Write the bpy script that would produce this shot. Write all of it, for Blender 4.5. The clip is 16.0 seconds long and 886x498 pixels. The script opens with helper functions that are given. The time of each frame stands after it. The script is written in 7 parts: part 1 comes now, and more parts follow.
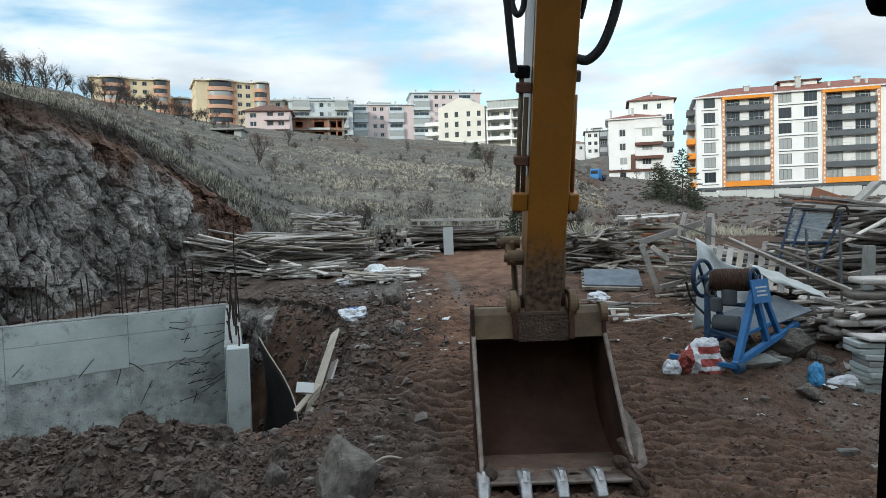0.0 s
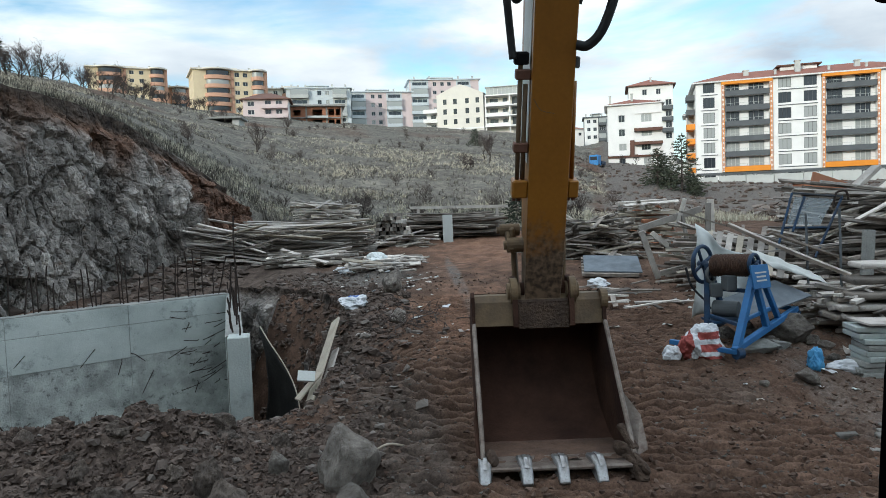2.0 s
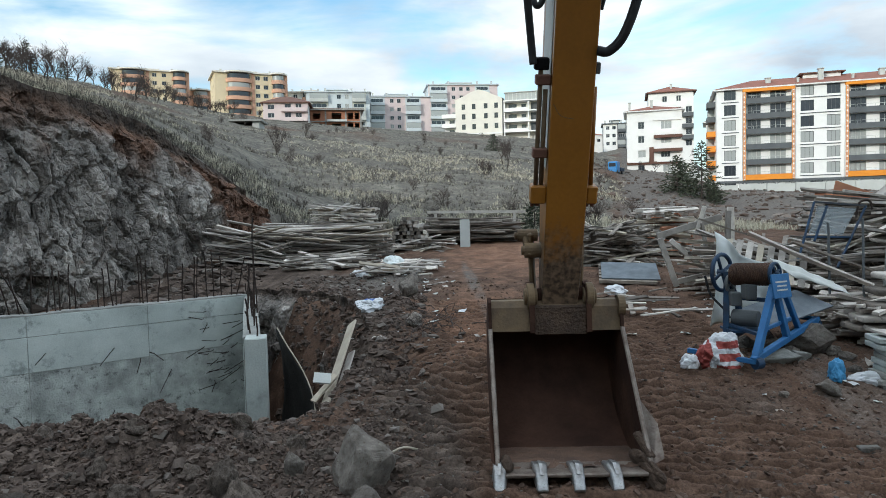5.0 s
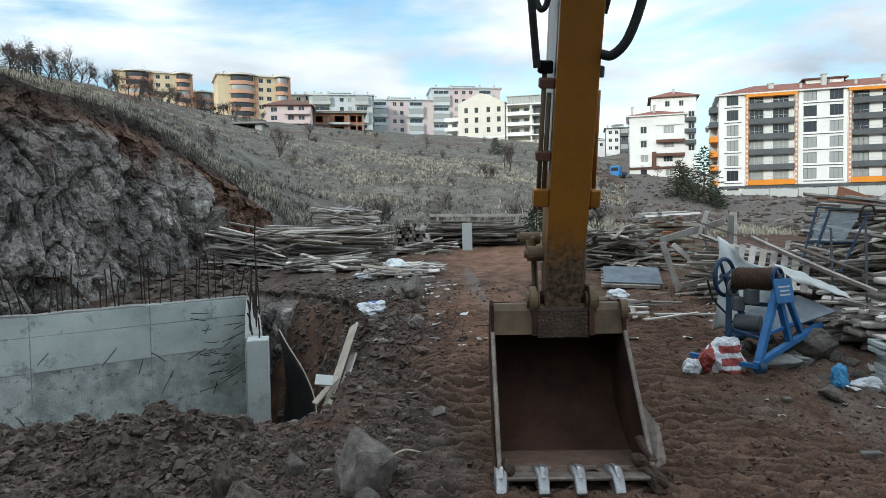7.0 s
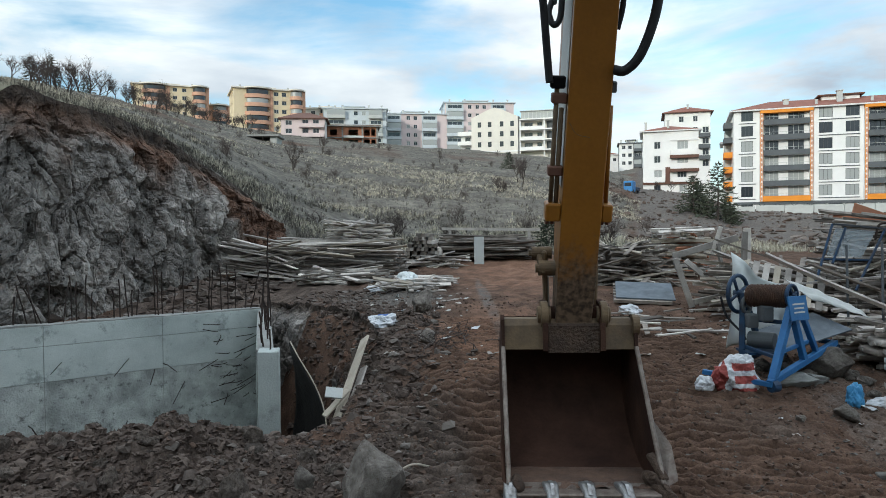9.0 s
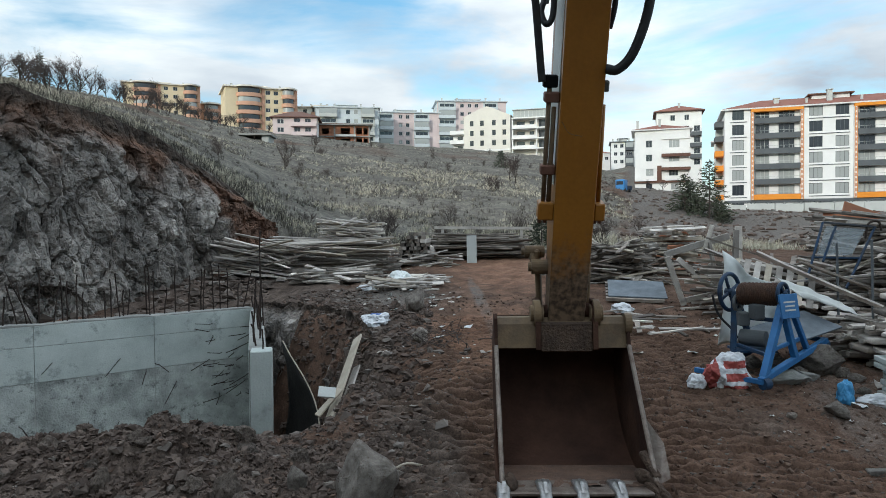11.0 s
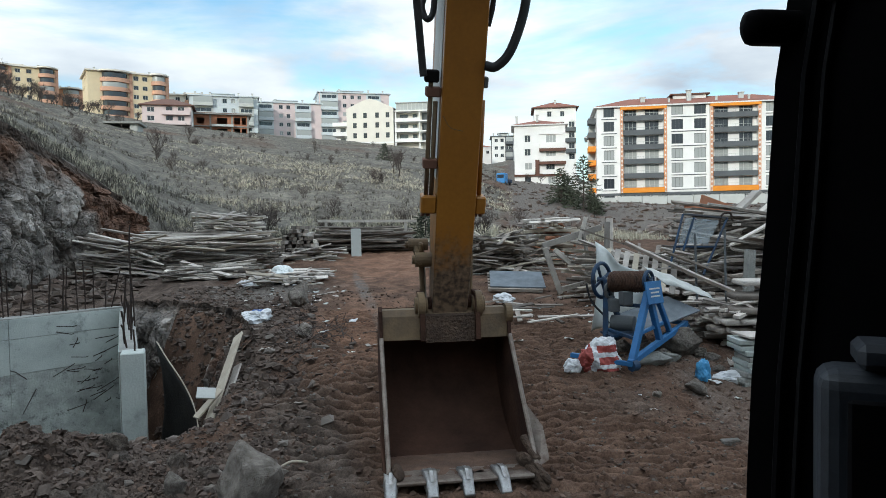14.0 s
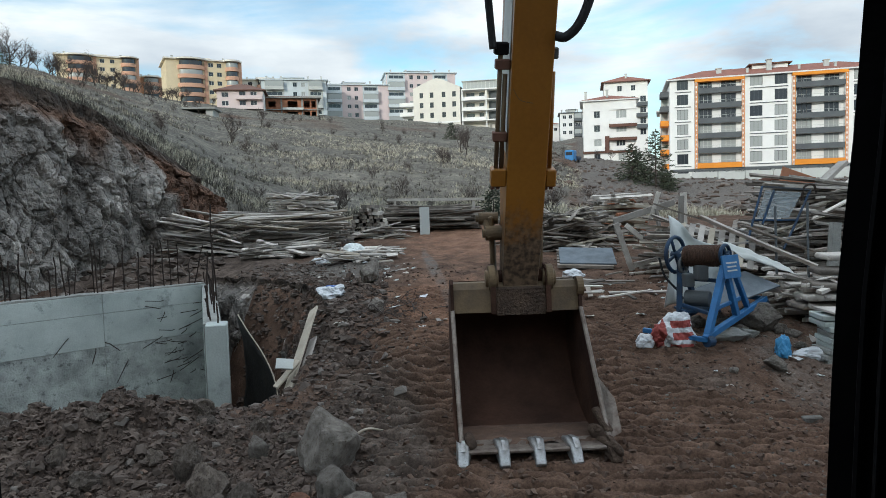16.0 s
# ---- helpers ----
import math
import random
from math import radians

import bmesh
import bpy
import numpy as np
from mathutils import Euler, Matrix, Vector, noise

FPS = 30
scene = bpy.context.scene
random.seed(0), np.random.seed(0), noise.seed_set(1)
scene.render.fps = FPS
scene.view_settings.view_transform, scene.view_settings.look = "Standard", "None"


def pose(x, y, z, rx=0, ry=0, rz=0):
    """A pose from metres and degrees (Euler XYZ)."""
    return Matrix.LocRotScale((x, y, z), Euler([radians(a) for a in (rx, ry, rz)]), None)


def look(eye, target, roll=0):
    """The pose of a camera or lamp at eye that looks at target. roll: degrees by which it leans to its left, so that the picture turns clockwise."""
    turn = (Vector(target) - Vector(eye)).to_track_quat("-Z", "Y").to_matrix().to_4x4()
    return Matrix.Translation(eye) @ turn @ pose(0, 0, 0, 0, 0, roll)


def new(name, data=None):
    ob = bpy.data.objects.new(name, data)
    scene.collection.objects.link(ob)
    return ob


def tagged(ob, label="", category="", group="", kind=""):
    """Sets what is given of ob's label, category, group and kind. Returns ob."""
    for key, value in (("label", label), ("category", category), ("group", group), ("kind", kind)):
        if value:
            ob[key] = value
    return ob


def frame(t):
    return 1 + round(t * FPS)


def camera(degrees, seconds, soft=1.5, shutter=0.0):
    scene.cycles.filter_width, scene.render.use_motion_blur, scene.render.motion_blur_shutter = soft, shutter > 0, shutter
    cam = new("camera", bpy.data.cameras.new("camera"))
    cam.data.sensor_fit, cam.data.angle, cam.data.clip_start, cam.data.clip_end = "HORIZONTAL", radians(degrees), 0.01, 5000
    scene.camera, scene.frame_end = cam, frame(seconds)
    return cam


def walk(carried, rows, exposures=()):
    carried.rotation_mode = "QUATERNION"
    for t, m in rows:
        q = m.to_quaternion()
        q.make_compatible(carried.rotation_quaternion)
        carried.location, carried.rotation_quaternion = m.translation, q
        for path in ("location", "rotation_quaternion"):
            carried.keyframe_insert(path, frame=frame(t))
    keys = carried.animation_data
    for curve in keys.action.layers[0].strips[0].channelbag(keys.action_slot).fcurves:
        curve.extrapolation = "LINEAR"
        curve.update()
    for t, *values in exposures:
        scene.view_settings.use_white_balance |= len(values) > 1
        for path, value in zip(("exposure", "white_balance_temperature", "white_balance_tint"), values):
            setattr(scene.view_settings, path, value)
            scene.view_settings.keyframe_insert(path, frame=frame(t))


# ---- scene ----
# ---- camera ----
cam = camera(65.83, 16.0, soft=0.75)
EYE_Z = 2.3
PATH = [
    (0, -0.010, 0.000, -0.010, 0.00, -2.20, 1.70),
    (0.5, -0.008, 0.006, -0.008, -0.18, -2.52, 1.85),
    (1, -0.024, 0.006, -0.003, -0.10, -2.58, 1.87),
    (1.5, -0.003, 0.004, -0.007, 0.49, -2.71, 1.75),
    (2, -0.013, 0.001, -0.006, -0.06, -3.25, 2.13),
    (2.5, -0.020, 0.001, -0.009, 0.06, -2.86, 2.06),
    (3, -0.011, 0.003, -0.012, 0.00, -2.92, 2.07),
    (3.5, -0.012, 0.003, -0.011, 0.20, -2.98, 2.04),
    (4, -0.015, 0.003, -0.006, 0.75, -2.93, 2.21),
    (4.5, -0.021, -0.003, -0.009, 1.13, -2.78, 1.58),
    (4.7, -0.021, -0.003, -0.009, 1.38, -2.79, 1.41),
    (6.8, -0.031, -0.007, -0.017, 1.13, -2.94, 1.10),
    (7, -0.031, -0.007, -0.017, 1.54, -2.53, 1.04),
    (7.5, -0.023, 0.004, -0.023, 1.58, -2.55, 0.56),
    (8, -0.025, 0.001, -0.023, 3.09, -2.49, 1.23),
    (8.5, -0.023, -0.007, -0.017, 2.83, -1.63, 0.72),
    (9, -0.021, -0.010, -0.017, 2.58, -1.38, 0.53),
    (9.2, -0.021, -0.010, -0.017, 2.19, -1.41, 0.44),
    (11.3, -0.025, -0.010, -0.014, 1.84, -1.49, 0.72),
    (11.5, -0.025, -0.010, -0.014, 1.45, -0.81, 0.61),
    (12, -0.025, -0.027, -0.014, 0.72, -0.39, 0.46),
    (12.5, -0.026, -0.027, -0.011, -1.54, -0.80, 0.32),
    (13, -0.023, -0.022, -0.010, -5.25, -0.97, 0.22),
    (13.5, -0.031, -0.052, -0.032, -5.83, -2.18, 0.79),
    (14, -0.018, -0.028, -0.009, -7.69, -2.23, 1.01),
    (14.5, -0.028, -0.026, 0.004, -9.75, -0.90, 0.85),
    (15, -0.042, -0.061, 0.020, -10.24, 3.46, 2.05),
    (15.5, -0.048, -0.063, -0.022, -6.55, -1.37, 1.50),
    (16, -0.054, -0.085, -0.065, -2.08, -3.81, 1.67),
]
walk(cam, [(t, pose(x, y, EYE_Z + z, 90 + pitch, roll, yaw)) for t, x, y, z, yaw, pitch, roll in PATH],
     exposures=((0, 0.25), (1.5, 0.27), (8, 0.29), (9, 0.18), (11.5, 0.15), (12.5, 0.08), (13, 0.15), (14.5, 0.30), (15.5, 0.08), (16, 0.16)))
# ---- world and light ----
world = bpy.data.worlds.new("sky")
scene.world = world
world.use_nodes = True
wn, wl = world.node_tree.nodes, world.node_tree.links
wn.clear()
SUN_ELEV, SUN_AZ = radians(17), radians(215)
w_out = wn.new("ShaderNodeOutputWorld")
w_sky = wn.new("ShaderNodeTexSky")
w_sky.sky_type, w_sky.sun_disc = "NISHITA", False
w_sky.sun_elevation, w_sky.sun_rotation = SUN_ELEV, SUN_AZ
w_bg = wn.new("ShaderNodeBackground")
w_bg.inputs["Strength"].default_value = 0.13
w_gain = wn.new("ShaderNodeMix")
w_gain.data_type, w_gain.blend_type = "RGBA", "MULTIPLY"
w_gain.inputs[0].default_value = 1.0
w_gain.inputs[7].default_value = (0.92, 1.38, 1.48, 1)
w_cl = wn.new("ShaderNodeBackground")
w_mix = wn.new("ShaderNodeMixShader")
w_tc = wn.new("ShaderNodeTexCoord")
w_map = wn.new("ShaderNodeMapping")
w_map.inputs["Scale"].default_value = (1.0, 1.0, 3.2)
w_map.inputs["Location"].default_value = (1.75, 0.6, 0.35)
w_n1 = wn.new("ShaderNodeTexNoise")
w_n1.inputs["Scale"].default_value = 2.7
w_n1.inputs["Detail"].default_value = 9
w_n1.inputs["Roughness"].default_value = 0.55
w_n1.inputs["Distortion"].default_value = 0.35
w_r1 = wn.new("ShaderNodeValToRGB")
w_r1.color_ramp.elements[0].position, w_r1.color_ramp.elements[1].position = 0.36, 0.56
w_n2 = wn.new("ShaderNodeTexNoise")
w_n2.inputs["Scale"].default_value = 3.3
w_n2.inputs["Detail"].default_value = 7
w_r2 = wn.new("ShaderNodeValToRGB")
w_r2.color_ramp.elements[0].position, w_r2.color_ramp.elements[1].position = 0.32, 0.62
w_r2.color_ramp.elements[0].color = (0.46, 0.55, 0.65, 1)
w_r2.color_ramp.elements[1].color = (0.895, 0.97, 1.0, 1)
# an overcast sky grows brighter towards the zenith
w_sep = wn.new("ShaderNodeSeparateXYZ")
w_sq, w_lift = wn.new("ShaderNodeMath"), wn.new("ShaderNodeMath")
w_sq.operation, w_lift.operation = "MULTIPLY", "MULTIPLY_ADD"
w_lift.inputs[1].default_value, w_lift.inputs[2].default_value = 2.3, 0.86
wl.new(w_tc.outputs["Generated"], w_sep.inputs[0])
wl.new(w_sep.outputs[2], w_sq.inputs[0])
wl.new(w_sep.outputs[2], w_sq.inputs[1])
wl.new(w_sq.outputs[0], w_lift.inputs[0])
wl.new(w_lift.outputs[0], w_cl.inputs["Strength"])
wl.new(w_tc.outputs["Generated"], w_map.inputs["Vector"])
wl.new(w_map.outputs[0], w_n1.inputs["Vector"])
wl.new(w_map.outputs[0], w_n2.inputs["Vector"])
wl.new(w_n1.outputs["Fac"], w_r1.inputs[0])
wl.new(w_n2.outputs["Fac"], w_r2.inputs[0])
wl.new(w_r2.outputs[0], w_cl.inputs["Color"])
wl.new(w_sky.outputs[0], w_gain.inputs[6])
wl.new(w_gain.outputs[2], w_bg.inputs["Color"])
wl.new(w_r1.outputs[0], w_mix.inputs[0])
wl.new(w_bg.outputs[0], w_mix.inputs[1])
wl.new(w_cl.outputs[0], w_mix.inputs[2])
wl.new(w_mix.outputs[0], w_out.inputs["Surface"])

sun = new("sun", bpy.data.lights.new("sun", "SUN"))
sun.data.energy, sun.data.angle, sun.data.color = 1.85, radians(2), (1.0, 0.965, 0.92)
sun_way = Vector((math.sin(SUN_AZ) * math.cos(SUN_ELEV), math.cos(SUN_AZ) * math.cos(SUN_ELEV), math.sin(SUN_ELEV)))
sun.matrix_world = look(sun_way * 50, (0, 0, 0))


# ---- materials ----
def mat(name, a, b=None, scale=4.0, rough=0.8, metal=0.0, bump=0.3, fine=60.0, c=None, spots=0.6, each=0.0, dist=0.02, coat=0.0, spec=0.25):
    """Procedural surface: two colours mixed by broad noise, c in spots by fine noise, and relief. each: brightness varied object by object."""
    m = bpy.data.materials.new(name)
    m.use_nodes = True
    n, l = m.node_tree.nodes, m.node_tree.links
    p = n["Principled BSDF"]
    p.inputs["Roughness"].default_value, p.inputs["Metallic"].default_value = rough, metal
    p.inputs["Coat Weight"].default_value = coat
    p.inputs["Specular IOR Level"].default_value = spec
    tc = n.new("ShaderNodeTexCoord")
    n1 = n.new("ShaderNodeTexNoise")
    n1.inputs["Scale"].default_value, n1.inputs["Detail"].default_value, n1.inputs["Roughness"].default_value = scale, 8, 0.62
    l.new(tc.outputs["Object"], n1.inputs["Vector"])
    r = n.new("ShaderNodeValToRGB")
    r.color_ramp.elements[0].position, r.color_ramp.elements[1].position = 0.35, 0.65
    b = b or tuple(v * 0.75 for v in a)
    r.color_ramp.elements[0].color, r.color_ramp.elements[1].color = (*a, 1), (*b, 1)
    l.new(n1.outputs["Fac"], r.inputs[0])
    col = r.outputs[0]
    n2 = n.new("ShaderNodeTexNoise")
    n2.inputs["Scale"].default_value, n2.inputs["Detail"].default_value = fine, 6
    l.new(tc.outputs["Object"], n2.inputs["Vector"])
    if c:
        r2 = n.new("ShaderNodeValToRGB")
        r2.color_ramp.elements[0].position, r2.color_ramp.elements[1].position = spots, min(spots + 0.12, 1)
        n3 = n.new("ShaderNodeTexNoise")
        n3.inputs["Scale"].default_value, n3.inputs["Detail"].default_value, n3.inputs["Roughness"].default_value = scale * 3.1, 9, 0.7
        l.new(tc.outputs["Object"], n3.inputs["Vector"])
        l.new(n3.outputs["Fac"], r2.inputs[0])
        mx = n.new("ShaderNodeMix")
        mx.data_type = "RGBA"
        l.new(r2.outputs[0], mx.inputs[0])
        l.new(col, mx.inputs[6])
        mx.inputs[7].default_value = (*c, 1)
        col = mx.outputs[2]
    hsv = n.new("ShaderNodeHueSaturation")
    l.new(col, hsv.inputs["Color"])
    mr = n.new("ShaderNodeMapRange")
    mr.inputs["To Min"].default_value, mr.inputs["To Max"].default_value = 0.86, 1.14
    l.new(n2.outputs["Fac"], mr.inputs["Value"])
    val = mr.outputs[0]
    if each:
        oi = n.new("ShaderNodeObjectInfo")
        m2 = n.new("ShaderNodeMapRange")
        m2.inputs["To Min"].default_value, m2.inputs["To Max"].default_value = 1 - each, 1 + each
        l.new(oi.outputs["Random"], m2.inputs["Value"])
        mu = n.new("ShaderNodeMath")
        mu.operation = "MULTIPLY"
        l.new(val, mu.inputs[0])
        l.new(m2.outputs[0], mu.inputs[1])
        val = mu.outputs[0]
    l.new(val, hsv.inputs["Value"])
    l.new(hsv.outputs[0], p.inputs["Base Color"])
    if bump:
        add = n.new("ShaderNodeMath")
        add.operation = "ADD"
        l.new(n1.outputs["Fac"], add.inputs[0])
        l.new(n2.outputs["Fac"], add.inputs[1])
        bp = n.new("ShaderNodeBump")
        bp.inputs["Strength"].default_value, bp.inputs["Distance"].default_value = bump, dist
        l.new(add.outputs[0], bp.inputs["Height"])
        l.new(bp.outputs[0], p.inputs["Normal"])
    return m


def ground_material():
    """Soil, grey gravel, red earth and dry turf, by the zones of the plan (attribute 'zone': turf, gravel, red earth)."""
    m = bpy.data.materials.new("earth")
    m.use_nodes = True
    n, l = m.node_tree.nodes, m.node_tree.links
    p = n["Principled BSDF"]
    p.inputs["Roughness"].default_value = 0.95
    p.inputs["Specular IOR Level"].default_value = 0.08
    tc = n.new("ShaderNodeTexCoord")

    def nz(scale, detail=9, rough=0.62):
        t = n.new("ShaderNodeTexNoise")
        t.inputs["Scale"].default_value, t.inputs["Detail"].default_value, t.inputs["Roughness"].default_value = scale, detail, rough
        l.new(tc.outputs["Object"], t.inputs["Vector"])
        return t.outputs["Fac"]

    def ramp(fac, *stops):
        r = n.new("ShaderNodeValToRGB")
        for i, (pos, c) in enumerate(stops):
            e = r.color_ramp.elements[i] if i < 2 else r.color_ramp.elements.new(pos)
            e.position, e.color = pos, (*c, 1)
        l.new(fac, r.inputs[0])
        return r.outputs[0]

    def mix(fac, a, b):
        x = n.new("ShaderNodeMix")
        x.data_type = "RGBA"
        l.new(fac, x.inputs[0])
        l.new(a, x.inputs[6])
        l.new(b, x.inputs[7])
        return x.outputs[2]
    at = n.new("ShaderNodeAttribute")
    at.attribute_name = "zone"
    sep = n.new("ShaderNodeSeparateColor")
    l.new(at.outputs["Color"], sep.inputs[0])
    grit = nz(38, 8, 0.75)
    mid = nz(2.2)
    soil = ramp(mid, (0.30, (0.060, 0.037, 0.027)), (0.70, (0.162, 0.101, 0.073)), (0.5, (0.098, 0.060, 0.043)))
    gravel = ramp(nz(22, 9, 0.8), (0.34, (0.062, 0.054, 0.048)), (0.70, (0.29, 0.26, 0.235)), (0.55, (0.125, 0.110, 0.098)))
    red = ramp(nz(1.6), (0.33, (0.12, 0.066, 0.044)), (0.66, (0.24, 0.135, 0.09)))
    turf = ramp(nz(0.35, 10, 0.7), (0.38, (0.072, 0.066, 0.058)), (0.66, (0.28, 0.257, 0.212)), (0.54, (0.138, 0.126, 0.108)))
    turf2 = ramp(nz(1.8, 10, 0.8), (0.45, (0.062, 0.057, 0.050)), (0.66, (0.27, 0.248, 0.205)))
    damp = ramp(nz(3.5), (0.33, (0.046, 0.034, 0.028)), (0.68, (0.150, 0.116, 0.096)), (0.5, (0.085, 0.064, 0.053)))
    t_mix = mix(nz(0.9), turf, turf2)

    def mask(channel, lo=0.35, hi=0.65, wob=0.35):
        a = n.new("ShaderNodeMath")
        a.operation = "MULTIPLY_ADD"
        l.new(mid, a.inputs[0])
        a.inputs[1].default_value = wob * 2
        l.new(at.outputs["Alpha"] if channel == 3 else sep.outputs[channel], a.inputs[2])
        r = n.new("ShaderNodeMapRange")
        r.inputs["From Min"].default_value, r.inputs["From Max"].default_value = lo + wob, hi + wob
        l.new(a.outputs[0], r.inputs["Value"])
        return r.outputs[0]
    col = mix(mask(1), soil, gravel)
    col = mix(mask(2), col, red)
    col = mix(mask(3), col, damp)
    col = mix(mask(0), col, t_mix)
    h = n.new("ShaderNodeHueSaturation")
    mr = n.new("ShaderNodeMapRange")
    mr.inputs["From Min"].default_value, mr.inputs["From Max"].default_value = 0.3, 0.7
    mr.inputs["To Min"].default_value, mr.inputs["To Max"].default_value = 0.45, 1.6
    l.new(grit, mr.inputs["Value"])
    l.new(mr.outputs[0], h.inputs["Value"])
    l.new(col, h.inputs["Color"])
    l.new(h.outputs[0], p.inputs["Base Color"])
    bp = n.new("ShaderNodeBump")
    bp.inputs["Strength"].default_value, bp.inputs["Distance"].default_value = 0.55, 0.022
    ad = n.new("ShaderNodeMath")
    l.new(grit, ad.inputs[0])
    l.new(nz(9, 8, 0.7), ad.inputs[1])
    l.new(ad.outputs[0], bp.inputs["Height"])
    l.new(bp.outputs[0], p.inputs["Normal"])
    return m


def glass_material(name, tint, rough=0.08):
    m = bpy.data.materials.new(name)
    m.use_nodes = True
    p = m.node_tree.nodes["Principled BSDF"]
    p.inputs["Base Color"].default_value = (*tint, 1)
    p.inputs["Roughness"].default_value = rough
    p.inputs["Specular IOR Level"].default_value = 0.6
    return m


M_EARTH = ground_material()
M_ROCK = mat("cut_rock", (0.330, 0.302, 0.275), (0.118, 0.104, 0.094), scale=1.1, rough=0.9, bump=1.0, fine=12, c=(0.185, 0.135, 0.105), spots=0.60, dist=0.12)
M_HEAPSTONE = mat("muddy_stone", (0.21, 0.172, 0.146), (0.085, 0.065, 0.053), scale=4, rough=0.95, bump=0.9, fine=34, c=(0.045, 0.033, 0.027), spots=0.53, each=0.4, dist=0.03)
M_STONE = mat("field_stone", (0.30, 0.268, 0.235), (0.145, 0.122, 0.106), scale=4, rough=0.95, bump=1.0, fine=34, c=(0.10, 0.065, 0.048), spots=0.57, each=0.3, dist=0.03)


def fractured(m):
    """Adds the joints of broken rock: blocks of differing tone and sharp edges between them."""
    n, l = m.node_tree.nodes, m.node_tree.links
    p = n["Principled BSDF"]
    col = p.inputs["Base Color"].links[0].from_socket
    bump = p.inputs["Normal"].links[0].from_node
    tc = n.new("ShaderNodeTexCoord")
    mp = n.new("ShaderNodeMapping")
    mp.inputs["Scale"].default_value = (1.0, 1.0, 0.45)
    mp.inputs["Rotation"].default_value = (0.2, 0.35, 0.1)
    l.new(tc.outputs["Object"], mp.inputs["Vector"])
    wn_ = n.new("ShaderNodeTexNoise")
    wn_.inputs["Scale"].default_value = 2.0
    l.new(mp.outputs[0], wn_.inputs["Vector"])
    add = n.new("ShaderNodeVectorMath")
    add.operation = "MULTIPLY_ADD"
    l.new(wn_.outputs["Color"], add.inputs[0])
    add.inputs[1].default_value = (0.35, 0.35, 0.35)
    l.new(mp.outputs[0], add.inputs[2])
    height = bump.inputs["Height"].links[0].from_socket
    for sc, amt, tone in ((0.75, 0.9, 0.40), (2.4, 0.35, 0.34)):
        v1, v2 = n.new("ShaderNodeTexVoronoi"), n.new("ShaderNodeTexVoronoi")
        v1.feature, v2.feature = "DISTANCE_TO_EDGE", "F1"
        for v in (v1, v2):
            v.inputs["Scale"].default_value = sc
            l.new(add.outputs[0], v.inputs["Vector"])
        mr = n.new("ShaderNodeMapRange")
        mr.inputs["From Max"].default_value = 0.06
        mr.inputs["To Max"].default_value = amt
        l.new(v1.outputs["Distance"], mr.inputs["Value"])
        ad = n.new("ShaderNodeMath")
        l.new(height, ad.inputs[0])
        l.new(mr.outputs[0], ad.inputs[1])
        height = ad.outputs[0]
        sep = n.new("ShaderNodeSeparateColor")
        l.new(v2.outputs["Color"], sep.inputs[0])
        tr = n.new("ShaderNodeMapRange")
        tr.inputs["To Min"].default_value, tr.inputs["To Max"].default_value = 1 - tone, 1 + tone
        l.new(sep.outputs[0], tr.inputs["Value"])
        hs = n.new("ShaderNodeHueSaturation")
        l.new(tr.outputs[0], hs.inputs["Value"])
        l.new(col, hs.inputs["Color"])
        col = hs.outputs[0]
    l.new(height, bump.inputs["Height"])
    l.new(col, p.inputs["Base Color"])


fractured(M_ROCK)


def layered(m):
    """Red subsoil and dark topsoil over the rock, by the attribute 'layer'."""
    n, l = m.node_tree.nodes, m.node_tree.links
    p = n["Principled BSDF"]
    col = p.inputs["Base Color"].links[0].from_socket
    at = n.new("ShaderNodeAttribute")
    at.attribute_name = "layer"
    sep = n.new("ShaderNodeSeparateColor")
    l.new(at.outputs["Color"], sep.inputs[0])
    tc = n.new("ShaderNodeTexCoord")
    for channel, lo, hi in ((0, (0.085, 0.052, 0.039), (0.21, 0.115, 0.076)), (1, (0.034, 0.026, 0.022), (0.10, 0.073, 0.057))):
        t = n.new("ShaderNodeTexNoise")
        t.inputs["Scale"].default_value, t.inputs["Detail"].default_value, t.inputs["Roughness"].default_value = 2.4, 10, 0.72
        l.new(tc.outputs["Object"], t.inputs["Vector"])
        r = n.new("ShaderNodeValToRGB")
        r.color_ramp.elements[0].position, r.color_ramp.elements[1].position = 0.36, 0.66
        r.color_ramp.elements[0].color, r.color_ramp.elements[1].color = (*lo, 1), (*hi, 1)
        l.new(t.outputs["Fac"], r.inputs[0])
        mx = n.new("ShaderNodeMix")
        mx.data_type = "RGBA"
        l.new(sep.outputs[channel], mx.inputs[0])
        l.new(col, mx.inputs[6])
        l.new(r.outputs[0], mx.inputs[7])
        col = mx.outputs[2]
    l.new(col, p.inputs["Base Color"])


layered(M_ROCK)
M_REDSTONE = mat("red_stone", (0.20, 0.085, 0.05), (0.12, 0.06, 0.04), scale=3, bump=0.8, fine=30, dist=0.03)
M_CONC = mat("formed_concrete", (0.45, 0.485, 0.465), (0.29, 0.32, 0.305), scale=0.9, rough=0.8, bump=0.35, fine=45, c=(0.19, 0.21, 0.20), spots=0.56)
M_CONC_H = mat("honeycombed_concrete", (0.41, 0.43, 0.41), (0.20, 0.212, 0.202), scale=2.6, rough=0.9, bump=0.9, fine=38, c=(0.11, 0.115, 0.11), spots=0.55, dist=0.03)
M_PAVER = mat("worn_paver", (0.19, 0.178, 0.162), (0.105, 0.094, 0.083), scale=5, rough=0.9, bump=0.6, fine=50, c=(0.095, 0.068, 0.052), spots=0.55, each=0.35)
M_CONC_D = mat("rough_concrete", (0.30, 0.30, 0.28), (0.20, 0.20, 0.19), scale=3, rough=0.9, bump=0.8, fine=40)
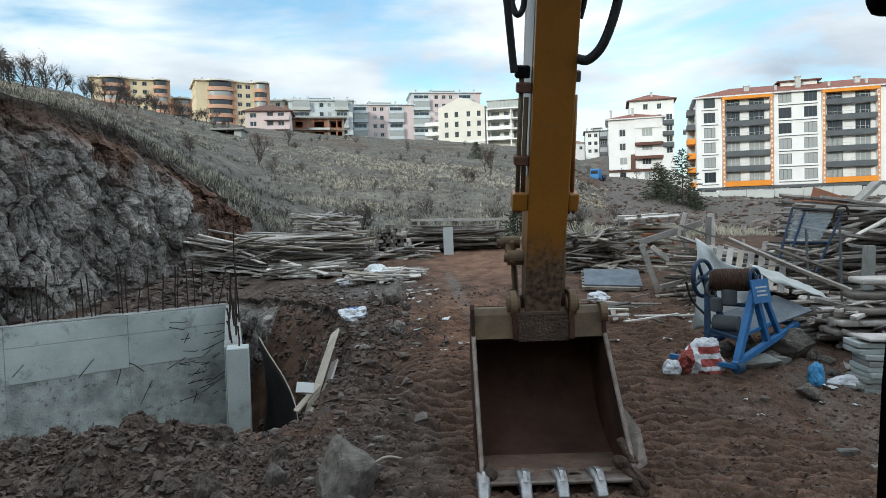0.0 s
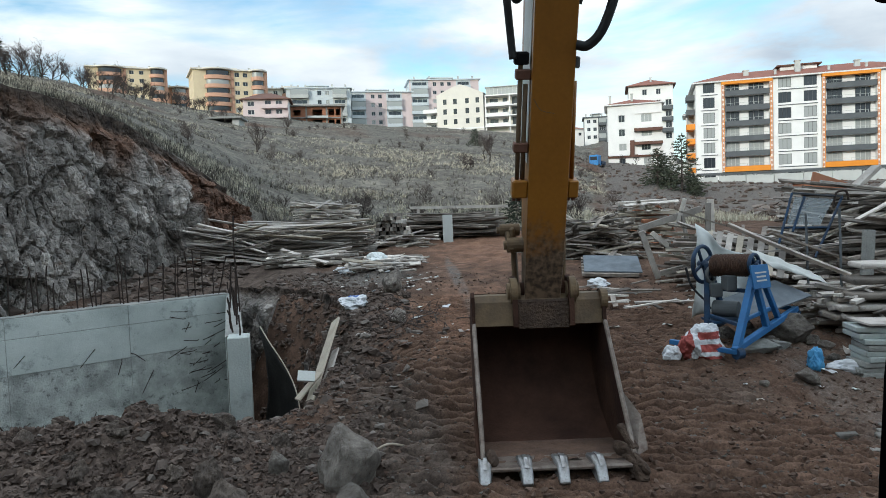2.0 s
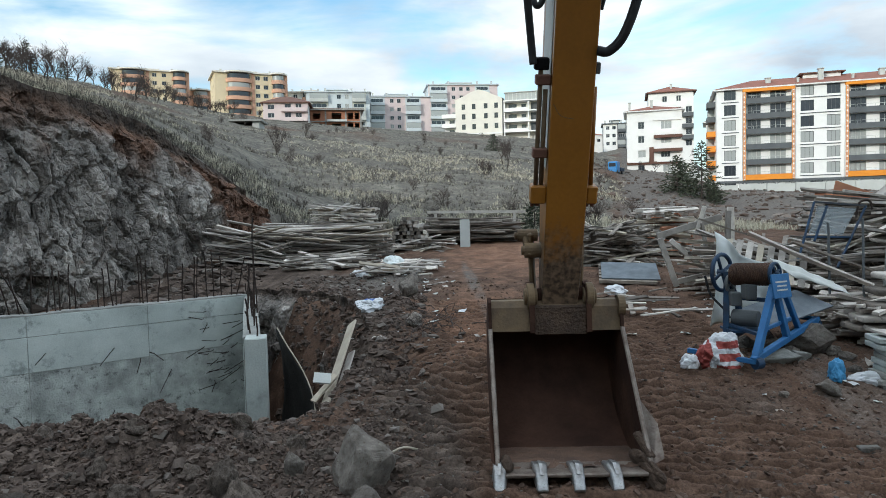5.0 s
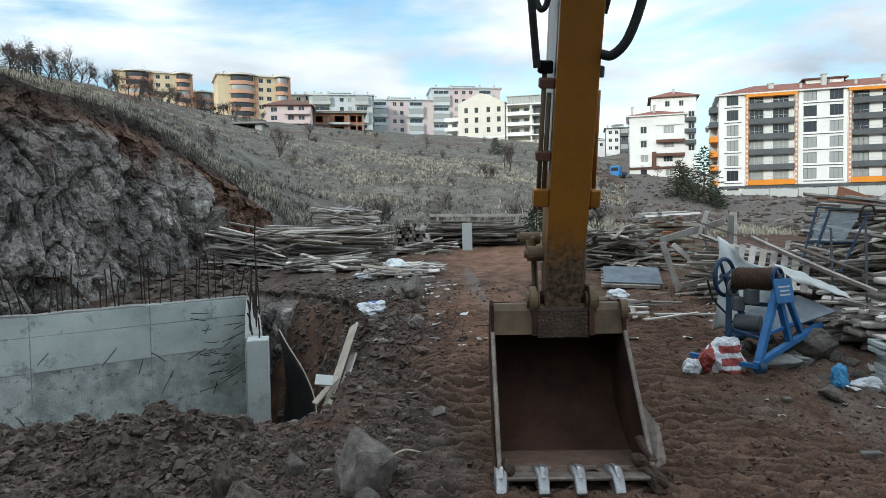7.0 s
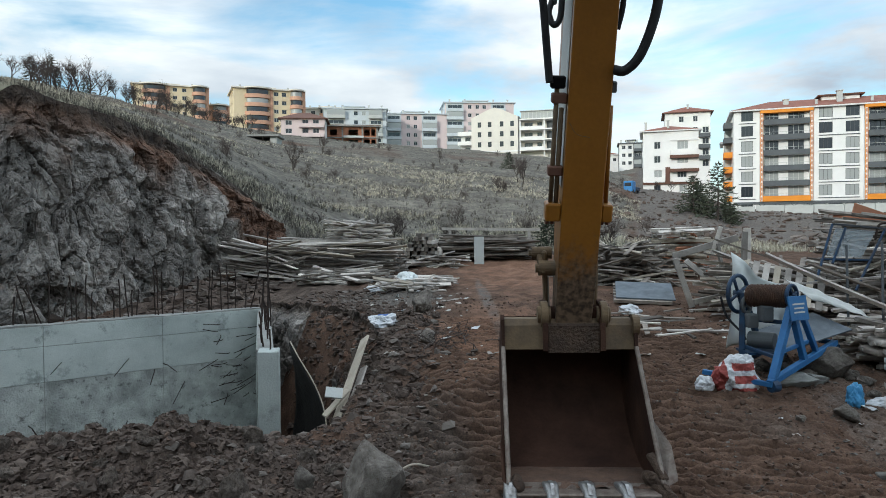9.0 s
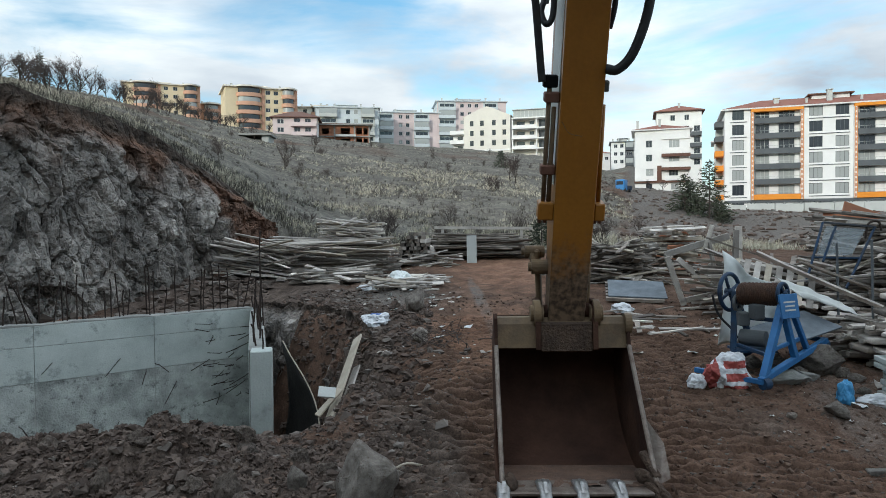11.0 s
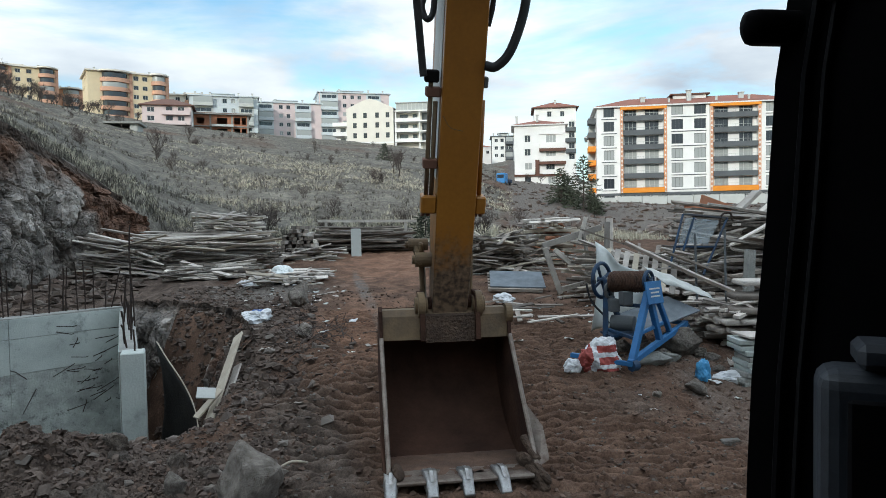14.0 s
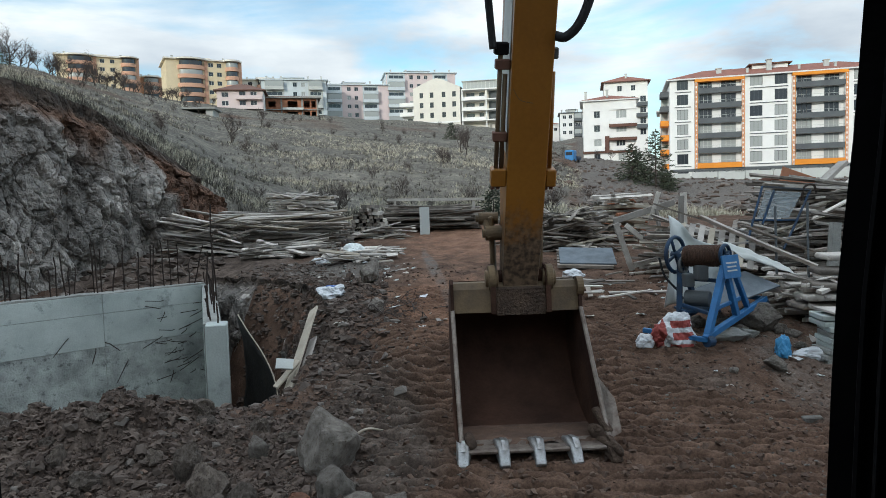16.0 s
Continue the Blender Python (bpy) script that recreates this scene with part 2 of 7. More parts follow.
M_RUST = mat("rusty_rebar", (0.040, 0.026, 0.020), (0.022, 0.016, 0.014), scale=20, rough=0.8, bump=0.4)
M_WOOD = mat("weathered_timber", (0.53, 0.485, 0.44), (0.32, 0.285, 0.255), scale=2.5, rough=0.85, bump=0.4, fine=50, c=(0.16, 0.145, 0.13), spots=0.60, each=0.5)
M_WOOD_D = mat("dark_old_timber", (0.25, 0.215, 0.185), (0.105, 0.088, 0.075), scale=2.5, rough=0.9, bump=0.4, fine=50, each=0.5)
M_WOOD_N = mat("fresh_timber", (0.42, 0.37, 0.30), (0.31, 0.265, 0.21), scale=2.5, rough=0.8, bump=0.3, fine=50, each=0.25)
M_YEL = mat("excavator_yellow", (0.275, 0.112, 0.016), (0.23, 0.092, 0.014), scale=1.5, rough=0.42, bump=0.08, fine=25, c=(0.16, 0.085, 0.035), spots=0.68, coat=0.15)
M_YEL_D = mat("dusty_yellow", (0.165, 0.112, 0.064), (0.095, 0.068, 0.046), scale=4, rough=0.7, bump=0.2, fine=40, c=(0.10, 0.06, 0.04), spots=0.6)
M_BUCK = mat("worn_bucket_steel", (0.070, 0.036, 0.025), (0.032, 0.017, 0.013), scale=2.2, rough=0.85, metal=0.0, spec=0.10, bump=0.3, fine=35, c=(0.075, 0.046, 0.034), spots=0.66)
M_DUST = mat("dry_reddish_dust", (0.135, 0.082, 0.058), (0.075, 0.047, 0.036), scale=5, rough=0.95, bump=0.7, fine=40, dist=0.02)
M_MUD = mat("caked_mud", (0.088, 0.058, 0.042), (0.050, 0.034, 0.026), scale=6, rough=0.95, bump=1.0, fine=30, c=(0.17, 0.12, 0.085), spots=0.62, dist=0.04)
M_BUCKRIM = mat("bright_worn_edge", (0.22, 0.185, 0.16), (0.12, 0.088, 0.072), scale=9, rough=0.5, metal=0.4, bump=0.3, fine=40, c=(0.09, 0.06, 0.045), spots=0.58)
M_TEETH = mat("polished_tooth_steel", (0.38, 0.38, 0.385), (0.22, 0.21, 0.20), scale=14, rough=0.42, metal=0.75, bump=0.3, fine=60, c=(0.12, 0.08, 0.06), spots=0.60)
M_RUBBER = mat("black_hose_rubber", (0.016, 0.017, 0.019), (0.024, 0.025, 0.027), scale=20, rough=0.55, bump=0.1)
M_BLACK = mat("black_cab_plastic", (0.006, 0.006, 0.007), (0.004, 0.004, 0.005), scale=20, rough=0.7, bump=0.1, spec=0.1)
M_SEAL = mat("dark_rubber_seal", (0.018, 0.018, 0.019), (0.012, 0.012, 0.013), scale=20, rough=0.7, bump=0.1, spec=0.15)
M_GREYP = mat("grey_cab_plastic", (0.055, 0.062, 0.072), (0.045, 0.05, 0.06), scale=20, rough=0.5, bump=0.1)
M_BLUE = mat("blue_painted_steel", (0.030, 0.145, 0.34), (0.022, 0.105, 0.25), scale=5, rough=0.45, bump=0.2, fine=40, c=(0.09, 0.06, 0.045), spots=0.63)
M_DBLUE = mat("dark_blue_steel", (0.012, 0.045, 0.10), (0.02, 0.03, 0.05), scale=6, rough=0.5, bump=0.2)
M_WHITE = mat("white_wall_paint", (0.78, 0.77, 0.745), (0.71, 0.70, 0.68), scale=0.4, rough=0.8, bump=0.05)
M_CREAM = mat("cream_render", (0.70, 0.66, 0.59), (0.64, 0.60, 0.54), scale=0.4, rough=0.85, bump=0.05)
M_YELLOWR = mat("pale_yellow_render", (0.68, 0.56, 0.38), (0.62, 0.51, 0.35), scale=0.4, rough=0.85, bump=0.05)
M_TERRA = mat("terracotta_render", (0.58, 0.33, 0.23), (0.52, 0.30, 0.21), scale=0.4, rough=0.85, bump=0.05)
M_PINK = mat("pink_render", (0.62, 0.51, 0.50), (0.57, 0.47, 0.46), scale=0.4, rough=0.85, bump=0.05)
M_GREYW = mat("blue_grey_render", (0.54, 0.58, 0.60), (0.47, 0.51, 0.53), scale=0.4, rough=0.85, bump=0.05)
M_DGREY = mat("dark_grey_cladding", (0.105, 0.115, 0.12), (0.085, 0.092, 0.098), scale=0.6, rough=0.6, bump=0.05)
M_LGREY = mat("light_grey_render", (0.48, 0.49, 0.47), (0.42, 0.43, 0.41), scale=0.5, rough=0.8, bump=0.05)
M_ORANGE = mat("orange_cladding", (0.72, 0.26, 0.030), (0.66, 0.23, 0.028), scale=0.6, rough=0.55, bump=0.05)
M_BRICK = mat("raw_hollow_brick", (0.36, 0.16, 0.095), (0.29, 0.125, 0.075), scale=1.5, rough=0.9, bump=0.3, fine=20)
M_ROOF = mat("red_roof_tiles", (0.26, 0.105, 0.075), (0.20, 0.085, 0.062), scale=1.0, rough=0.8, bump=0.4, fine=12)
M_BROWN = mat("brown_wood_cladding", (0.14, 0.07, 0.05), (0.11, 0.055, 0.042), scale=1.0, rough=0.7, bump=0.1)
M_GLASS = glass_material("dark_window_glass", (0.035, 0.042, 0.05))
M_CURT = glass_material("curtained_window_glass", (0.33, 0.345, 0.335), 0.25)
M_FRAME = mat("window_frame_dark", (0.13, 0.135, 0.14), None, scale=2, rough=0.5, bump=0)
M_FRAMEW = mat("window_frame_white", (0.72, 0.72, 0.70), None, scale=2, rough=0.5, bump=0)
M_BARK = mat("bare_bark", (0.075, 0.062, 0.052), (0.045, 0.038, 0.034), scale=8, rough=0.95, bump=0.3)
M_TWIG = mat("bare_twigs", (0.085, 0.068, 0.060), (0.060, 0.048, 0.044), scale=8, rough=0.95, bump=0)
M_PINE = mat("pine_needles", (0.070, 0.082, 0.055), (0.042, 0.052, 0.036), scale=2, rough=0.9, bump=0)
M_STRAW = mat("dry_grass", (0.58, 0.535, 0.42), (0.38, 0.35, 0.275), scale=0.6, rough=0.95, bump=0)
M_SCRUB = mat("dead_scrub_stalks", (0.095, 0.085, 0.072), (0.055, 0.050, 0.043), scale=0.8, rough=0.95, bump=0)
M_STRAW_D = mat("grey_dry_grass", (0.235, 0.218, 0.180), (0.135, 0.125, 0.104), scale=0.6, rough=0.95, bump=0)
M_SHEET = mat("milky_plastic_sheet", (0.66, 0.69, 0.68), (0.56, 0.59, 0.58), scale=3, rough=0.4, bump=0.3, fine=12)
M_BAGW = mat("white_plastic", (0.62, 0.63, 0.65), (0.46, 0.47, 0.49), scale=8, rough=0.5, bump=0.3)
M_BAGR = mat("red_bag_print", (0.34, 0.07, 0.06), (0.25, 0.055, 0.048), scale=8, rough=0.6, bump=0.2)
M_BAGB = mat("blue_bag_print", (0.05, 0.12, 0.35), None, scale=8, rough=0.5, bump=0.2)
M_CYAN = mat("blue_plastic", (0.06, 0.26, 0.48), None, scale=8, rough=0.4, bump=0.1)
M_MEMB = mat("black_membrane", (0.012, 0.012, 0.012), (0.022, 0.020, 0.018), scale=5, rough=0.6, bump=0.5)
M_HAZE = glass_material("hazy_pane", (0.30, 0.34, 0.36), 0.2)
M_HAZE.node_tree.nodes["Principled BSDF"].inputs["Alpha"].default_value = 0.4
M_TIN = mat("dull_sheet_metal", (0.165, 0.19, 0.215), (0.10, 0.115, 0.13), scale=3, rough=0.75, metal=0.15, bump=0.2)
M_ROPE = mat("rusty_cable", (0.085, 0.045, 0.030), (0.05, 0.03, 0.022), scale=12, rough=0.85, bump=0.5, fine=80)
M_TRUCK = mat("blue_truck_paint", (0.04, 0.22, 0.50), None, scale=3, rough=0.4, bump=0)


# ---- helpers for building ----
def link_mesh(name, bm, material, smooth=False):
    me = bpy.data.meshes.new(name)
    bm.normal_update()
    bm.to_mesh(me)
    bm.free()
    if smooth:
        me.polygons.foreach_set("use_smooth", [True] * len(me.polygons))
    me.materials.append(material)
    return me


def thing(name, label, category, m=None, group="", kind=""):
    ob = new(name)
    ob.empty_display_size = 0.1
    if m is not None:
        ob.matrix_world = m
    return tagged(ob, label, category, group, kind)


def part(name, bm, material, parent, label="", smooth=False):
    ob = new(name, bm if isinstance(bm, bpy.types.Mesh) else link_mesh(name, bm, material, smooth))
    ob.parent = parent
    return tagged(ob, label)


def solid(name, bm, material, label, category, group="", kind="", smooth=False, m=None):
    ob = new(name, bm if isinstance(bm, bpy.types.Mesh) else link_mesh(name, bm, material, smooth))
    if m is not None:
        ob.matrix_world = m
    return tagged(ob, label, category, group, kind)


def box(bm, x0, x1, y0, y1, z0, z1, m=None):
    v = [bm.verts.new((x, y, z)) for z in (z0, z1) for x, y in ((x0, y0), (x1, y0), (x1, y1), (x0, y1))]
    for f in ((3, 2, 1, 0), (4, 5, 6, 7), (0, 1, 5, 4), (1, 2, 6, 5), (2, 3, 7, 6), (3, 0, 4, 7)):
        bm.faces.new([v[i] for i in f])
    if m is not None:
        for a in v:
            a.co = m @ a.co
    return bm


def boxed(*a, m=None):
    return box(bmesh.new(), *a, m=m)


def bevelled(bm, w=0.01, seg=1):
    bmesh.ops.bevel(bm, geom=list(bm.edges), offset=w, segments=seg, affect="EDGES", profile=0.5)
    return bm


def beam_pose(p, q, roll=0.0):
    """Pose at p whose x axis runs to q."""
    d = (Vector(q) - Vector(p)).normalized()
    up = Vector((0, 0, 1)) if abs(d.z) < 0.98 else Vector((0, 1, 0))
    s = up.cross(d).normalized()
    r = Matrix((d, s, d.cross(s))).transposed().to_4x4()
    return Matrix.Translation(p) @ r @ pose(0, 0, 0, roll)


def beam(bm, p, q, w, h, roll=0.0):
    n = (Vector(q) - Vector(p)).length
    return box(bm, 0, n, -w / 2, w / 2, -h / 2, h / 2, beam_pose(p, q, roll))


def tube(bm, pts, r, sides=8, ends=True, taper=None):
    """A round bar along points."""
    pts = [Vector(p) for p in pts]
    rings = []
    side = None
    for i, p in enumerate(pts):
        d = (pts[min(i + 1, len(pts) - 1)] - pts[max(i - 1, 0)]).normalized()
        if side is None:
            side = d.cross(Vector((0, 0, 1)) if abs(d.z) < 0.9 else Vector((0, 1, 0))).normalized()
        side = (side - d * side.dot(d)).normalized()
        up = d.cross(side)
        k = r if taper is None else r + (taper - r) * i / (len(pts) - 1)
        rings.append([bm.verts.new(p + (side * math.cos(a) + up * math.sin(a)) * k) for a in (2 * math.pi * j / sides for j in range(sides))])
    for a, b in zip(rings, rings[1:]):
        for j in range(sides):
            bm.faces.new((a[j], a[(j + 1) % sides], b[(j + 1) % sides], b[j]))
    if ends:
        bm.faces.new(rings[0][::-1])
        bm.faces.new(rings[-1])
    return bm


def spline(pts, n=8):
    """Smooth way through points (Catmull-Rom)."""
    p = [Vector(a) for a in pts]
    p = [p[0] * 2 - p[1]] + p + [p[-1] * 2 - p[-2]]
    out = []
    for i in range(1, len(p) - 2):
        for k in range(n):
            t = k / n
            a, b, c, d = p[i - 1:i + 3]
            out.append(0.5 * (2 * b + (c - a) * t + (2 * a - 5 * b + 4 * c - d) * t * t + (3 * b - a - 3 * c + d) * t ** 3))
    return out + [p[-2]]


def extrude_profile(bm, prof, x0, x1):
    """Closed outline of (y, z) between two x."""
    a = [bm.verts.new((x0, y, z)) for y, z in prof]
    b = [bm.verts.new((x1, y, z)) for y, z in prof]
    n = len(prof)
    for i in range(n):
        bm.faces.new((a[i], a[(i + 1) % n], b[(i + 1) % n], b[i]))
    bm.faces.new(a[::-1])
    bm.faces.new(b)
    bmesh.ops.recalc_face_normals(bm, faces=bm.faces[:])
    return bm


LATTICE = np.random.RandomState(7).rand(256, 256)


def vnoise(x, y):
    x, y = np.asarray(x, float), np.asarray(y, float)
    xi, yi = np.floor(x).astype(int), np.floor(y).astype(int)
    fx, fy = x - xi, y - yi
    fx, fy = fx * fx * (3 - 2 * fx), fy * fy * (3 - 2 * fy)
    g = lambda i, j: LATTICE[(xi + i) & 255, (yi + j) & 255]
    return (g(0, 0) * (1 - fx) + g(1, 0) * fx) * (1 - fy) + (g(0, 1) * (1 - fx) + g(1, 1) * fx) * fy


def fbm(x, y, octaves=4, gain=0.5):
    s, a = 0, 1.0
    for k in range(octaves):
        s, a = s + a * (vnoise(x * 2 ** k + 17 * k, y * 2 ** k + 31 * k) - 0.5), a * gain
    return s


def step(lo, hi, v):
    t = np.clip((v - lo) / (hi - lo), 0, 1)
    return t * t * (3 - 2 * t)


# ---- the lie of the land ----
YARD = ((-50, 0.0), (2, 0.0), (5.4, -0.06), (7.3, 0.02), (8.6, 0.40), (12, 0.62), (19, 0.90), (26, 1.35), (34, 1.5), (4000, 1.5))
# by the way across (x / y): start of the hill (distance, height), its crest (distance, climb), climb behind
HILL = ((-1.6, 9.0, 8.0, 60, 0.25, 0.1), (-1.18, 11.2, 7.0, 62, 0.24, 0.1), (-0.69, 14.6, 5.35, 70, 0.23, 0.1), (-0.545, 16.7, 4.95, 105, 0.202, 0.1),
        (-0.457, 18.8, 4.5, 135, 0.182, 0.1), (-0.38, 21.2, 3.7, 165, 0.165, 0.1), (-0.325, 23.4, 2.95, 182, 0.156, 0.09), (-0.286, 25.2, 2.4, 190, 0.149, 0.08),
        (-0.2, 28, 1.75, 200, 0.140, 0.07), (-0.07, 30, 1.5, 200, 0.124, 0.06), (0.04, 30, 1.5, 195, 0.115, 0.06), (0.12, 30, 1.5, 185, 0.105, 0.05),
        (0.19, 31, 1.4, 170, 0.085, 0.08), (0.235, 32, 1.4, 150, 0.060, 0.14), (0.32, 32, 1.4, 145, 0.053, 0.11), (0.37, 32, 1.4, 120, 0.024, 0.075),
        (0.45, 32, 1.4, 112, 0.022, 0.02), (0.65, 32, 1.4, 105, 0.022, 0.02), (1.6, 32, 1.4, 100, 0.02, 0.02))
HT = np.array(HILL)
PIT = np.array(((-13.4, 7.2), (-9.0, 6.7), (-5.0, 7.2), (-2.3, 7.15), (-1.45, 7.7), (-1.30, 9.3), (-1.45, 10.3), (-2.0, 11.8), (-3.1, 13.4), (-3.9, 14.9), (-4.9, 15.1), (-8.5, 12.2), (-12.4, 8.9)))
PIT_FLOOR = -1.62


def pit_depth(x, y):
    """How far inside the pit's outline a place lies, in metres (negative outside)."""
    best = np.full(np.shape(x), 1e9)
    inside = np.zeros(np.shape(x), bool)
    for (ax, ay), (bx, by) in zip(PIT, np.roll(PIT, -1, 0)):
        dx, dy = bx - ax, by - ay
        t = np.clip(((x - ax) * dx + (y - ay) * dy) / (dx * dx + dy * dy), 0, 1)
        best = np.minimum(best, np.hypot(x - ax - t * dx, y - ay - t * dy))
        cross = (ay > y) != (by > y)
        inside ^= cross & (x < dx * (y - ay) / (dy if dy else 1e-9) + ax)
    return np.where(inside, best, -best)


def land(x, y, rough=True):
    """Height of the ground and its zones (turf, gravel, red earth)."""
    x, y = np.asarray(x, float), np.asarray(y, float)
    z = np.interp(y, *np.array(YARD).T)
    u = np.clip(x / np.maximum(y, 0.5), -1.6, 1.6)
    yf, zf, yc, sc, kb = (np.interp(u, HT[:, 0], HT[:, i]) for i in range(1, 6))
    zc = EYE_Z + sc * yc
    t = (y - yf) / (yc - yf)
    hill = np.where(t < 1, zf + (zc - zf) * np.clip(t, 0, 1) ** 1.0, zc + (np.minimum(y, 245) - np.minimum(yc, 245)) * kb)
    front = step(0.45, 0.62, y / np.maximum(np.hypot(x, y), 0.01))
    on = step(0.0, 0.9, y - yf - 0.2) * front
    pit = pit_depth(x, y)
    hole = step(-0.1, 1.25, pit + 0.25 * fbm(x * 1.3, y * 1.3, 3))
    # the spoil heap in front of the pit, and a hollow beside it
    heap = 0.24 * np.exp(-(((x + 3.6) / 1.9) ** 2 + ((y - 5.9) / 0.95) ** 2) ** 1.3) + 0.30 * np.exp(-(((x + 2.95) / 0.70) ** 2 + ((y - 6.5) / 0.55) ** 2))
    heap = heap + 0.10 * np.exp(-((x + 6.5) / 2.0) ** 2 - ((y - 6.2) / 1.0) ** 2)
    dip = -0.35 * np.exp(-((x + 1.0) / 0.45) ** 2 - ((y - 9.3) / 0.6) ** 2)
    z = z + heap + dip
    back_fill = np.where((pit < 0) & (x < -4.0) & (y > 9.0), 1, 0) * step(-4.0, -5.0, x) * step(19.0, 15.5, y)
    z = z * (1 - 0.6 * back_fill)
    z = z * (1 - hole) + PIT_FLOOR * hole
    z = z * (1 - on) + hill * on
    far = step(0, 40, y - yf) * front
    # steep unseen hillside added behind the machine: it keeps low sun off the yard
    away = -0.574 * x - 0.819 * y
    z = z + 9.0 * step(13, 19, away) + 0.46 * np.clip(away - 17, 0, 56)
    if rough:
        near = 1 - on
        z = z + near * (0.10 * fbm(x * 0.7, y * 0.7, 3) + 0.05 * fbm(x * 3.1, y * 3.1, 3) + 0.04 * fbm(x * 8, y * 8, 2) + 0.03 * fbm(x * 19, y * 19, 1) * step(16, 9, y))
        lump = np.clip(heap * 3.0, 0, 1) * (1 - hole)
        z = z + lump * (0.16 * fbm(x * 2.4 + 9, y * 2.4, 3) + 0.13 * fbm(x * 7, y * 7, 2) + 0.09 * (np.abs(fbm(x * 11, y * 11, 2)) - 0.1))
        z = z + hole * (1 - step(0.5, 1.4, pit)) * 0.35 * fbm(x * 2.2, y * 2.2, 3)
        z = z + on * (0.25 * fbm(x * 0.5, y * 0.5, 3) + far * 1.1 * fbm(x * 0.06, y * 0.06, 4))
        # prints of the crawler tracks
        wob = 0.22 * fbm(x * 0.8, y * 0.8, 2)
        lanes = (0.85 * step(0.55, 0.40, np.abs(x + 1.05 - 0.20 * (y - 6))) * step(6.0, 7.2, y), step(0.70, 0.50, np.abs(x + 0.12 - 0.04 * (y - 6))),
                 step(0.95, 0.70, np.abs(x - 2.35 - 0.12 * (y - 6))), 0.9 * step(0.45, 0.30, np.abs(x - 1.0 - 0.06 * (y - 6))), 0.6 * step(0.5, 0.35, np.abs(x - 3.6)) * step(7.5, 6.5, y))
        lane = np.maximum.reduce(lanes)
        lane = lane * step(17, 10, y) * (0.7 + 0.3 * step(-0.1, 0.25, fbm(x * 0.5 + 5, y * 0.5, 2) + 0.12)) * step(0.2, -0.2, pit)
        saw = ((y + wob + 0.15 * x) / 0.165) % 1.0
        worn = np.clip(1.4 * vnoise(x * 2.0 + 3, y * 2.2) + 0.3, 0.4, 1.1)
        crumb = 0.8 + 0.4 * vnoise(x * 4.5 + 7, y * 6.0)
        tread = 0.22 - np.exp(-((saw - 0.5) / 0.22) ** 4)
        z = z + lane * (0.125 * worn * crumb * tread + 0.03 * fbm(x * 13, y * 24, 2))
    turf = np.maximum(on, step(13, 17, away)) * (0.55 + 0.9 * fbm(x * 0.05, y * 0.05, 3) + 0.35)
    bank = on * step(0.20, 0.26, u) * 0.9
    turf = turf * (1 - bank)
    gravel = np.clip(1.35 * np.exp(-((x + 0.2 - 0.35 * (8 - y)) / 1.0) ** 2 - ((y - 6.6) / 1.5) ** 2) * step(0.1, -0.6, x + 0.1) + 0.48 * step(2.8, 3.9, x - 0.12 * (y - 5)) * step(11, 8, y) * step(5.6, 6.4, y)
                     + 0.9 * step(1.8, 3.0, x) * step(5.0, 3.6, y) + 0.75 * np.exp(-((x - 0.55 + 0.045 * (y - 9)) / 0.13) ** 2) * step(7.5, 9, y) * step(22, 18, y) + bank + 0.7 * np.exp(-((x + 2.0) / 2.2) ** 2 - ((y - 16.0) / 3.0) ** 2), 0, 1)
    redd = (0.75 * np.exp(-((x - 1.8) / 3.2) ** 2 - ((y - 22.0) / 7.0) ** 2) + 0.5 * np.exp(-((x - 0.4) / 1.4) ** 2 - ((y - 11.0) / 4.0) ** 2) + 0.45 * on * step(0.9, 0.0, y - yf - 4))
    return z, turf, gravel, np.clip(redd, 0, 1)


def damp_soil(x, y):
    """Freshly dug dark soil: the spoil heap and the strip beside the bucket."""
    heap = 1.1 * np.exp(-(((x + 3.8) / 3.3) ** 2 + ((y - 5.6) / 1.5) ** 2) ** 2)
    strip = 0.75 * np.exp(-((x + 0.55) / 0.75) ** 2 - ((y - 6.6) / 2.0) ** 2)
    right = 0.5 * np.exp(-((x - 3.2) / 1.3) ** 2 - ((y - 7.6) / 0.9) ** 2)
    slope = 0.7 * np.exp(-((x + 1.8) / 1.1) ** 2 - ((y - 10.5) / 3.0) ** 2)
    behind = 1.1 * np.exp(-(((x + 6.0) / 3.0) ** 2 + ((y - 17.0) / 4.0) ** 2) ** 2)
    return np.clip(heap + strip + right + slope + behind, 0, 1)


def ground(x, y):
    return float(land(np.array([x]), np.array([y]))[0][0])


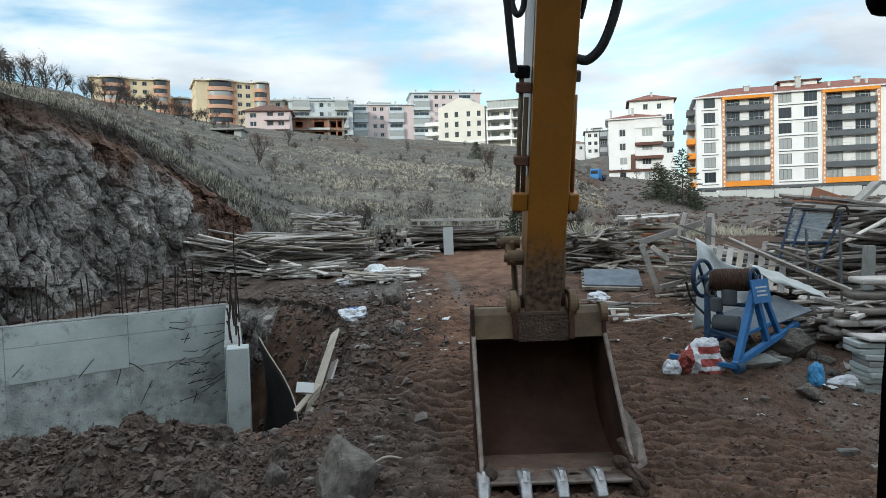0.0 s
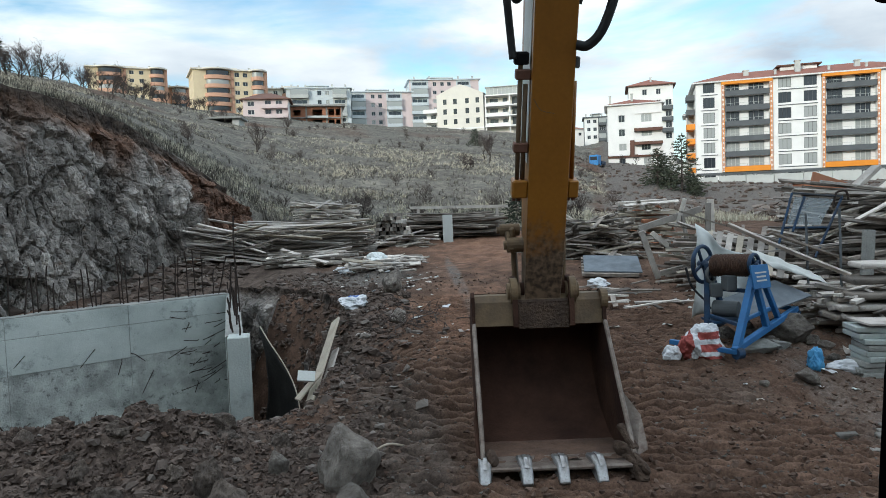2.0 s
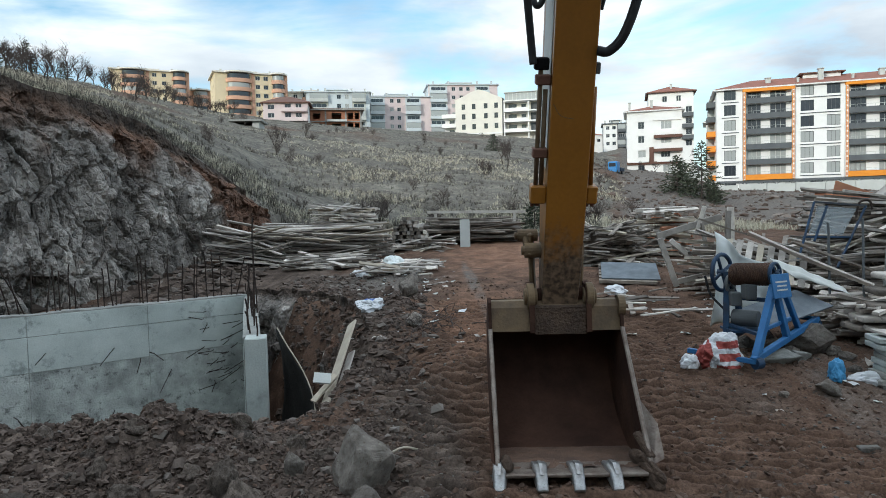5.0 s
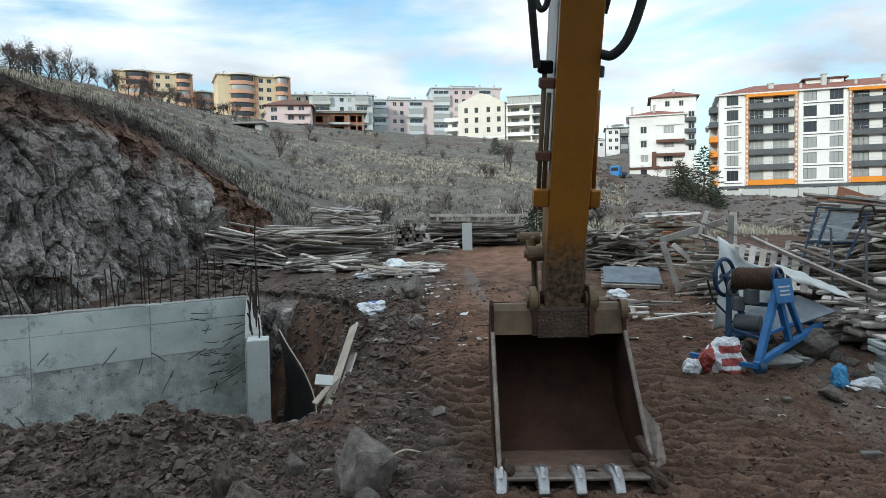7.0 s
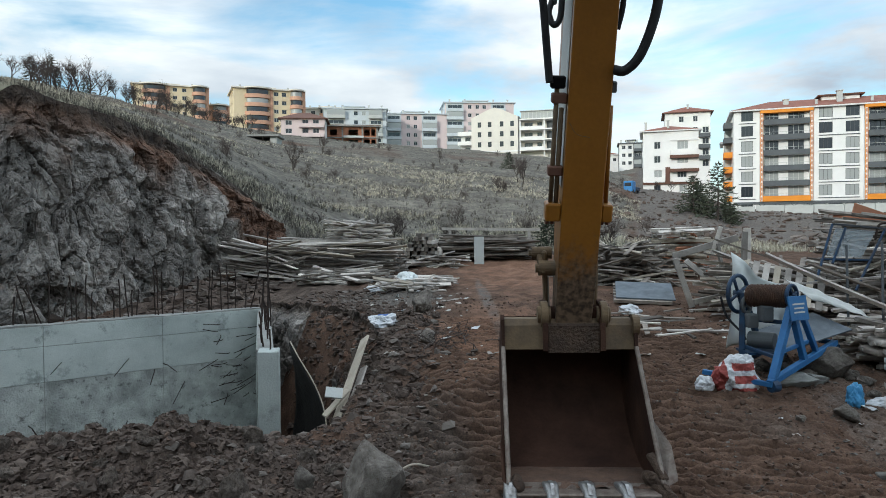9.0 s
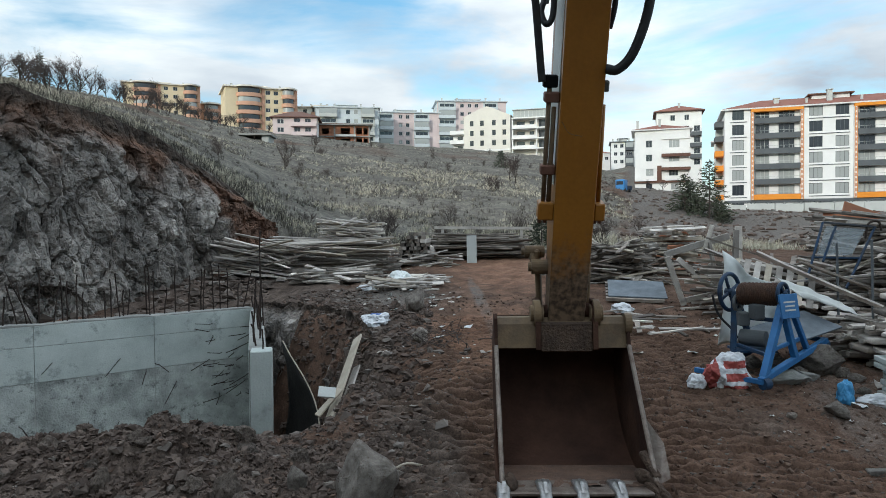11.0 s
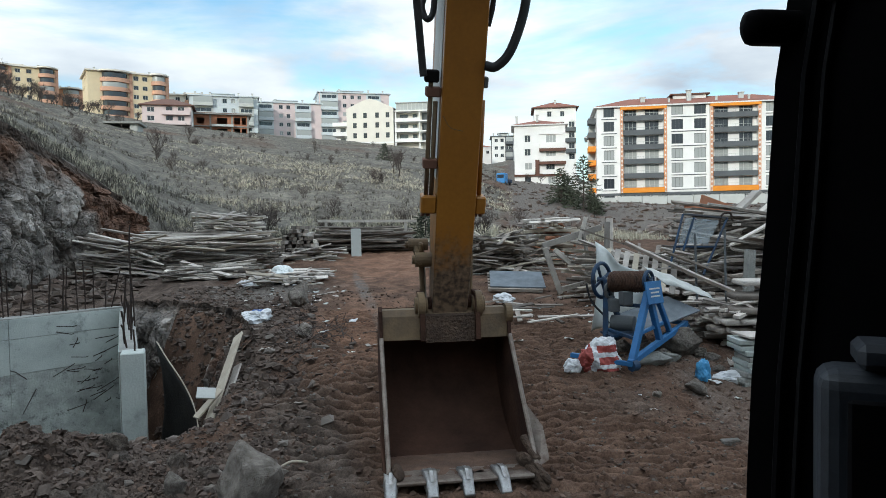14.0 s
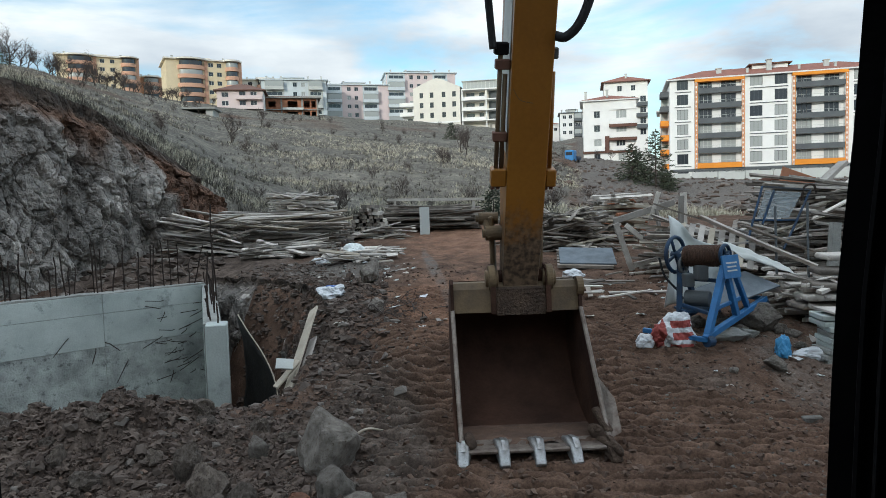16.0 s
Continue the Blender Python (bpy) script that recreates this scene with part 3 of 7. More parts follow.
def land_sheet():
    radii = np.concatenate([np.arange(0.6, 4.2, 0.05), np.arange(4.2, 10, 0.016), np.arange(10, 13, 0.03), np.arange(13, 40, 0.15), np.geomspace(40, 260, 110), np.geomspace(275, 3600, 18)])
    ang = np.radians(np.concatenate([np.linspace(-180, -47, 40), np.linspace(-46.5, 46.5, 620), np.linspace(47, 180, 40)[:-1]]))
    a, r = np.meshgrid(ang, radii)
    x, y = r * np.sin(a), r * np.cos(a)
    z, turf, gravel, redd = land(x, y)
    nr, na = x.shape
    co = np.stack([x, y, z], -1).reshape(-1, 3)
    i = np.arange(nr - 1)[:, None] * na + np.arange(na)[None]
    j = np.arange(nr - 1)[:, None] * na + (np.arange(na)[None] + 1) % na
    quads = np.stack([i, i + na, j + na, j], -1).reshape(-1, 4)
    me = bpy.data.meshes.new("ground")
    me.vertices.add(len(co))
    me.vertices.foreach_set("co", co.ravel())
    me.loops.add(quads.size)
    me.loops.foreach_set("vertex_index", quads[:, ::-1].ravel())
    me.polygons.add(len(quads))
    me.polygons.foreach_set("loop_start", np.arange(len(quads)) * 4)
    me.polygons.foreach_set("use_smooth", np.ones(len(quads), bool))
    at = me.color_attributes.new("zone", "FLOAT_COLOR", "POINT")
    at.data.foreach_set("color", np.stack([turf, gravel, redd, damp_soil(x, y)], -1).ravel())
    me.update()
    me.validate()
    me.materials.append(M_EARTH)
    return solid("ground", me, None, "brown rutted building-site soil rising to a dry grassy hillside", "ground", kind="structure")


land_sheet()


# ---- the rock cut ----
def cut_face(name, label, line, per, rows, low, back_off, lean_by, strength, soil_from):
    """A broken rock face standing on a line of the plan, up to the ground behind it."""
    foot = spline(line, per)
    grid = []
    for i, f in enumerate(foot):
        g = foot[min(i + 1, len(foot) - 1)] - foot[max(i - 1, 0)]
        out = Vector((g.y, -g.x, 0)).normalized()
        back = -out
        top_at = f + back * back_off
        zt = ground(top_at.x + back.x * 0.6, top_at.y + back.y * 0.6) + 0.12
        zb = low
        col = []
        for k in range(rows + 1):
            v = k / rows
            lean = (v ** 1.25 * 1.15 + 0.45 * step(0.82, 1.0, v)) * lean_by
            p = f + back * lean
            p.z = zb + (zt - zb) * v
            e = 0.0
            warp = Vector((noise.noise(p * 0.7), noise.noise(p * 0.7 + Vector((9, 0, 0))), noise.noise(p * 0.7 + Vector((0, 9, 0)))))
            for sc, off, tilt, amt in ((0.42, 0.36, 0.55, 1.0), (1.3, 0.26, 0.48, 1.0), (3.4, 0.125, 0.40, 1.0)):
                q = Vector((p.x * sc + p.z * 0.25 * sc, p.y * sc, p.z * sc * 0.62)) + warp * 0.35
                near, cells = noise.voronoi(q)
                cell = cells[0]
                if sc > 1:
                    e -= 0.30 / sc * (1 - float(step(0.0, 0.16, near[1] - near[0])))
                rnd = noise.cell_vector(cell * 7.31 + Vector((0.37, 0.11, 0.73)))
                e += amt * (off * (rnd.x - 0.5) * 2 + tilt * ((q - cell).dot(Vector((rnd.y - 0.5, rnd.z - 0.5, rnd.x - 0.5)) * 2)) / sc * 0.5)
            amp = 1.0 - 0.55 * step(0.80, 0.95, v)
            e = amp * (e * 0.62 + 0.40 * noise.fractal(p * 0.35, 1.0, 2.0, 3)) + 0.085 * noise.fractal(p * 4.5, 0.8, 2.0, 4)
            edge = 1 - step(0.93, 1.0, v) * 0.8
            col.append((p + out * (e - 0.15) * edge * strength, v))
        grid.append(col)
    bm = bmesh.new()
    vs = [[bm.verts.new(p) for p, _ in c] for c in grid]
    for a, b in zip(range(len(vs) - 1), range(1, len(vs))):
        for k in range(rows):
            bm.faces.new((vs[a][k], vs[b][k], vs[b][k + 1], vs[a][k + 1]))
    bm.verts.index_update()
    layer = np.ones((len(bm.verts), 4))
    for a, c in enumerate(grid):
        for k, (p, v) in enumerate(c):
            edge = soil_from - 0.55 * step(0.66, 0.86, a / len(grid))
            h = v + 0.16 * noise.fractal(p * 0.55, 0.9, 2.0, 4)
            layer[vs[a][k].index, :2] = step(edge - 0.10, edge + 0.12, h), step(0.90, 0.97, v + 0.05 * noise.noise(p * 1.2))
    me = link_mesh(name, bm, M_ROCK)
    me.color_attributes.new("layer", "FLOAT_COLOR", "POINT").data.foreach_set("color", layer.ravel())
    solid(name, me, None, label, "rock face", kind="structure")


cut_face("rock_cut", "jagged grey rock face cut into the hillside under a red soil band",
         [(-17.0, 7.0, 0), (-12.5, 10.6, 0), (-9.4, 14.1, 0), (-8.3, 16.4, 0), (-7.7, 18.6, 0), (-7.2, 21.0, 0), (-6.7, 23.2, 0), (-6.3, 25.0, 0)], 60, 150, -0.75, 1.5, 1.0, 0.85, 0.80)
cut_face("pit_rock", "low brown rock ledge in the side of the pit", [(-4.8, 13.85, 0), (-4.1, 13.5, 0), (-3.45, 12.95, 0), (-2.9, 12.3, 0), (-2.45, 11.4, 0), (-2.15, 10.6, 0)], 34, 46, -1.6, 0.75, 0.4, 0.5, 0.93)


# ---- concrete basement walls ----
WALL_TOP = 0.83


def concrete_wall(name, label, p, q, thick, z0, z1, panels, lift=None):
    """Cast wall from p to q; each shutter panel a slightly proud face of its own, with a lift joint."""
    n = (Vector(q) - Vector(p)).length
    w = thing(name, label, "wall", beam_pose((*p, 0), (*q, 0)), kind="structure")
    bm = boxed(0, n, -thick / 2, thick / 2, z0, z1)
    bmesh.ops.subdivide_edges(bm, edges=[e for e in bm.edges if abs(e.verts[0].co.x - e.verts[1].co.x) > 1], cuts=24)
    for v in bm.verts:
        if v.co.z > z1 - 0.01:
            v.co.z += 0.035 * noise.noise(Vector((v.co.x * 2.3, v.co.y, 3)))
    part("wall_core", bm, M_CONC_D, w)
    xs = np.linspace(0, n, panels + 1)
    for a, b in zip(xs, xs[1:]):
        cuts = [z0, z1 - 0.95, lift, z1 - 0.02] if lift else [z0, z1 - 0.02]
        for c, d in zip(cuts, cuts[1:]):
            off = random.uniform(0.005, 0.014)
            part("shutter_panel", bevelled(boxed(a + 0.004, b - 0.004, -thick / 2 - off, -thick / 2 + 0.02, c + 0.004, d - 0.004), 0.004), M_CONC_H if lift and d < lift else M_CONC, w)
    return w


concrete_wall("wall_basement", "grey-green cast concrete basement wall with shutter marks", (-12.9, 6.1), (-4.33, 13.42), 0.28, PIT_FLOOR - 0.3, WALL_TOP, 6, WALL_TOP - 0.36)
concrete_wall("wall_return", "short cast concrete return wall with rough top", (-4.25, 13.55), (-2.78, 8.85), 0.22, PIT_FLOOR - 0.3, WALL_TOP - 0.05, 3)
col_bm = bevelled(boxed(-0.135, 0.135, -0.13, 0.2, PIT_FLOOR - 0.3, 0.79), 0.012)
solid("concrete_column", col_bm, M_CONC, "pale grey cast concrete column at the pit edge", "column", m=pose(-2.67, 8.65, 0, 0, 0, 14))
slab = boxed(-9.6, -2.4, 8.0, 13.2, PIT_FLOOR - 0.3, PIT_FLOOR + 0.06)
# floor slab of the basement, clipped along the wall
for v in slab.verts:
    if v.co.x < -5 and v.co.y > 10:
        v.co.x, v.co.y = -7.0, 11.0
    elif v.co.y > 10:
        v.co.x, v.co.y = -3.9, 13.1
solid("basement_floor", slab, M_LGREY, "dusty pale concrete basement floor slab", "floor", kind="structure")

REBAR = {}


def rebar(x, y, z, length, lean, turn, r=0.012):
    key = (round(length, 1), r)
    if key not in REBAR:
        bm = bmesh.new()
        k = key[0]
        tube(bm, [(0, 0, -0.15), (0.01, 0, k * 0.4), (0.0, 0.015, k * 0.75), (0.02, 0.02, k)], r, 6)
        REBAR[key] = link_mesh("rebar", bm, M_RUST)
    solid("rebar", REBAR[key], None, "rusty steel starter bar sticking out of concrete", "rebar", group="starter bars", m=pose(x, y, z) @ pose(0, 0, 0, 0, 0, turn) @ pose(0, 0, 0, lean, 0, 0))


rng = random.Random(4)
wp, wq = Vector((-12.9, 6.1, 0)), Vector((-4.33, 13.42, 0))
for i in range(84):
    f = (i + rng.uniform(-0.4, 0.4)) / 84
    if rng.random() < 0.8:
        p = wp.lerp(wq, min(max(f, 0), 1)) + Vector((-0.05, 0.05, 0))
        rebar(p.x + rng.uniform(-0.06, 0.06), p.y + rng.uniform(-0.06, 0.06), WALL_TOP - 0.02, rng.choice((0.5, 0.7, 0.8, 0.9)), rng.gauss(0, 8), rng.uniform(0, 360))
for i in range(16):
    f = i / 15
    p = Vector((-4.2, 13.4, 0)).lerp(Vector((-2.72, 8.7, 0)), f)
    rebar(p.x + rng.uniform(-0.08, 0.08), p.y, WALL_TOP - 0.08, rng.choice((0.3, 0.5, 0.8)), rng.gauss(0, 9), rng.uniform(0, 360))
rebar(-3.45, 11.2, WALL_TOP - 0.1, 1.6, 1, 0, 0.012)
rebar(-3.35, 11.0, WALL_TOP - 0.1, 1.1, -2, 60, 0.012)
# tie wires and bent bars on the inner faces
wn_dir = (wq - wp).normalized()
wn_out = Vector((wn_dir.y, -wn_dir.x, 0))
for i in range(44):
    f = rng.uniform(0.28, 0.97) if i < 15 else rng.uniform(0.925, 0.998)
    p = wp.lerp(wq, f) + wn_out * 0.15
    z = rng.uniform(-1.0, 0.2) if i < 15 else rng.uniform(-0.9, 0.65)
    bm = bmesh.new()
    k = rng.uniform(0.15, 0.55) if i < 15 else rng.uniform(-0.12, 0.25)
    sway = rng.choice((-1, 1)) * rng.uniform(0.03, 0.32) if i < 15 else -rng.uniform(0.12, 0.5)
    tube(bm, [p - wn_out * 0.04 + Vector((0, 0, z)), p + wn_out * 0.10 + wn_dir * sway * 0.3 + Vector((0, 0, z - 0.1 * k)), p + wn_out * 0.16 + wn_dir * sway + Vector((0, 0, z - k * 0.75))], 0.0075, 6)
    solid("bent_rebar", bm, M_RUST, "bent rusty tie bar poking from the concrete wall", "rebar", group="tie bars")


# ---- buildings on the skyline ----
def facade(parent, m, w, z0, z1, openings, material):
    """One outer wall with real openings: x along it, outside towards -y; reveals 18 cm deep."""
    xs = sorted({0.0, w, *[o[0] for o in openings], *[o[0] + o[2] for o in openings]})
    zs = sorted({z0, z1, *[o[1] for o in openings], *[o[1] + o[3] for o in openings]})
    bm = bmesh.new()
    vs = {}

    def v(x, y, z):
        k = (round(x, 3), y, round(z, 3))
        if k not in vs:
            vs[k] = bm.verts.new(m @ Vector((x, y, z)))
        return vs[k]
    for x0, x1 in zip(xs, xs[1:]):
        for a, b in zip(zs, zs[1:]):
            cx, cz = (x0 + x1) / 2, (a + b) / 2
            if not any(o[0] < cx < o[0] + o[2] and o[1] < cz < o[1] + o[3] for o in openings):
                bm.faces.new((v(x0, 0, a), v(x1, 0, a), v(x1, 0, b), v(x0, 0, b)))
    for o in openings:
        x, z, a, b = o[:4]
        c = ((x, z), (x + a, z), (x + a, z + b), (x, z + b))
        for (p, q), (r, s) in zip(c, c[1:] + c[:1]):
            bm.faces.new((v(p, 0, q), v(p, 0.18, q), v(r, 0.18, s), v(r, 0, s)))
    part("wall", bm, material, parent)
    for o in openings:
        window(parent, m @ pose(o[0], 0.14, o[1]), o[2], o[3], *o[4:])


WINDOWS = {}


def window(parent, m, w, h, glass=None, frame_mat=None, bars=1):
    glass, frame_mat = glass or M_GLASS, frame_mat or M_FRAMEW
    key = (round(w, 2), round(h, 2), glass.name, frame_mat.name, bars)
    if key not in WINDOWS:
        bm = bmesh.new()
        t = 0.07
        xs = [v for i in range(bars + 2) for v in (i * (w - t) / (bars + 1), i * (w - t) / (bars + 1) + t)]
        grid = [[bm.verts.new((x, -0.03, z)) for z in (0, t, h - t, h)] for x in xs]
        for i, (a, b) in enumerate(zip(grid, grid[1:])):
            for k in range(3):
                if k != 1 or i % 2 == 0:
                    bm.faces.new((a[k], b[k], b[k + 1], a[k + 1]))
        bmesh.ops.solidify(bm, geom=bm.faces[:], thickness=0.07)
        bmesh.ops.recalc_face_normals(bm, faces=bm.faces[:])
        low = min(v.co.y for v in bm.verts)
        for v in bm.verts:
            v.co.y -= low + 0.03
        WINDOWS[key] = link_mesh("window", bm, frame_mat), link_mesh("pane", boxed(t, w - t, 0.0, 0.02, t, h - t), glass)
    f = part("window", WINDOWS[key][0], None, parent)
    f.matrix_basis = m
    part("pane", WINDOWS[key][1], None, f)


def balcony(parent, x0, x1, z, out, wall, h=0.95, slab=None, y=0.0):
    bm = bmesh.new()
    box(bm, x0, x1, y - out, y - 0.003, z - 0.16, z)
    box(bm, x0, x1, y - out - 0.02, y - out + 0.08, z + 0.002, z + h)
    box(bm, x0 - 0.02, x0 + 0.08, y - out + 0.082, y - 0.003, z + 0.002, z + h)
    box(bm, x1 - 0.08, x1 + 0.02, y - out + 0.082, y - 0.003, z + 0.002, z + h)
    return part("balcony", bm, wall, parent)


def bow_balcony(parent, x0, x1, z, out, wall, h=1.0):
    bm = bmesh.new()
    n = 14
    cx, rx = (x0 + x1) / 2, (x1 - x0) / 2
    ring = [[bm.verts.new((cx - rx * k * math.cos(math.pi * i / n), -out * k * math.sin(math.pi * i / n) - 0.003, zz)) for i in range(n + 1)] for k, zz in ((1, z - 0.25), (1, z + h), (0.93, z + h), (0.93, z))]
    for a, b in zip(ring, ring[1:]):
        for i in range(n):
            bm.faces.new((a[i], a[i + 1], b[i + 1], b[i]))
    bm.faces.new(ring[0])
    bm.faces.new(ring[3])
    part("balcony", bm, wall, parent)
    g = bmesh.new()
    ring = [[g.verts.new((cx - rx * 0.86 * math.cos(math.pi * i / n), -out * 0.86 * math.sin(math.pi * i / n) - 0.003, zz)) for i in range(n + 1)] for zz in (z + h * 0.8, z + 2.45)]
    for i in range(n):
        g.faces.new((ring[0][i], ring[0][i + 1], ring[1][i + 1], ring[1][i]))
    part("balcony_glazing", g, M_CURT if random.random() < 0.35 else M_GLASS, parent)


def hip_roof(parent, w, d, z, rise, over, material, eave=0.22, edge=None):
    bm = bmesh.new()
    box(bm, -over, w + over, -over, d + over, z, z + eave)
    part("eave", bm, edge or M_FRAMEW, parent)
    bm = bmesh.new()
    k = min(w, d) / 2
    b = [bm.verts.new(p) for p in ((-over, -over, z + eave + 0.004), (w + over, -over, z + eave + 0.004), (w + over, d + over, z + eave + 0.004), (-over, d + over, z + eave + 0.004))]
    if w >= d:
        r = [bm.verts.new((k, d / 2, z + eave + rise)), bm.verts.new((w - k + 0.01, d / 2, z + eave + rise))]
        fs = ((0, 1, 5, 4), (1, 2, 5), (2, 3, 4, 5), (3, 0, 4))
    else:
        r = [bm.verts.new((w / 2, k, z + eave + rise)), bm.verts.new((w / 2, d - k, z + eave + rise))]
        fs = ((0, 1, 4), (1, 2, 5, 4), (2, 3, 5), (3, 0, 4, 5))
    a = b + r
    for f in fs:
        bm.faces.new([a[i] for i in f])
    bm.faces.new(b[::-1])
    part("roof", bm, material, parent)


def flat_roof(parent, w, d, z, over, material, t=0.4, top=None):
    part("roof", boxed(-over, w + over, -over, d + over, z + 0.002, z + t), material, parent)
    if top:
        x0, x1, h = top
        part("stair_head", boxed(x0, x1, d * 0.35, d * 0.7, z + t + 0.002, z + t + h), M_LGREY, parent)
        part("stair_head_roof", boxed(x0 - 0.4, x1 + 0.4, d * 0.35 - 0.4, d * 0.7 + 0.4, z + t + h + 0.004, z + t + h + 0.25), material, parent)


def chimney(parent, x, y, z, h=1.2, w=0.55):
    bm = boxed(x - w / 2, x + w / 2, y - w / 2, y + w / 2, z, z + h)
    box(bm, x - w * 0.65, x + w * 0.65, y - w * 0.65, y + w * 0.65, z + h + 0.002, z + h + 0.15)
    part("chimney", bm, M_LGREY, parent)


def block(name, label, x, y, z, yaw, w, d, top, wall, front=(), left=(), right=(), side=None, category="apartment house"):
    b = thing(name, label, category, pose(x, y, z, 0, 0, yaw), group="hillside houses")
    facade(b, pose(0, 0, 0), w, -4.0, top, list(front), wall)
    facade(b, pose(0, d, 0, 0, 0, -90), d, -4.0, top, list(left), side or wall)
    facade(b, pose(w, 0, 0, 0, 0, 90), d, -4.0, top, list(right), side or wall)
    part("back_wall", boxed(0.01, w - 0.01, d - 0.2, d - 0.002, -4.0, top - 0.01), side or wall, b)
    return b


def rows(xs, zs, w, h, *more):
    r = random.Random(len(xs) * 31 + len(zs))
    return [(x, z, w, h, *(more if more else ((M_CURT if r.random() < 0.25 else M_GLASS), M_FRAMEW, 1))) for x in xs for z in zs]


def round_tower(x, y, z, yaw, w, floors, label, bays, flat, wall=None):
    """Yellow block with bowed terracotta balconies."""
    wall = wall or M_YELLOWR
    top = floors * 2.85
    zs = [i * 2.85 + 0.9 for i in range(floors)]
    b = block("apartment_tower", label, x, y, z, yaw, w, 15, top, wall, rows(flat, zs, 1.5, 1.35), rows([2, 6, 10], zs, 1.3, 1.3), rows([2.5, 7, 11], zs, 1.3, 1.3))
    for x0, x1 in bays:
        for i in range(floors):
            bow_balcony(b, x0, x1, i * 2.85 + 0.05, 2.1, M_TERRA)
            part("balcony_pier", boxed(x1 - 0.1, x1 + 0.9, -0.25, -0.003, i * 2.85, i * 2.85 + 2.8), M_TERRA, b)
        bm = bmesh.new()
        n = 16
        cx, rx = (x0 + x1) / 2, (x1 - x0) / 2 + 0.6
        lo = [bm.verts.new((cx - rx * math.cos(math.pi * i / n), -2.9 * math.sin(math.pi * i / n), top + 0.005)) for i in range(n + 1)]
        hi = [bm.verts.new((cx - rx * math.cos(math.pi * i / n), -2.9 * math.sin(math.pi * i / n), top + 0.45)) for i in range(n + 1)]
        bm.faces.new(lo)
        bm.faces.new(hi)
        for i in range(n):
            bm.faces.new((lo[i], lo[i + 1], hi[i + 1], hi[i]))
        part("bow_roof", bm, M_CREAM, b)
    flat_roof(b, w, 15, top, 0.7, M_CREAM, 0.45, (w * 0.42, w * 0.62, 1.2))
    for cx in (w * 0.1, w * 0.36, w * 0.8):
        chimney(b, cx, 3, top + 0.46, 1.1)
    return b


round_tower(-121.2, 240, 36.5, 25, 25.3, 7, "yellow apartment tower with bowed terracotta balconies", ((3.0, 11.5), (20, 25)), [13.4, 16.6])
round_tower(-77.5, 220, 30.0, 25, 22.5, 7, "yellow apartment tower with orange rounded balconies above the slope", ((3.4, 11.6), (18, 22.3)), [12.8, 15.4])
round_tower(-102.7, 262, 38.0, 20, 11, 5, "low terracotta apartment house between two towers", ((1.5, 7.5),), [8.6], M_TERRA)
round_tower(-60.5, 246, 36.0, 5, 13, 4, "pale apartment house with rounded corner behind others", ((5.0, 11),), [2.0], M_CREAM)

# pink-and-white villa with brown hipped roof
b = block("villa", "pale pink villa with brown hipped roof and balconies", -50.9, 180, 25.6, 8, 11.6, 9, 7.2, M_PINK,
          rows([1.2], [0.9, 3.4, 5.6], 1.7, 1.25) + rows([5.6, 8.4], [0.9, 3.3, 5.6], 1.6, 1.4), rows([2, 5], [3.4, 5.6], 1.2, 1.2), rows([2, 5.5], [3.4, 5.6], 1.1, 1.3), side=M_WHITE)
for z in (2.5, 5.0):
    balcony(b, 4.8, 11.4, z, 1.3, M_PINK, 0.85)
part("white_bay", boxed(0.15, 4.0, -0.08, -0.003, -2, 2.6), M_WHITE, b)
hip_roof(b, 11.6, 9, 7.2, 2.2, 0.7, M_BROWN, 0.2, M_BROWN)

# unfinished brick house
b = thing("unfinished_house", "unfinished brick house with bare concrete slabs and open window holes", "house", pose(-40.7, 188, 26.0, 0, 0, 12), group="hillside houses")
holes = [(1.2, 0.6, 1.9, 1.6), (1.2, 3.5, 1.9, 1.6), (6.3, 3.5, 2.6, 1.7), (6.3, 0.6, 2.6, 1.7), (10.6, 3.5, 1.6, 1.8), (10.6, 0.6, 1.6, 1.8), (12.6, 3.5, 1.2, 1.8), (12.6, 0.6, 1.2, 1.8)]


def bare_wall(parent, m, w, z0, z1, openings):
    xs = sorted({0.0, w, *[o[0] for o in openings], *[o[0] + o[2] for o in openings]})
    zs = sorted({z0, z1, *[o[1] for o in openings], *[o[1] + o[3] for o in openings]})
    bm = bmesh.new()
    for x0, x1 in zip(xs, xs[1:]):
        for a, c in zip(zs, zs[1:]):
            cx, cz = (x0 + x1) / 2, (a + c) / 2
            if not any(o[0] < cx < o[0] + o[2] and o[1] < cz < o[1] + o[3] for o in openings):
                box(bm, x0, x1, 0, 0.25, a, c, m)
    part("wall", bm, M_BRICK, parent)


bare_wall(b, pose(0, 0.3, 0), 14.4, -3, 5.9, holes)
bare_wall(b, pose(14.2, 0.6, 0, 0, 0, 90), 9, -3, 5.9, [(1.5, 3.5, 1.4, 1.6), (5, 3.5, 1.4, 1.6), (1.5, 0.6, 1.4, 1.6), (5, 0.6, 1.4, 1.6)])
bare_wall(b, pose(0.2, 9.4, 0, 0, 0, -90), 9, -3, 5.9, [(3, 3.5, 1.4, 1.6)])
part("back_wall", boxed(0, 14.2, 9.45, 9.7, -3, 5.9), M_BRICK, b)
for z in (-0.15, 2.75, 5.905):
    part("floor_slab", boxed(-0.3, 15.2, -0.9 if z > 5 else -0.05, 10, z, z + 0.25), M_CONC_D, b)
part("balcony", boxed(4.9, 10.4, -1.2, -0.06, 2.72, 3.3), M_LGREY, b)
part("balcony", boxed(4.9, 10.4, -1.2, -0.06, -0.2, 0.4), M_LGREY, b)
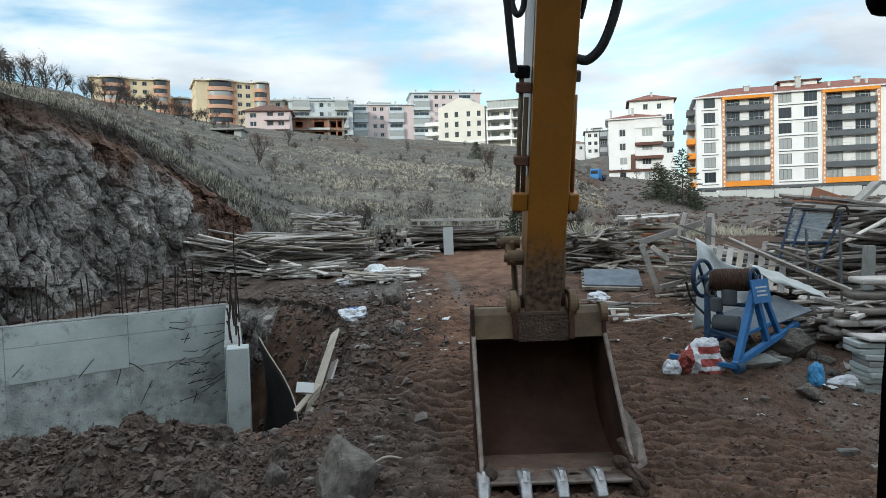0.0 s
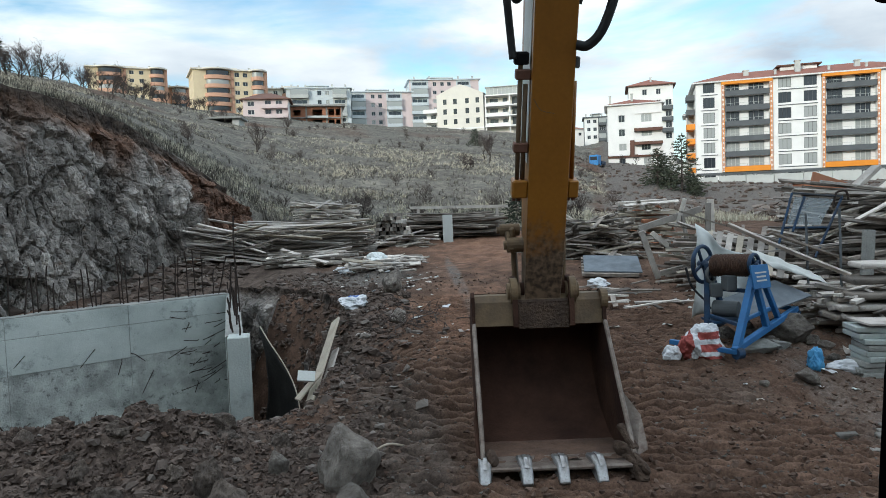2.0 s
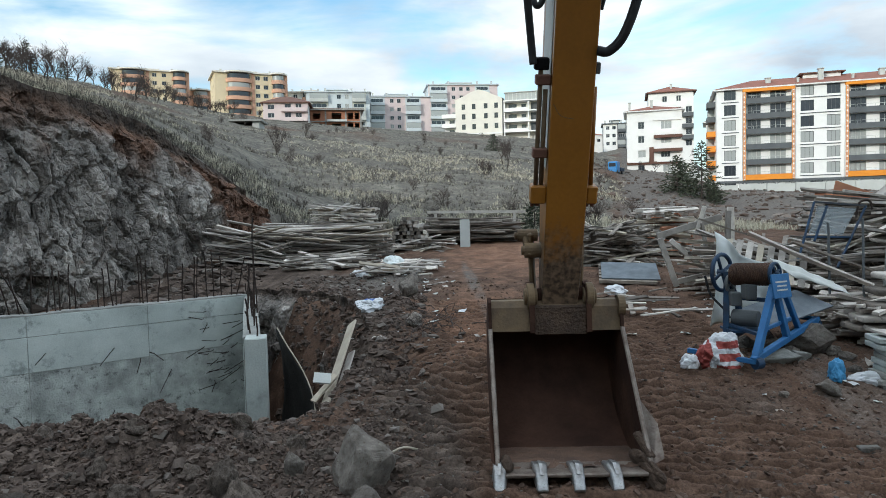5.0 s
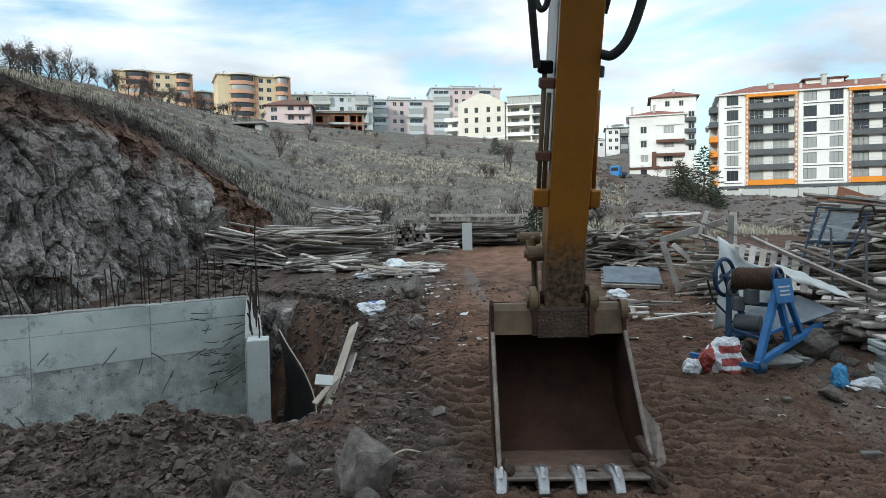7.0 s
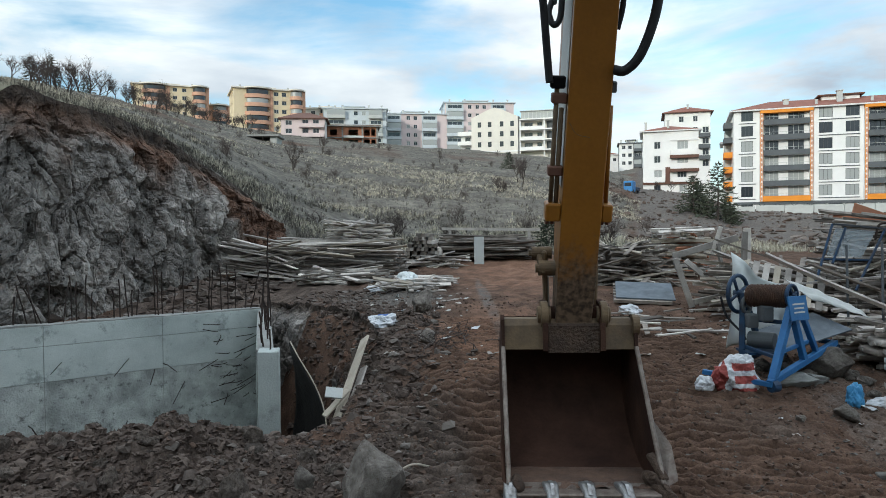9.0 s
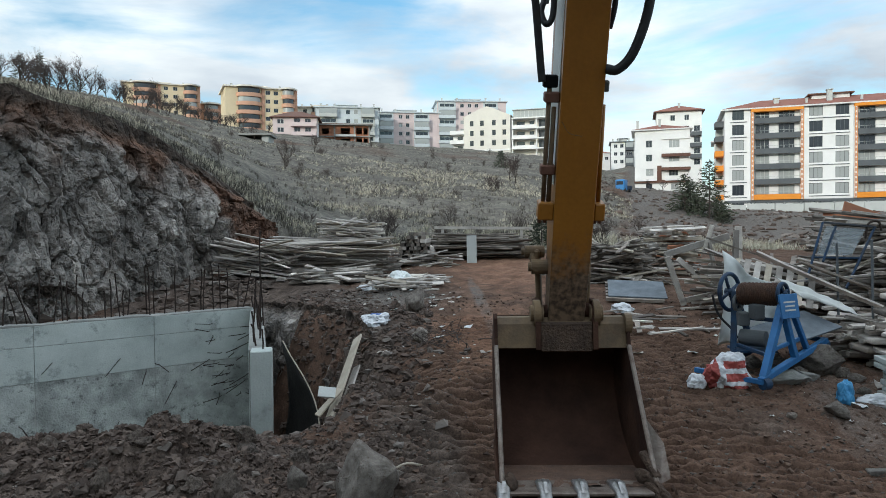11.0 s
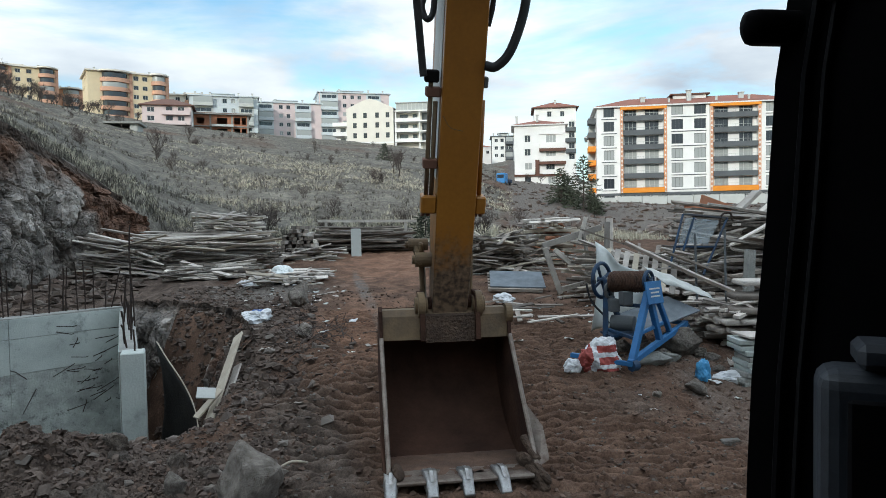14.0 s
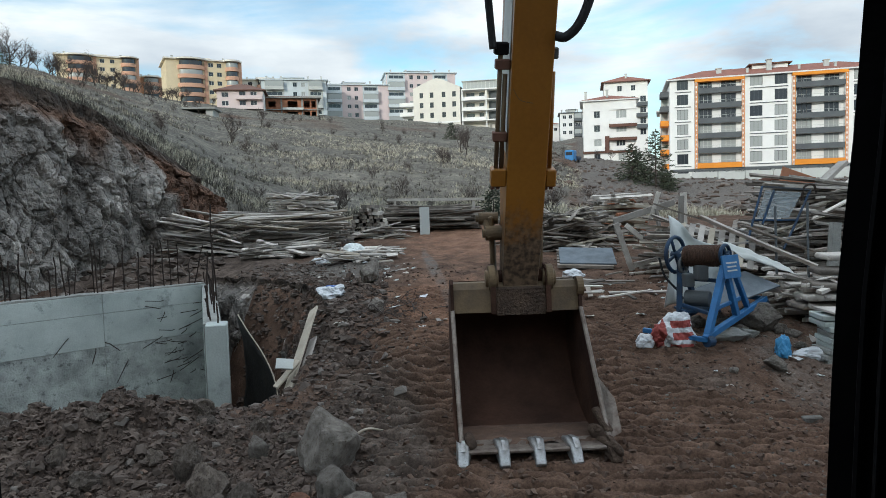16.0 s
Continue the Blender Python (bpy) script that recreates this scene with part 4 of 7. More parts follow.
for cx in (0.0, 4.4, 9.9, 14.0):
    part("column", boxed(cx, cx + 0.45, 0.2, 0.298, -3, 5.9), M_CONC_D, b)
hip_roof(b, 14.4, 9.7, 6.16, 0.9, 0.8, M_BROWN, 0.15, M_BROWN)


def balcony_block(x, y, z, yaw, w, d, floors, wall, second, label, cols, bal, roof_mat, fh=2.85):
    top = floors * fh
    zs = [i * fh + 0.9 for i in range(floors)]
    b = block("apartment_block", label, x, y, z, yaw, w, d, top, wall, rows(cols, zs, 1.25, 1.3), rows([2, 5, 8], zs, 1.2, 1.3), rows([2, 5.5, 9], zs, 1.2, 1.3), side=second)
    for x0, x1 in bal:
        part("bay_panel", boxed(x0, x1, -0.06, -0.004, -3, top - 0.02), second, b)
        for i in range(floors):
            balcony(b, x0 + 0.1, x1 - 0.1, i * fh + 0.02, 1.3, second, 0.9)
            window(b, pose(x0 + 0.5, -0.14, i * fh + 0.2), x1 - x0 - 1.0, 2.0, M_GLASS, M_FRAMEW, 2)
            if i % 2 == 0:
                part("balcony_glazing", boxed(x0 + 0.2, x1 - 0.2, -1.27, -1.23, i * fh + 0.95, i * fh + 2.6), M_CURT, b)
    flat_roof(b, w, d, top, 0.6, roof_mat, 0.35, (w * 0.3, w * 0.65, 1.3))
    for cx in (w * 0.08, w * 0.3, w * 0.72, w * 0.93):
        chimney(b, cx, 2.5, top + 0.36, 1.2, 0.5)
    return b


balcony_block(-47.1, 215, 27.4, 10, 19.8, 14, 5, M_GREYW, M_LGREY, "grey-white apartment block with glazed balconies", [9.5, 12], ((1, 6.8), (14.2, 18.6)), M_GREYW)
balcony_block(-29.5, 230, 31.0, 12, 21.2, 14, 4, M_PINK, M_GREYW, "pink apartment block with blue-grey glazed balcony bays", [7.2, 9.6], ((0.4, 5.4), (12.4, 17.6)), M_GREYW)
balcony_block(-9.6, 235, 29.5, 8, 23.9, 14, 6, M_PINK, M_GREYW, "tall pink and grey apartment block behind others", [8, 10.6, 13], ((0.4, 6.4), (16, 21)), M_GREYW)
balcony_block(-12.0, 262, 33.0, 8, 12, 10, 4, M_GREYW, M_LGREY, "small grey block half hidden between houses", [2, 5, 8], ((9, 11.6),), M_GREYW)

# cream gabled house
b = block("gabled_house", "large cream house with wide gable and small square windows", -0.5, 206, 23.2, -12, 14.0, 13, 13.0, M_CREAM,
          rows([1.9, 5.0, 8.6, 11.7], [4.4, 7.4, 10.3], 1.1, 1.55, M_GLASS, M_FRAME, 1) + rows([3.4, 7.0, 10.2], [0.9], 1.3, 1.7, M_GLASS, M_FRAME, 1), rows([3, 8], [4.4, 7.4], 1.2, 1.4), [], side=M_WHITE)
g = bmesh.new()
arch = [(-0.4, 13.0), (2.4, 14.2), (4.7, 15.3), (7.0, 16.0), (9.3, 15.3), (11.6, 14.2), (14.4, 13.0)]
lo = [g.verts.new((x, -0.02, z)) for x, z in arch]
hi = [g.verts.new((x, 13.0, z)) for x, z in arch]
for i in range(6):
    g.faces.new((lo[i], lo[i + 1], hi[i + 1], hi[i]))
g.faces.new(lo[::-1])
g.faces.new(hi)
part("gable", g, M_CREAM, b)
for z in (2.9, 5.9, 8.8):
    balcony(b, -5.2, -0.1, z, 2.0, M_WHITE, 1.0, y=6)
part("side_wing", boxed(-4.6, -0.01, 6.01, 12, -3, 9.6), M_WHITE, b)
for z in (3.6, 6.6):
    window(b, pose(-3.2, 5.85, z), 1.6, 1.6, M_GLASS, M_FRAME, 1)
part("band", boxed(-0.1, 14.1, -0.14, -0.004, 2.75, 3.2), M_WHITE, b)
b = thing("open_balcony_wing", "white wing with deep open balconies and glazed roof terrace", "house", pose(13.4, 203.2, 23.2, 0, 0, -12), group="hillside houses")
part("wall", boxed(0.3, 11.0, 2.6, 13, -3, 13.2), M_CREAM, b)
for z in (2.9, 5.9, 8.9, 11.9):
    part("floor_slab", boxed(0.2, 11.5, -0.4, 2.59, z, z + 0.35), M_WHITE, b)
    if z < 11:
        balcony(b, 0.3, 7.4, z + 0.36, 0.3, M_WHITE, 0.75)
for cx in (0.25, 7.3, 11.0):
    part("pillar", boxed(cx, cx + 0.4, 0.0, 0.4, -3, 11.89), M_WHITE, b)
for z in (3.3, 6.3, 9.3):
    window(b, pose(1.4, 2.56, z), 2.4, 2.1, M_GLASS, M_FRAME, 1)
    window(b, pose(5.2, 2.56, z), 1.4, 2.1, M_GLASS, M_FRAME, 1)
    part("dark_bay", boxed(8.0, 10.6, 2.3, 2.59, z - 0.05, z + 2.4), M_DGREY, b)
window(b, pose(0.6, 0.6, 12.26), 10.2, 2.2, M_CURT, M_FRAMEW, 8)
part("terrace_roof", boxed(0.3, 11.2, 0.2, 9, 14.5, 14.7), M_LGREY, b)
balcony_block(20.6, 216, 25.0, -15, 9.0, 10, 4, M_WHITE, M_GREYW, "white house beside the cream gabled one", [1.5, 4], ((5.5, 8.6),), M_ROOF)

# white houses at the end of the road
b = block("white_house", "four-storey white house with brown bands and balconies", 36.6, 150, 8.2, -14, 11.2, 11, 15.2, M_WHITE,
          [(2.3, 11.6, 1.3, 1.5, M_GLASS, M_FRAMEW, 1), (2.3, 8.6, 1.3, 1.5, M_GLASS, M_FRAMEW, 1), (2.3, 5.5, 1.6, 1.5, M_CURT, M_FRAMEW, 1), (2.3, 2.4, 1.3, 1.4, M_GLASS, M_FRAME, 1), (7.4, 2.4, 1.6, 1.4, M_CURT, M_FRAMEW, 1),
           (7.0, 11.4, 2.2, 1.7, M_CURT, M_FRAMEW, 2), (7.0, 8.4, 2.2, 1.7, M_CURT, M_FRAMEW, 2), (7.0, 5.4, 1.9, 1.7, M_GLASS, M_FRAMEW, 2)], rows([3, 7], [5.5, 8.6, 11.6], 1.2, 1.4), rows([3, 7], [5.5, 8.6, 11.6], 1.2, 1.4))
for z in (10.2, 7.3):
    balcony(b, 5.6, 11.2, z, 1.2, M_WHITE, 0.85)
    part("brown_band", boxed(5.5, 11.3, -1.28, -0.004, z - 0.78, z - 0.17), M_BROWN, b)
part("brown_band", boxed(-0.1, 11.3, -0.5, -0.004, 3.95, 4.5), M_BROWN, b)
part("brown_band", boxed(4.6, 5.5, -0.3, -0.004, 4.51, 7.6), M_BROWN, b)
balcony(b, 0.1, 4.5, 4.52, 0.8, M_WHITE, 0.8)
balcony(b, 6.2, 11.2, 4.52, 0.8, M_WHITE, 0.8)
part("bay", boxed(5.5, 11.25, -0.25, -0.005, 13.2, 15.19), M_WHITE, b)
hip_roof(b, 11.2, 11, 15.2, 1.7, 0.7, M_ROOF)
chimney(b, 0.6, 2, 15.6, 1.9, 0.5)
chimney(b, 5.2, 2, 16.2, 1.5, 0.5)
part("side_porch", boxed(11.21, 14.0, 1, 8, -3, 3.6), M_LGREY, b)
for z in (0.6, 2.2):
    balcony(b, 11.3, 14.2, z, 0.8, M_WHITE, 0.6, y=1)
b = block("white_house", "tall white house with tiled roof standing behind another", 52.3, 190, 15.0, -14, 11.6, 12, 19.0, M_WHITE, rows([3.6, 7.2], [16.6, 13.6], 1.2, 1.5) + rows([9.6], [4.5, 7.5, 10.5, 13.5], 1.6, 1.6),
          [], rows([2, 6], [4.5, 7.5, 10.5, 13.5], 1.3, 1.5))
for z in (6.4, 9.4, 12.4):
    balcony(b, 8.6, 11.5, z, 1.3, M_DGREY, 0.9)
hip_roof(b, 11.6, 12, 19.0, 2.4, 0.8, M_ROOF, 0.22, M_BROWN)
chimney(b, 6, 3, 20, 1.6, 0.5)
balcony_block(53.6, 255, 25.6, -10, 9.0, 10, 3, M_WHITE, M_DGREY, "white and dark grey house far up the road", [1, 3.2], ((5, 8),), M_DGREY)
b = block("cottage", "small white house with low roof far up the road", 50.6, 270, 28.4, 0, 6.5, 7, 3.4, M_WHITE, rows([1.2, 3.8], [1.0], 1.2, 1.2), category="house")
hip_roof(b, 6.5, 7, 3.4, 1.1, 0.5, M_ROOF)
b = block("side_house", "cream house with sloped roof beside the large block", 60.0, 168, 8, -20, 8, 9, 15, M_CREAM, rows([1.0, 3.6], [3, 6, 9, 12], 1.2, 1.4))
hip_roof(b, 8, 9, 15, 1.6, 0.8, M_BROWN)

# concrete hut under the villa
hut = thing("hut", "low concrete hut with dark open front on the slope", "hut", pose(-36.2, 110, 16.6, 0, 0, 4))
part("wall", boxed(0, 0.3, 0, 4, -2, 1.5), M_CONC_D, hut)
part("wall", boxed(3.2, 4.3, 0, 4, -2, 1.5), M_LGREY, hut)
part("back_wall", boxed(0.3, 3.2, 3.7, 4, -2, 1.5), M_CONC_D, hut)
part("roof", boxed(-0.4, 4.8, -0.7, 4.3, 1.504, 1.8), M_CONC_D, hut)

# the large orange and white block
FLOOR = 2.92
ob = thing("apartment_block", "large white apartment block with grey balconies and orange frames", "apartment block", pose(50.61, 136.0, 4.6, 0, 0, -16.7))
zs = [3.85 + i * FLOOR for i in range(6)]
TOP = 19.9
lower = [(1.4, 1.0, 2.1, 1.6, M_GLASS, M_FRAME, 3), (7.2, 0.9, 2.0, 1.6, M_CURT, M_FRAMEW, 3), (12.0, 0.6, 3.2, 1.9, M_CURT, M_FRAMEW, 2), (16.4, 0.9, 2.2, 1.6, M_GLASS, M_FRAME, 3), (28.4, 1.4, 1.6, 1.0, M_GLASS, M_FRAMEW, 1)]
whites = []
for x in (1.35, 14.75, 19.15, 32.75):
    for i, z in enumerate(zs):
        whites.append((x, z + 0.15, 2.1 if x < 2 else 2.25, 2.0, M_GLASS if i > 2 and (i + int(x)) % 3 != 1 or x < 2 and i == 0 else M_CURT, M_FRAME, 2))
facade(ob, pose(0, 0, 0), 4.6, -4, TOP, [w for w in whites + lower if w[0] < 4], M_WHITE)


def shifted(ws, x0, x1):
    return [(w[0] - x0, *w[1:]) for w in ws if x0 <= w[0] < x1]


facade(ob, pose(13.8, 0, 0), 8.3, 3.1, TOP, shifted(whites, 13.8, 22), M_WHITE)
facade(ob, pose(31.8, 0, 0), 4.2, 3.1, TOP, shifted(whites, 31.8, 36), M_WHITE)
facade(ob, pose(4.6, 0.02, 0), 34.4, -4, 3.1, shifted(lower, 4.6, 39), M_LGREY)
facade(ob, pose(0, 14, 0, 0, 0, -90), 14, -4, TOP, rows([3, 8], zs, 1.4, 1.6), M_WHITE)
facade(ob, pose(39, 0, 0, 0, 0, 90), 14, -4, TOP, rows([3, 8], zs, 1.4, 1.6), M_WHITE)
part("back_wall", boxed(0, 39, 13.8, 13.998, -4, TOP), M_WHITE, ob)
for x0, x1, doors in ((5.2, 13.2, ((0.4, 2.4), (4.4, 2.8))), (22.7, 31.2, ((0.5, 2.6), (5.2, 2.6))), (36.0, 39.0, ())):
    back = [(d, z, w, 2.1, M_CURT if i < 3 else M_GLASS, M_FRAMEW, 2) for d, w in doors for i, z in enumerate(zs)]
    facade(ob, pose(x0 - 0.6, 0.75, 0), x1 - x0 + 1.2, 3.1, TOP, [(d[0] + 0.6, *d[1:]) for d in back], M_WHITE)
    for i, z in enumerate(zs):
        part("balcony_floor", boxed(x0, x1, -0.3, 0.74, z - 0.35, z - 0.15), M_WHITE, ob)
        rail = part("balcony_parapet", boxed(x0 - 0.1, x1 + 0.1, -0.55, -0.31, z - 0.80, z + 0.22), M_ORANGE if i == 0 else M_DGREY, ob)
        bm = bmesh.new()
        beam(bm, (x0, -0.42, z + 0.72), (x1, -0.42, z + 0.72), 0.05, 0.05)
        for k in range(7):
            beam(bm, (x0 + k * (x1 - x0) / 6, -0.42, z + 0.224), (x0 + k * (x1 - x0) / 6, -0.42, z + 0.70), 0.04, 0.04)
        part("rail", bm, M_LGREY, rail)
    for x in (x0 - 0.55, x1):
        part("white_fin", boxed(x, x + 0.55, -0.5, 0.74, 3.1, TOP), M_WHITE, ob)
        for a in (x, x + 0.41):
            part("orange_trim", boxed(a + 0.03, a + 0.11, -0.62, -0.503, 3.0, TOP), M_ORANGE, ob)
        for i in range(18):
            part("orange_panel", boxed(x + 0.15, x + 0.40, -0.56, -0.504, 3.3 + i * 0.93, 3.85 + i * 0.93), M_TERRA, ob)
    part("orange_head", boxed(x0 - 0.55, x1 + 0.55, -0.66, 1.5, TOP + 0.003, TOP + 0.55), M_ORANGE, ob)
for x0, x1 in ((0, 4.6), (13.8, 22.1), (31.8, 36.0)):
    for z in zs:
        part("sill_band", boxed(x0 + 0.9, x1 - 0.6, -0.12, -0.004, z - 0.36, z - 0.22), M_DGREY, ob)
part("plinth_band", boxed(-0.05, 39, -0.2, -0.004, 2.55, 3.0), M_DGREY, ob)
hip_roof(ob, 39, 14, TOP + 0.56, 2.5, 0.7, M_ROOF, 0.25)
part("stair_head", boxed(16, 22.5, 5, 10, TOP + 1.5, TOP + 3.4), M_WHITE, ob)
part("stair_head_roof", boxed(15.3, 23.2, 4.4, 10.6, TOP + 3.404, TOP + 3.65), M_BROWN, ob)
for x, y, h in ((18.6, 2.6, 2.6), (9.5, 3, 1.6), (28.8, 3, 1.8), (14.5, 1.4, 1.0), (23.7, 1.4, 1.0), (30, 1.6, 1.0)):
    chimney(ob, x, y, TOP + 1.2, h, 0.9 if h > 1.5 else 0.4)
for z in zs:
    part("side_balcony", boxed(-1.6, -0.01, 3.0, 7.0, z - 0.6, z + 0.5), M_ORANGE if z < 15 else M_DGREY, ob)
part("side_stair_wall", boxed(-1.2, -0.012, 7.2, 10.0, -4, TOP - 2), M_LGREY, ob)

# retaining wall and fence in front of the block
rw = bmesh.new()
for i in range(16):
    x = 44.5 + i * 4.3
    y = 122.0 - i * 1.25
    box(rw, 0, 4.28, 0, 0.4, -6.0, 1.3 + 0.12 * (i % 2), pose(x, y, 5.0, 0, 0, -16.2))
solid("retaining_wall", rw, M_LGREY, "long pale concrete retaining wall below the block", "wall", kind="structure")
for i in range(26):
    x, y = 45.0 + i * 2.4, 122.1 - i * 0.70
    bm = bmesh.new()
    tube(bm, spline([(0, 0, 6.35), (0.6, 0, 6.75), (1.2, 0, 6.85), (1.8, 0, 6.75), (2.35, 0, 6.35)], 4), 0.05, 5)
    tube(bm, [(0, 0, 6.55), (2.35, 0, 6.55)], 0.035, 5)
    solid("fence_panel", bm, M_DGREY, "curved dark metal fence panel on the retaining wall", "fence", group="fence panels", m=pose(x, y, 0, 0, 0, -16.2))
lw = bmesh.new()
box(lw, 0, 22, 0, 0.35, -3, 0.9)
solid("low_wall", lw, M_LGREY, "low grey garden wall in front of the white house", "wall", kind="structure", m=pose(35.2, 143.0, 9.0, 0, 0, -14))

# brick shed
sh = thing("brick_shed", "small raw brick shed with rusty flat roof", "shed", pose(32.7, 62, 2.2, 0, 0, -5))
part("wall", boxed(0, 3.4, 0, 2.4, -1, 1.35), M_BRICK, sh)
bm = bmesh.new()
box(bm, -0.25, 3.65, -0.3, 2.7, 1.36, 1.46)
box(bm, -0.1, 2.2, -0.25, 2.5, 1.464, 1.55)
part("roof", bm, M_BROWN, sh)

# blue lorry by the road
tr = thing("lorry", "small blue lorry parked by the road", "lorry", pose(25.9, 120, 8.6, 0, 0, -30))
part("cab", bevelled(boxed(0, 1.6, 0, 1.9, 0.45, 2.3), 0.15, 2), M_TRUCK, tr)
part("windscreen", boxed(0.2, 1.4, -0.02, 0.05, 1.4, 2.0), M_GLASS, tr)
part("bed", bevelled(boxed(0.05, 1.65, 1.95, 4.4, 0.7, 1.3), 0.05), M_DBLUE, tr)
for x in (0.1, 1.5):
    for y in (0.5, 3.4):
        part("wheel", tube(bmesh.new(), [(x - 0.12, y, 0.4), (x + 0.12, y, 0.4)], 0.4, 12), M_RUBBER, tr)


# ---- excavator arm and bucket ----
def stick_material():
    """Yellow paint, the lower end caked with mud."""
    m = M_YEL.copy()
    m.name = "muddy_yellow"
    n, l = m.node_tree.nodes, m.node_tree.links
    p = n["Principled BSDF"]
    old = p.inputs["Base Color"].links[0].from_socket
    tc = n.new("ShaderNodeTexCoord")
    sx = n.new("ShaderNodeSeparateXYZ")
    l.new(tc.outputs["Object"], sx.inputs[0])
    nz = n.new("ShaderNodeTexNoise")
    nz.inputs["Scale"].default_value, nz.inputs["Detail"].default_value, nz.inputs["Roughness"].default_value = 7, 9, 0.7
    l.new(tc.outputs["Object"], nz.inputs["Vector"])
    ma = n.new("ShaderNodeMath")
    ma.operation = "MULTIPLY_ADD"
    l.new(nz.outputs["Fac"], ma.inputs[0])
    ma.inputs[1].default_value = -1.3
    l.new(sx.outputs[2], ma.inputs[2])
    mr = n.new("ShaderNodeMapRange")
    mr.inputs["From Min"].default_value, mr.inputs["From Max"].default_value = -0.32, 0.10
    mr.inputs["To Min"].default_value, mr.inputs["To Max"].default_value = 1, 0
    l.new(ma.outputs[0], mr.inputs["Value"])
    n2 = n.new("ShaderNodeTexNoise")
    n2.inputs["Scale"].default_value, n2.inputs["Detail"].default_value = 18, 8
    l.new(tc.outputs["Object"], n2.inputs["Vector"])
    cr = n.new("ShaderNodeValToRGB")
    cr.color_ramp.elements[0].position, cr.color_ramp.elements[1].position = 0.38, 0.62
    cr.color_ramp.elements[0].color, cr.color_ramp.elements[1].color = (0.045, 0.030, 0.022, 1), (0.17, 0.115, 0.075, 1)
    l.new(n2.outputs["Fac"], cr.inputs[0])
    mx = n.new("ShaderNodeMix")
    mx.data_type = "RGBA"
    l.new(mr.outputs[0], mx.inputs[0])
    l.new(old, mx.inputs[6])
    l.new(cr.outputs[0], mx.inputs[7])
    l.new(mx.outputs[2], p.inputs["Base Color"])
    return m


M_STICK = stick_material()
S0, S1 = Vector((0.955, 6.72, 1.47)), Vector((1.045, 5.85, 4.37))
s_z = (S1 - S0).normalized()
s_x = Vector((1, 0, 0)) - s_z * s_z.x
s_x.normalize()
s_y = s_z.cross(s_x)
STICK = Matrix.Translation(S0) @ Matrix((s_x, s_y, s_z)).transposed().to_4x4()
exc = thing("excavator", "yellow tracked excavator with worn bucket resting on the soil", "excavator")


def loft(bm, sections):
    """Box tube through sections (z, x half, y front, y back)."""
    rings = [[bm.verts.new((sx * h, y, z)) for sx, y in ((-1, f), (1, f), (1, b), (-1, b))] for z, h, f, b in sections]
    for a, b in zip(rings, rings[1:]):
        for j in range(4):
            bm.faces.new((a[j], a[(j + 1) % 4], b[(j + 1) % 4], b[j]))
    bm.faces.new(rings[0][::-1])
    bm.faces.new(rings[-1])
    return bm


sb = loft(bmesh.new(), ((-0.16, 0.175, 0.02, 0.30), (0.3, 0.185, 0, 0.36), (1.0, 0.188, 0, 0.52), (2.2, 0.190, 0, 0.80), (3.3, 0.192, 0, 0.86), (4.0, 0.192, 0.1, 0.7)))
bmesh.ops.bevel(sb, geom=list(sb.edges), offset=0.012, segments=2, affect="EDGES", profile=0.5)
dip = part("stick_box", sb, M_STICK, exc, "mud-caked yellow box-section dipper arm")
dip.matrix_basis = STICK
# thin pale plate: brightness of the arm's sky-lit left side, put into colour
side = part("side_plate", boxed(-0.197, -0.193, 0.10, 0.62, 1.25, 3.2), M_LGREY, dip, "pale plate for the lit left side of the arm")
bm = bmesh.new()
tube(bm, spline([(-0.17, -0.002, 1.86), (-0.10, -0.002, 1.76), (0.02, -0.002, 1.73)], 5), 0.003, 6)
part("scratch", bm, M_YEL_D, dip, "pale paint scratch")


def on_stick(name, bm, material, label="", smooth=False):
    return part(name, bm, material, dip, label, smooth)


# steel pipes and clamps along both sides
for sx, zt, zb in ((-0.285, 2.16, 1.02), (-0.235, 1.98, 0.98)):
    on_stick("steel_pipe", tube(bmesh.new(), [(sx, 0.10, zb), (sx, 0.10, zt)], 0.022, 10), M_YEL_D, smooth=True)
for z in (1.36, 2.02):
    on_stick("pipe_clamp", bevelled(boxed(-0.33, -0.192, 0.05, 0.16, z, z + 0.09), 0.01), M_BROWN, "brown pipe clamp")
on_stick("hose_coupling", bevelled(boxed(-0.345, -0.215, 0.05, 0.16, 2.15, 2.26), 0.012), M_BLACK)
on_stick("pipe_bracket", bevelled(boxed(-0.335, -0.19, 0.02, 0.18, 0.93, 1.10), 0.012), M_YEL)
on_stick("pipe_bracket", bevelled(boxed(0.19, 0.29, 0.02, 0.18, 0.93, 1.10), 0.012), M_YEL)
on_stick("steel_pipe", tube(bmesh.new(), [(0.235, 0.12, 1.1), (0.215, 0.14, 2.0)], 0.022, 10), M_YEL, smooth=True)
for x in (-0.31, -0.26, 0.21, 0.26):
    on_stick("bolt", tube(bmesh.new(), [(x, 0.1, 0.89), (x, 0.1, 0.93)], 0.02, 6), M_BROWN)
on_stick("valve_stub", bevelled(boxed(0.188, 0.235, 0.03, 0.12, 2.12, 2.22), 0.01), M_DGREY)

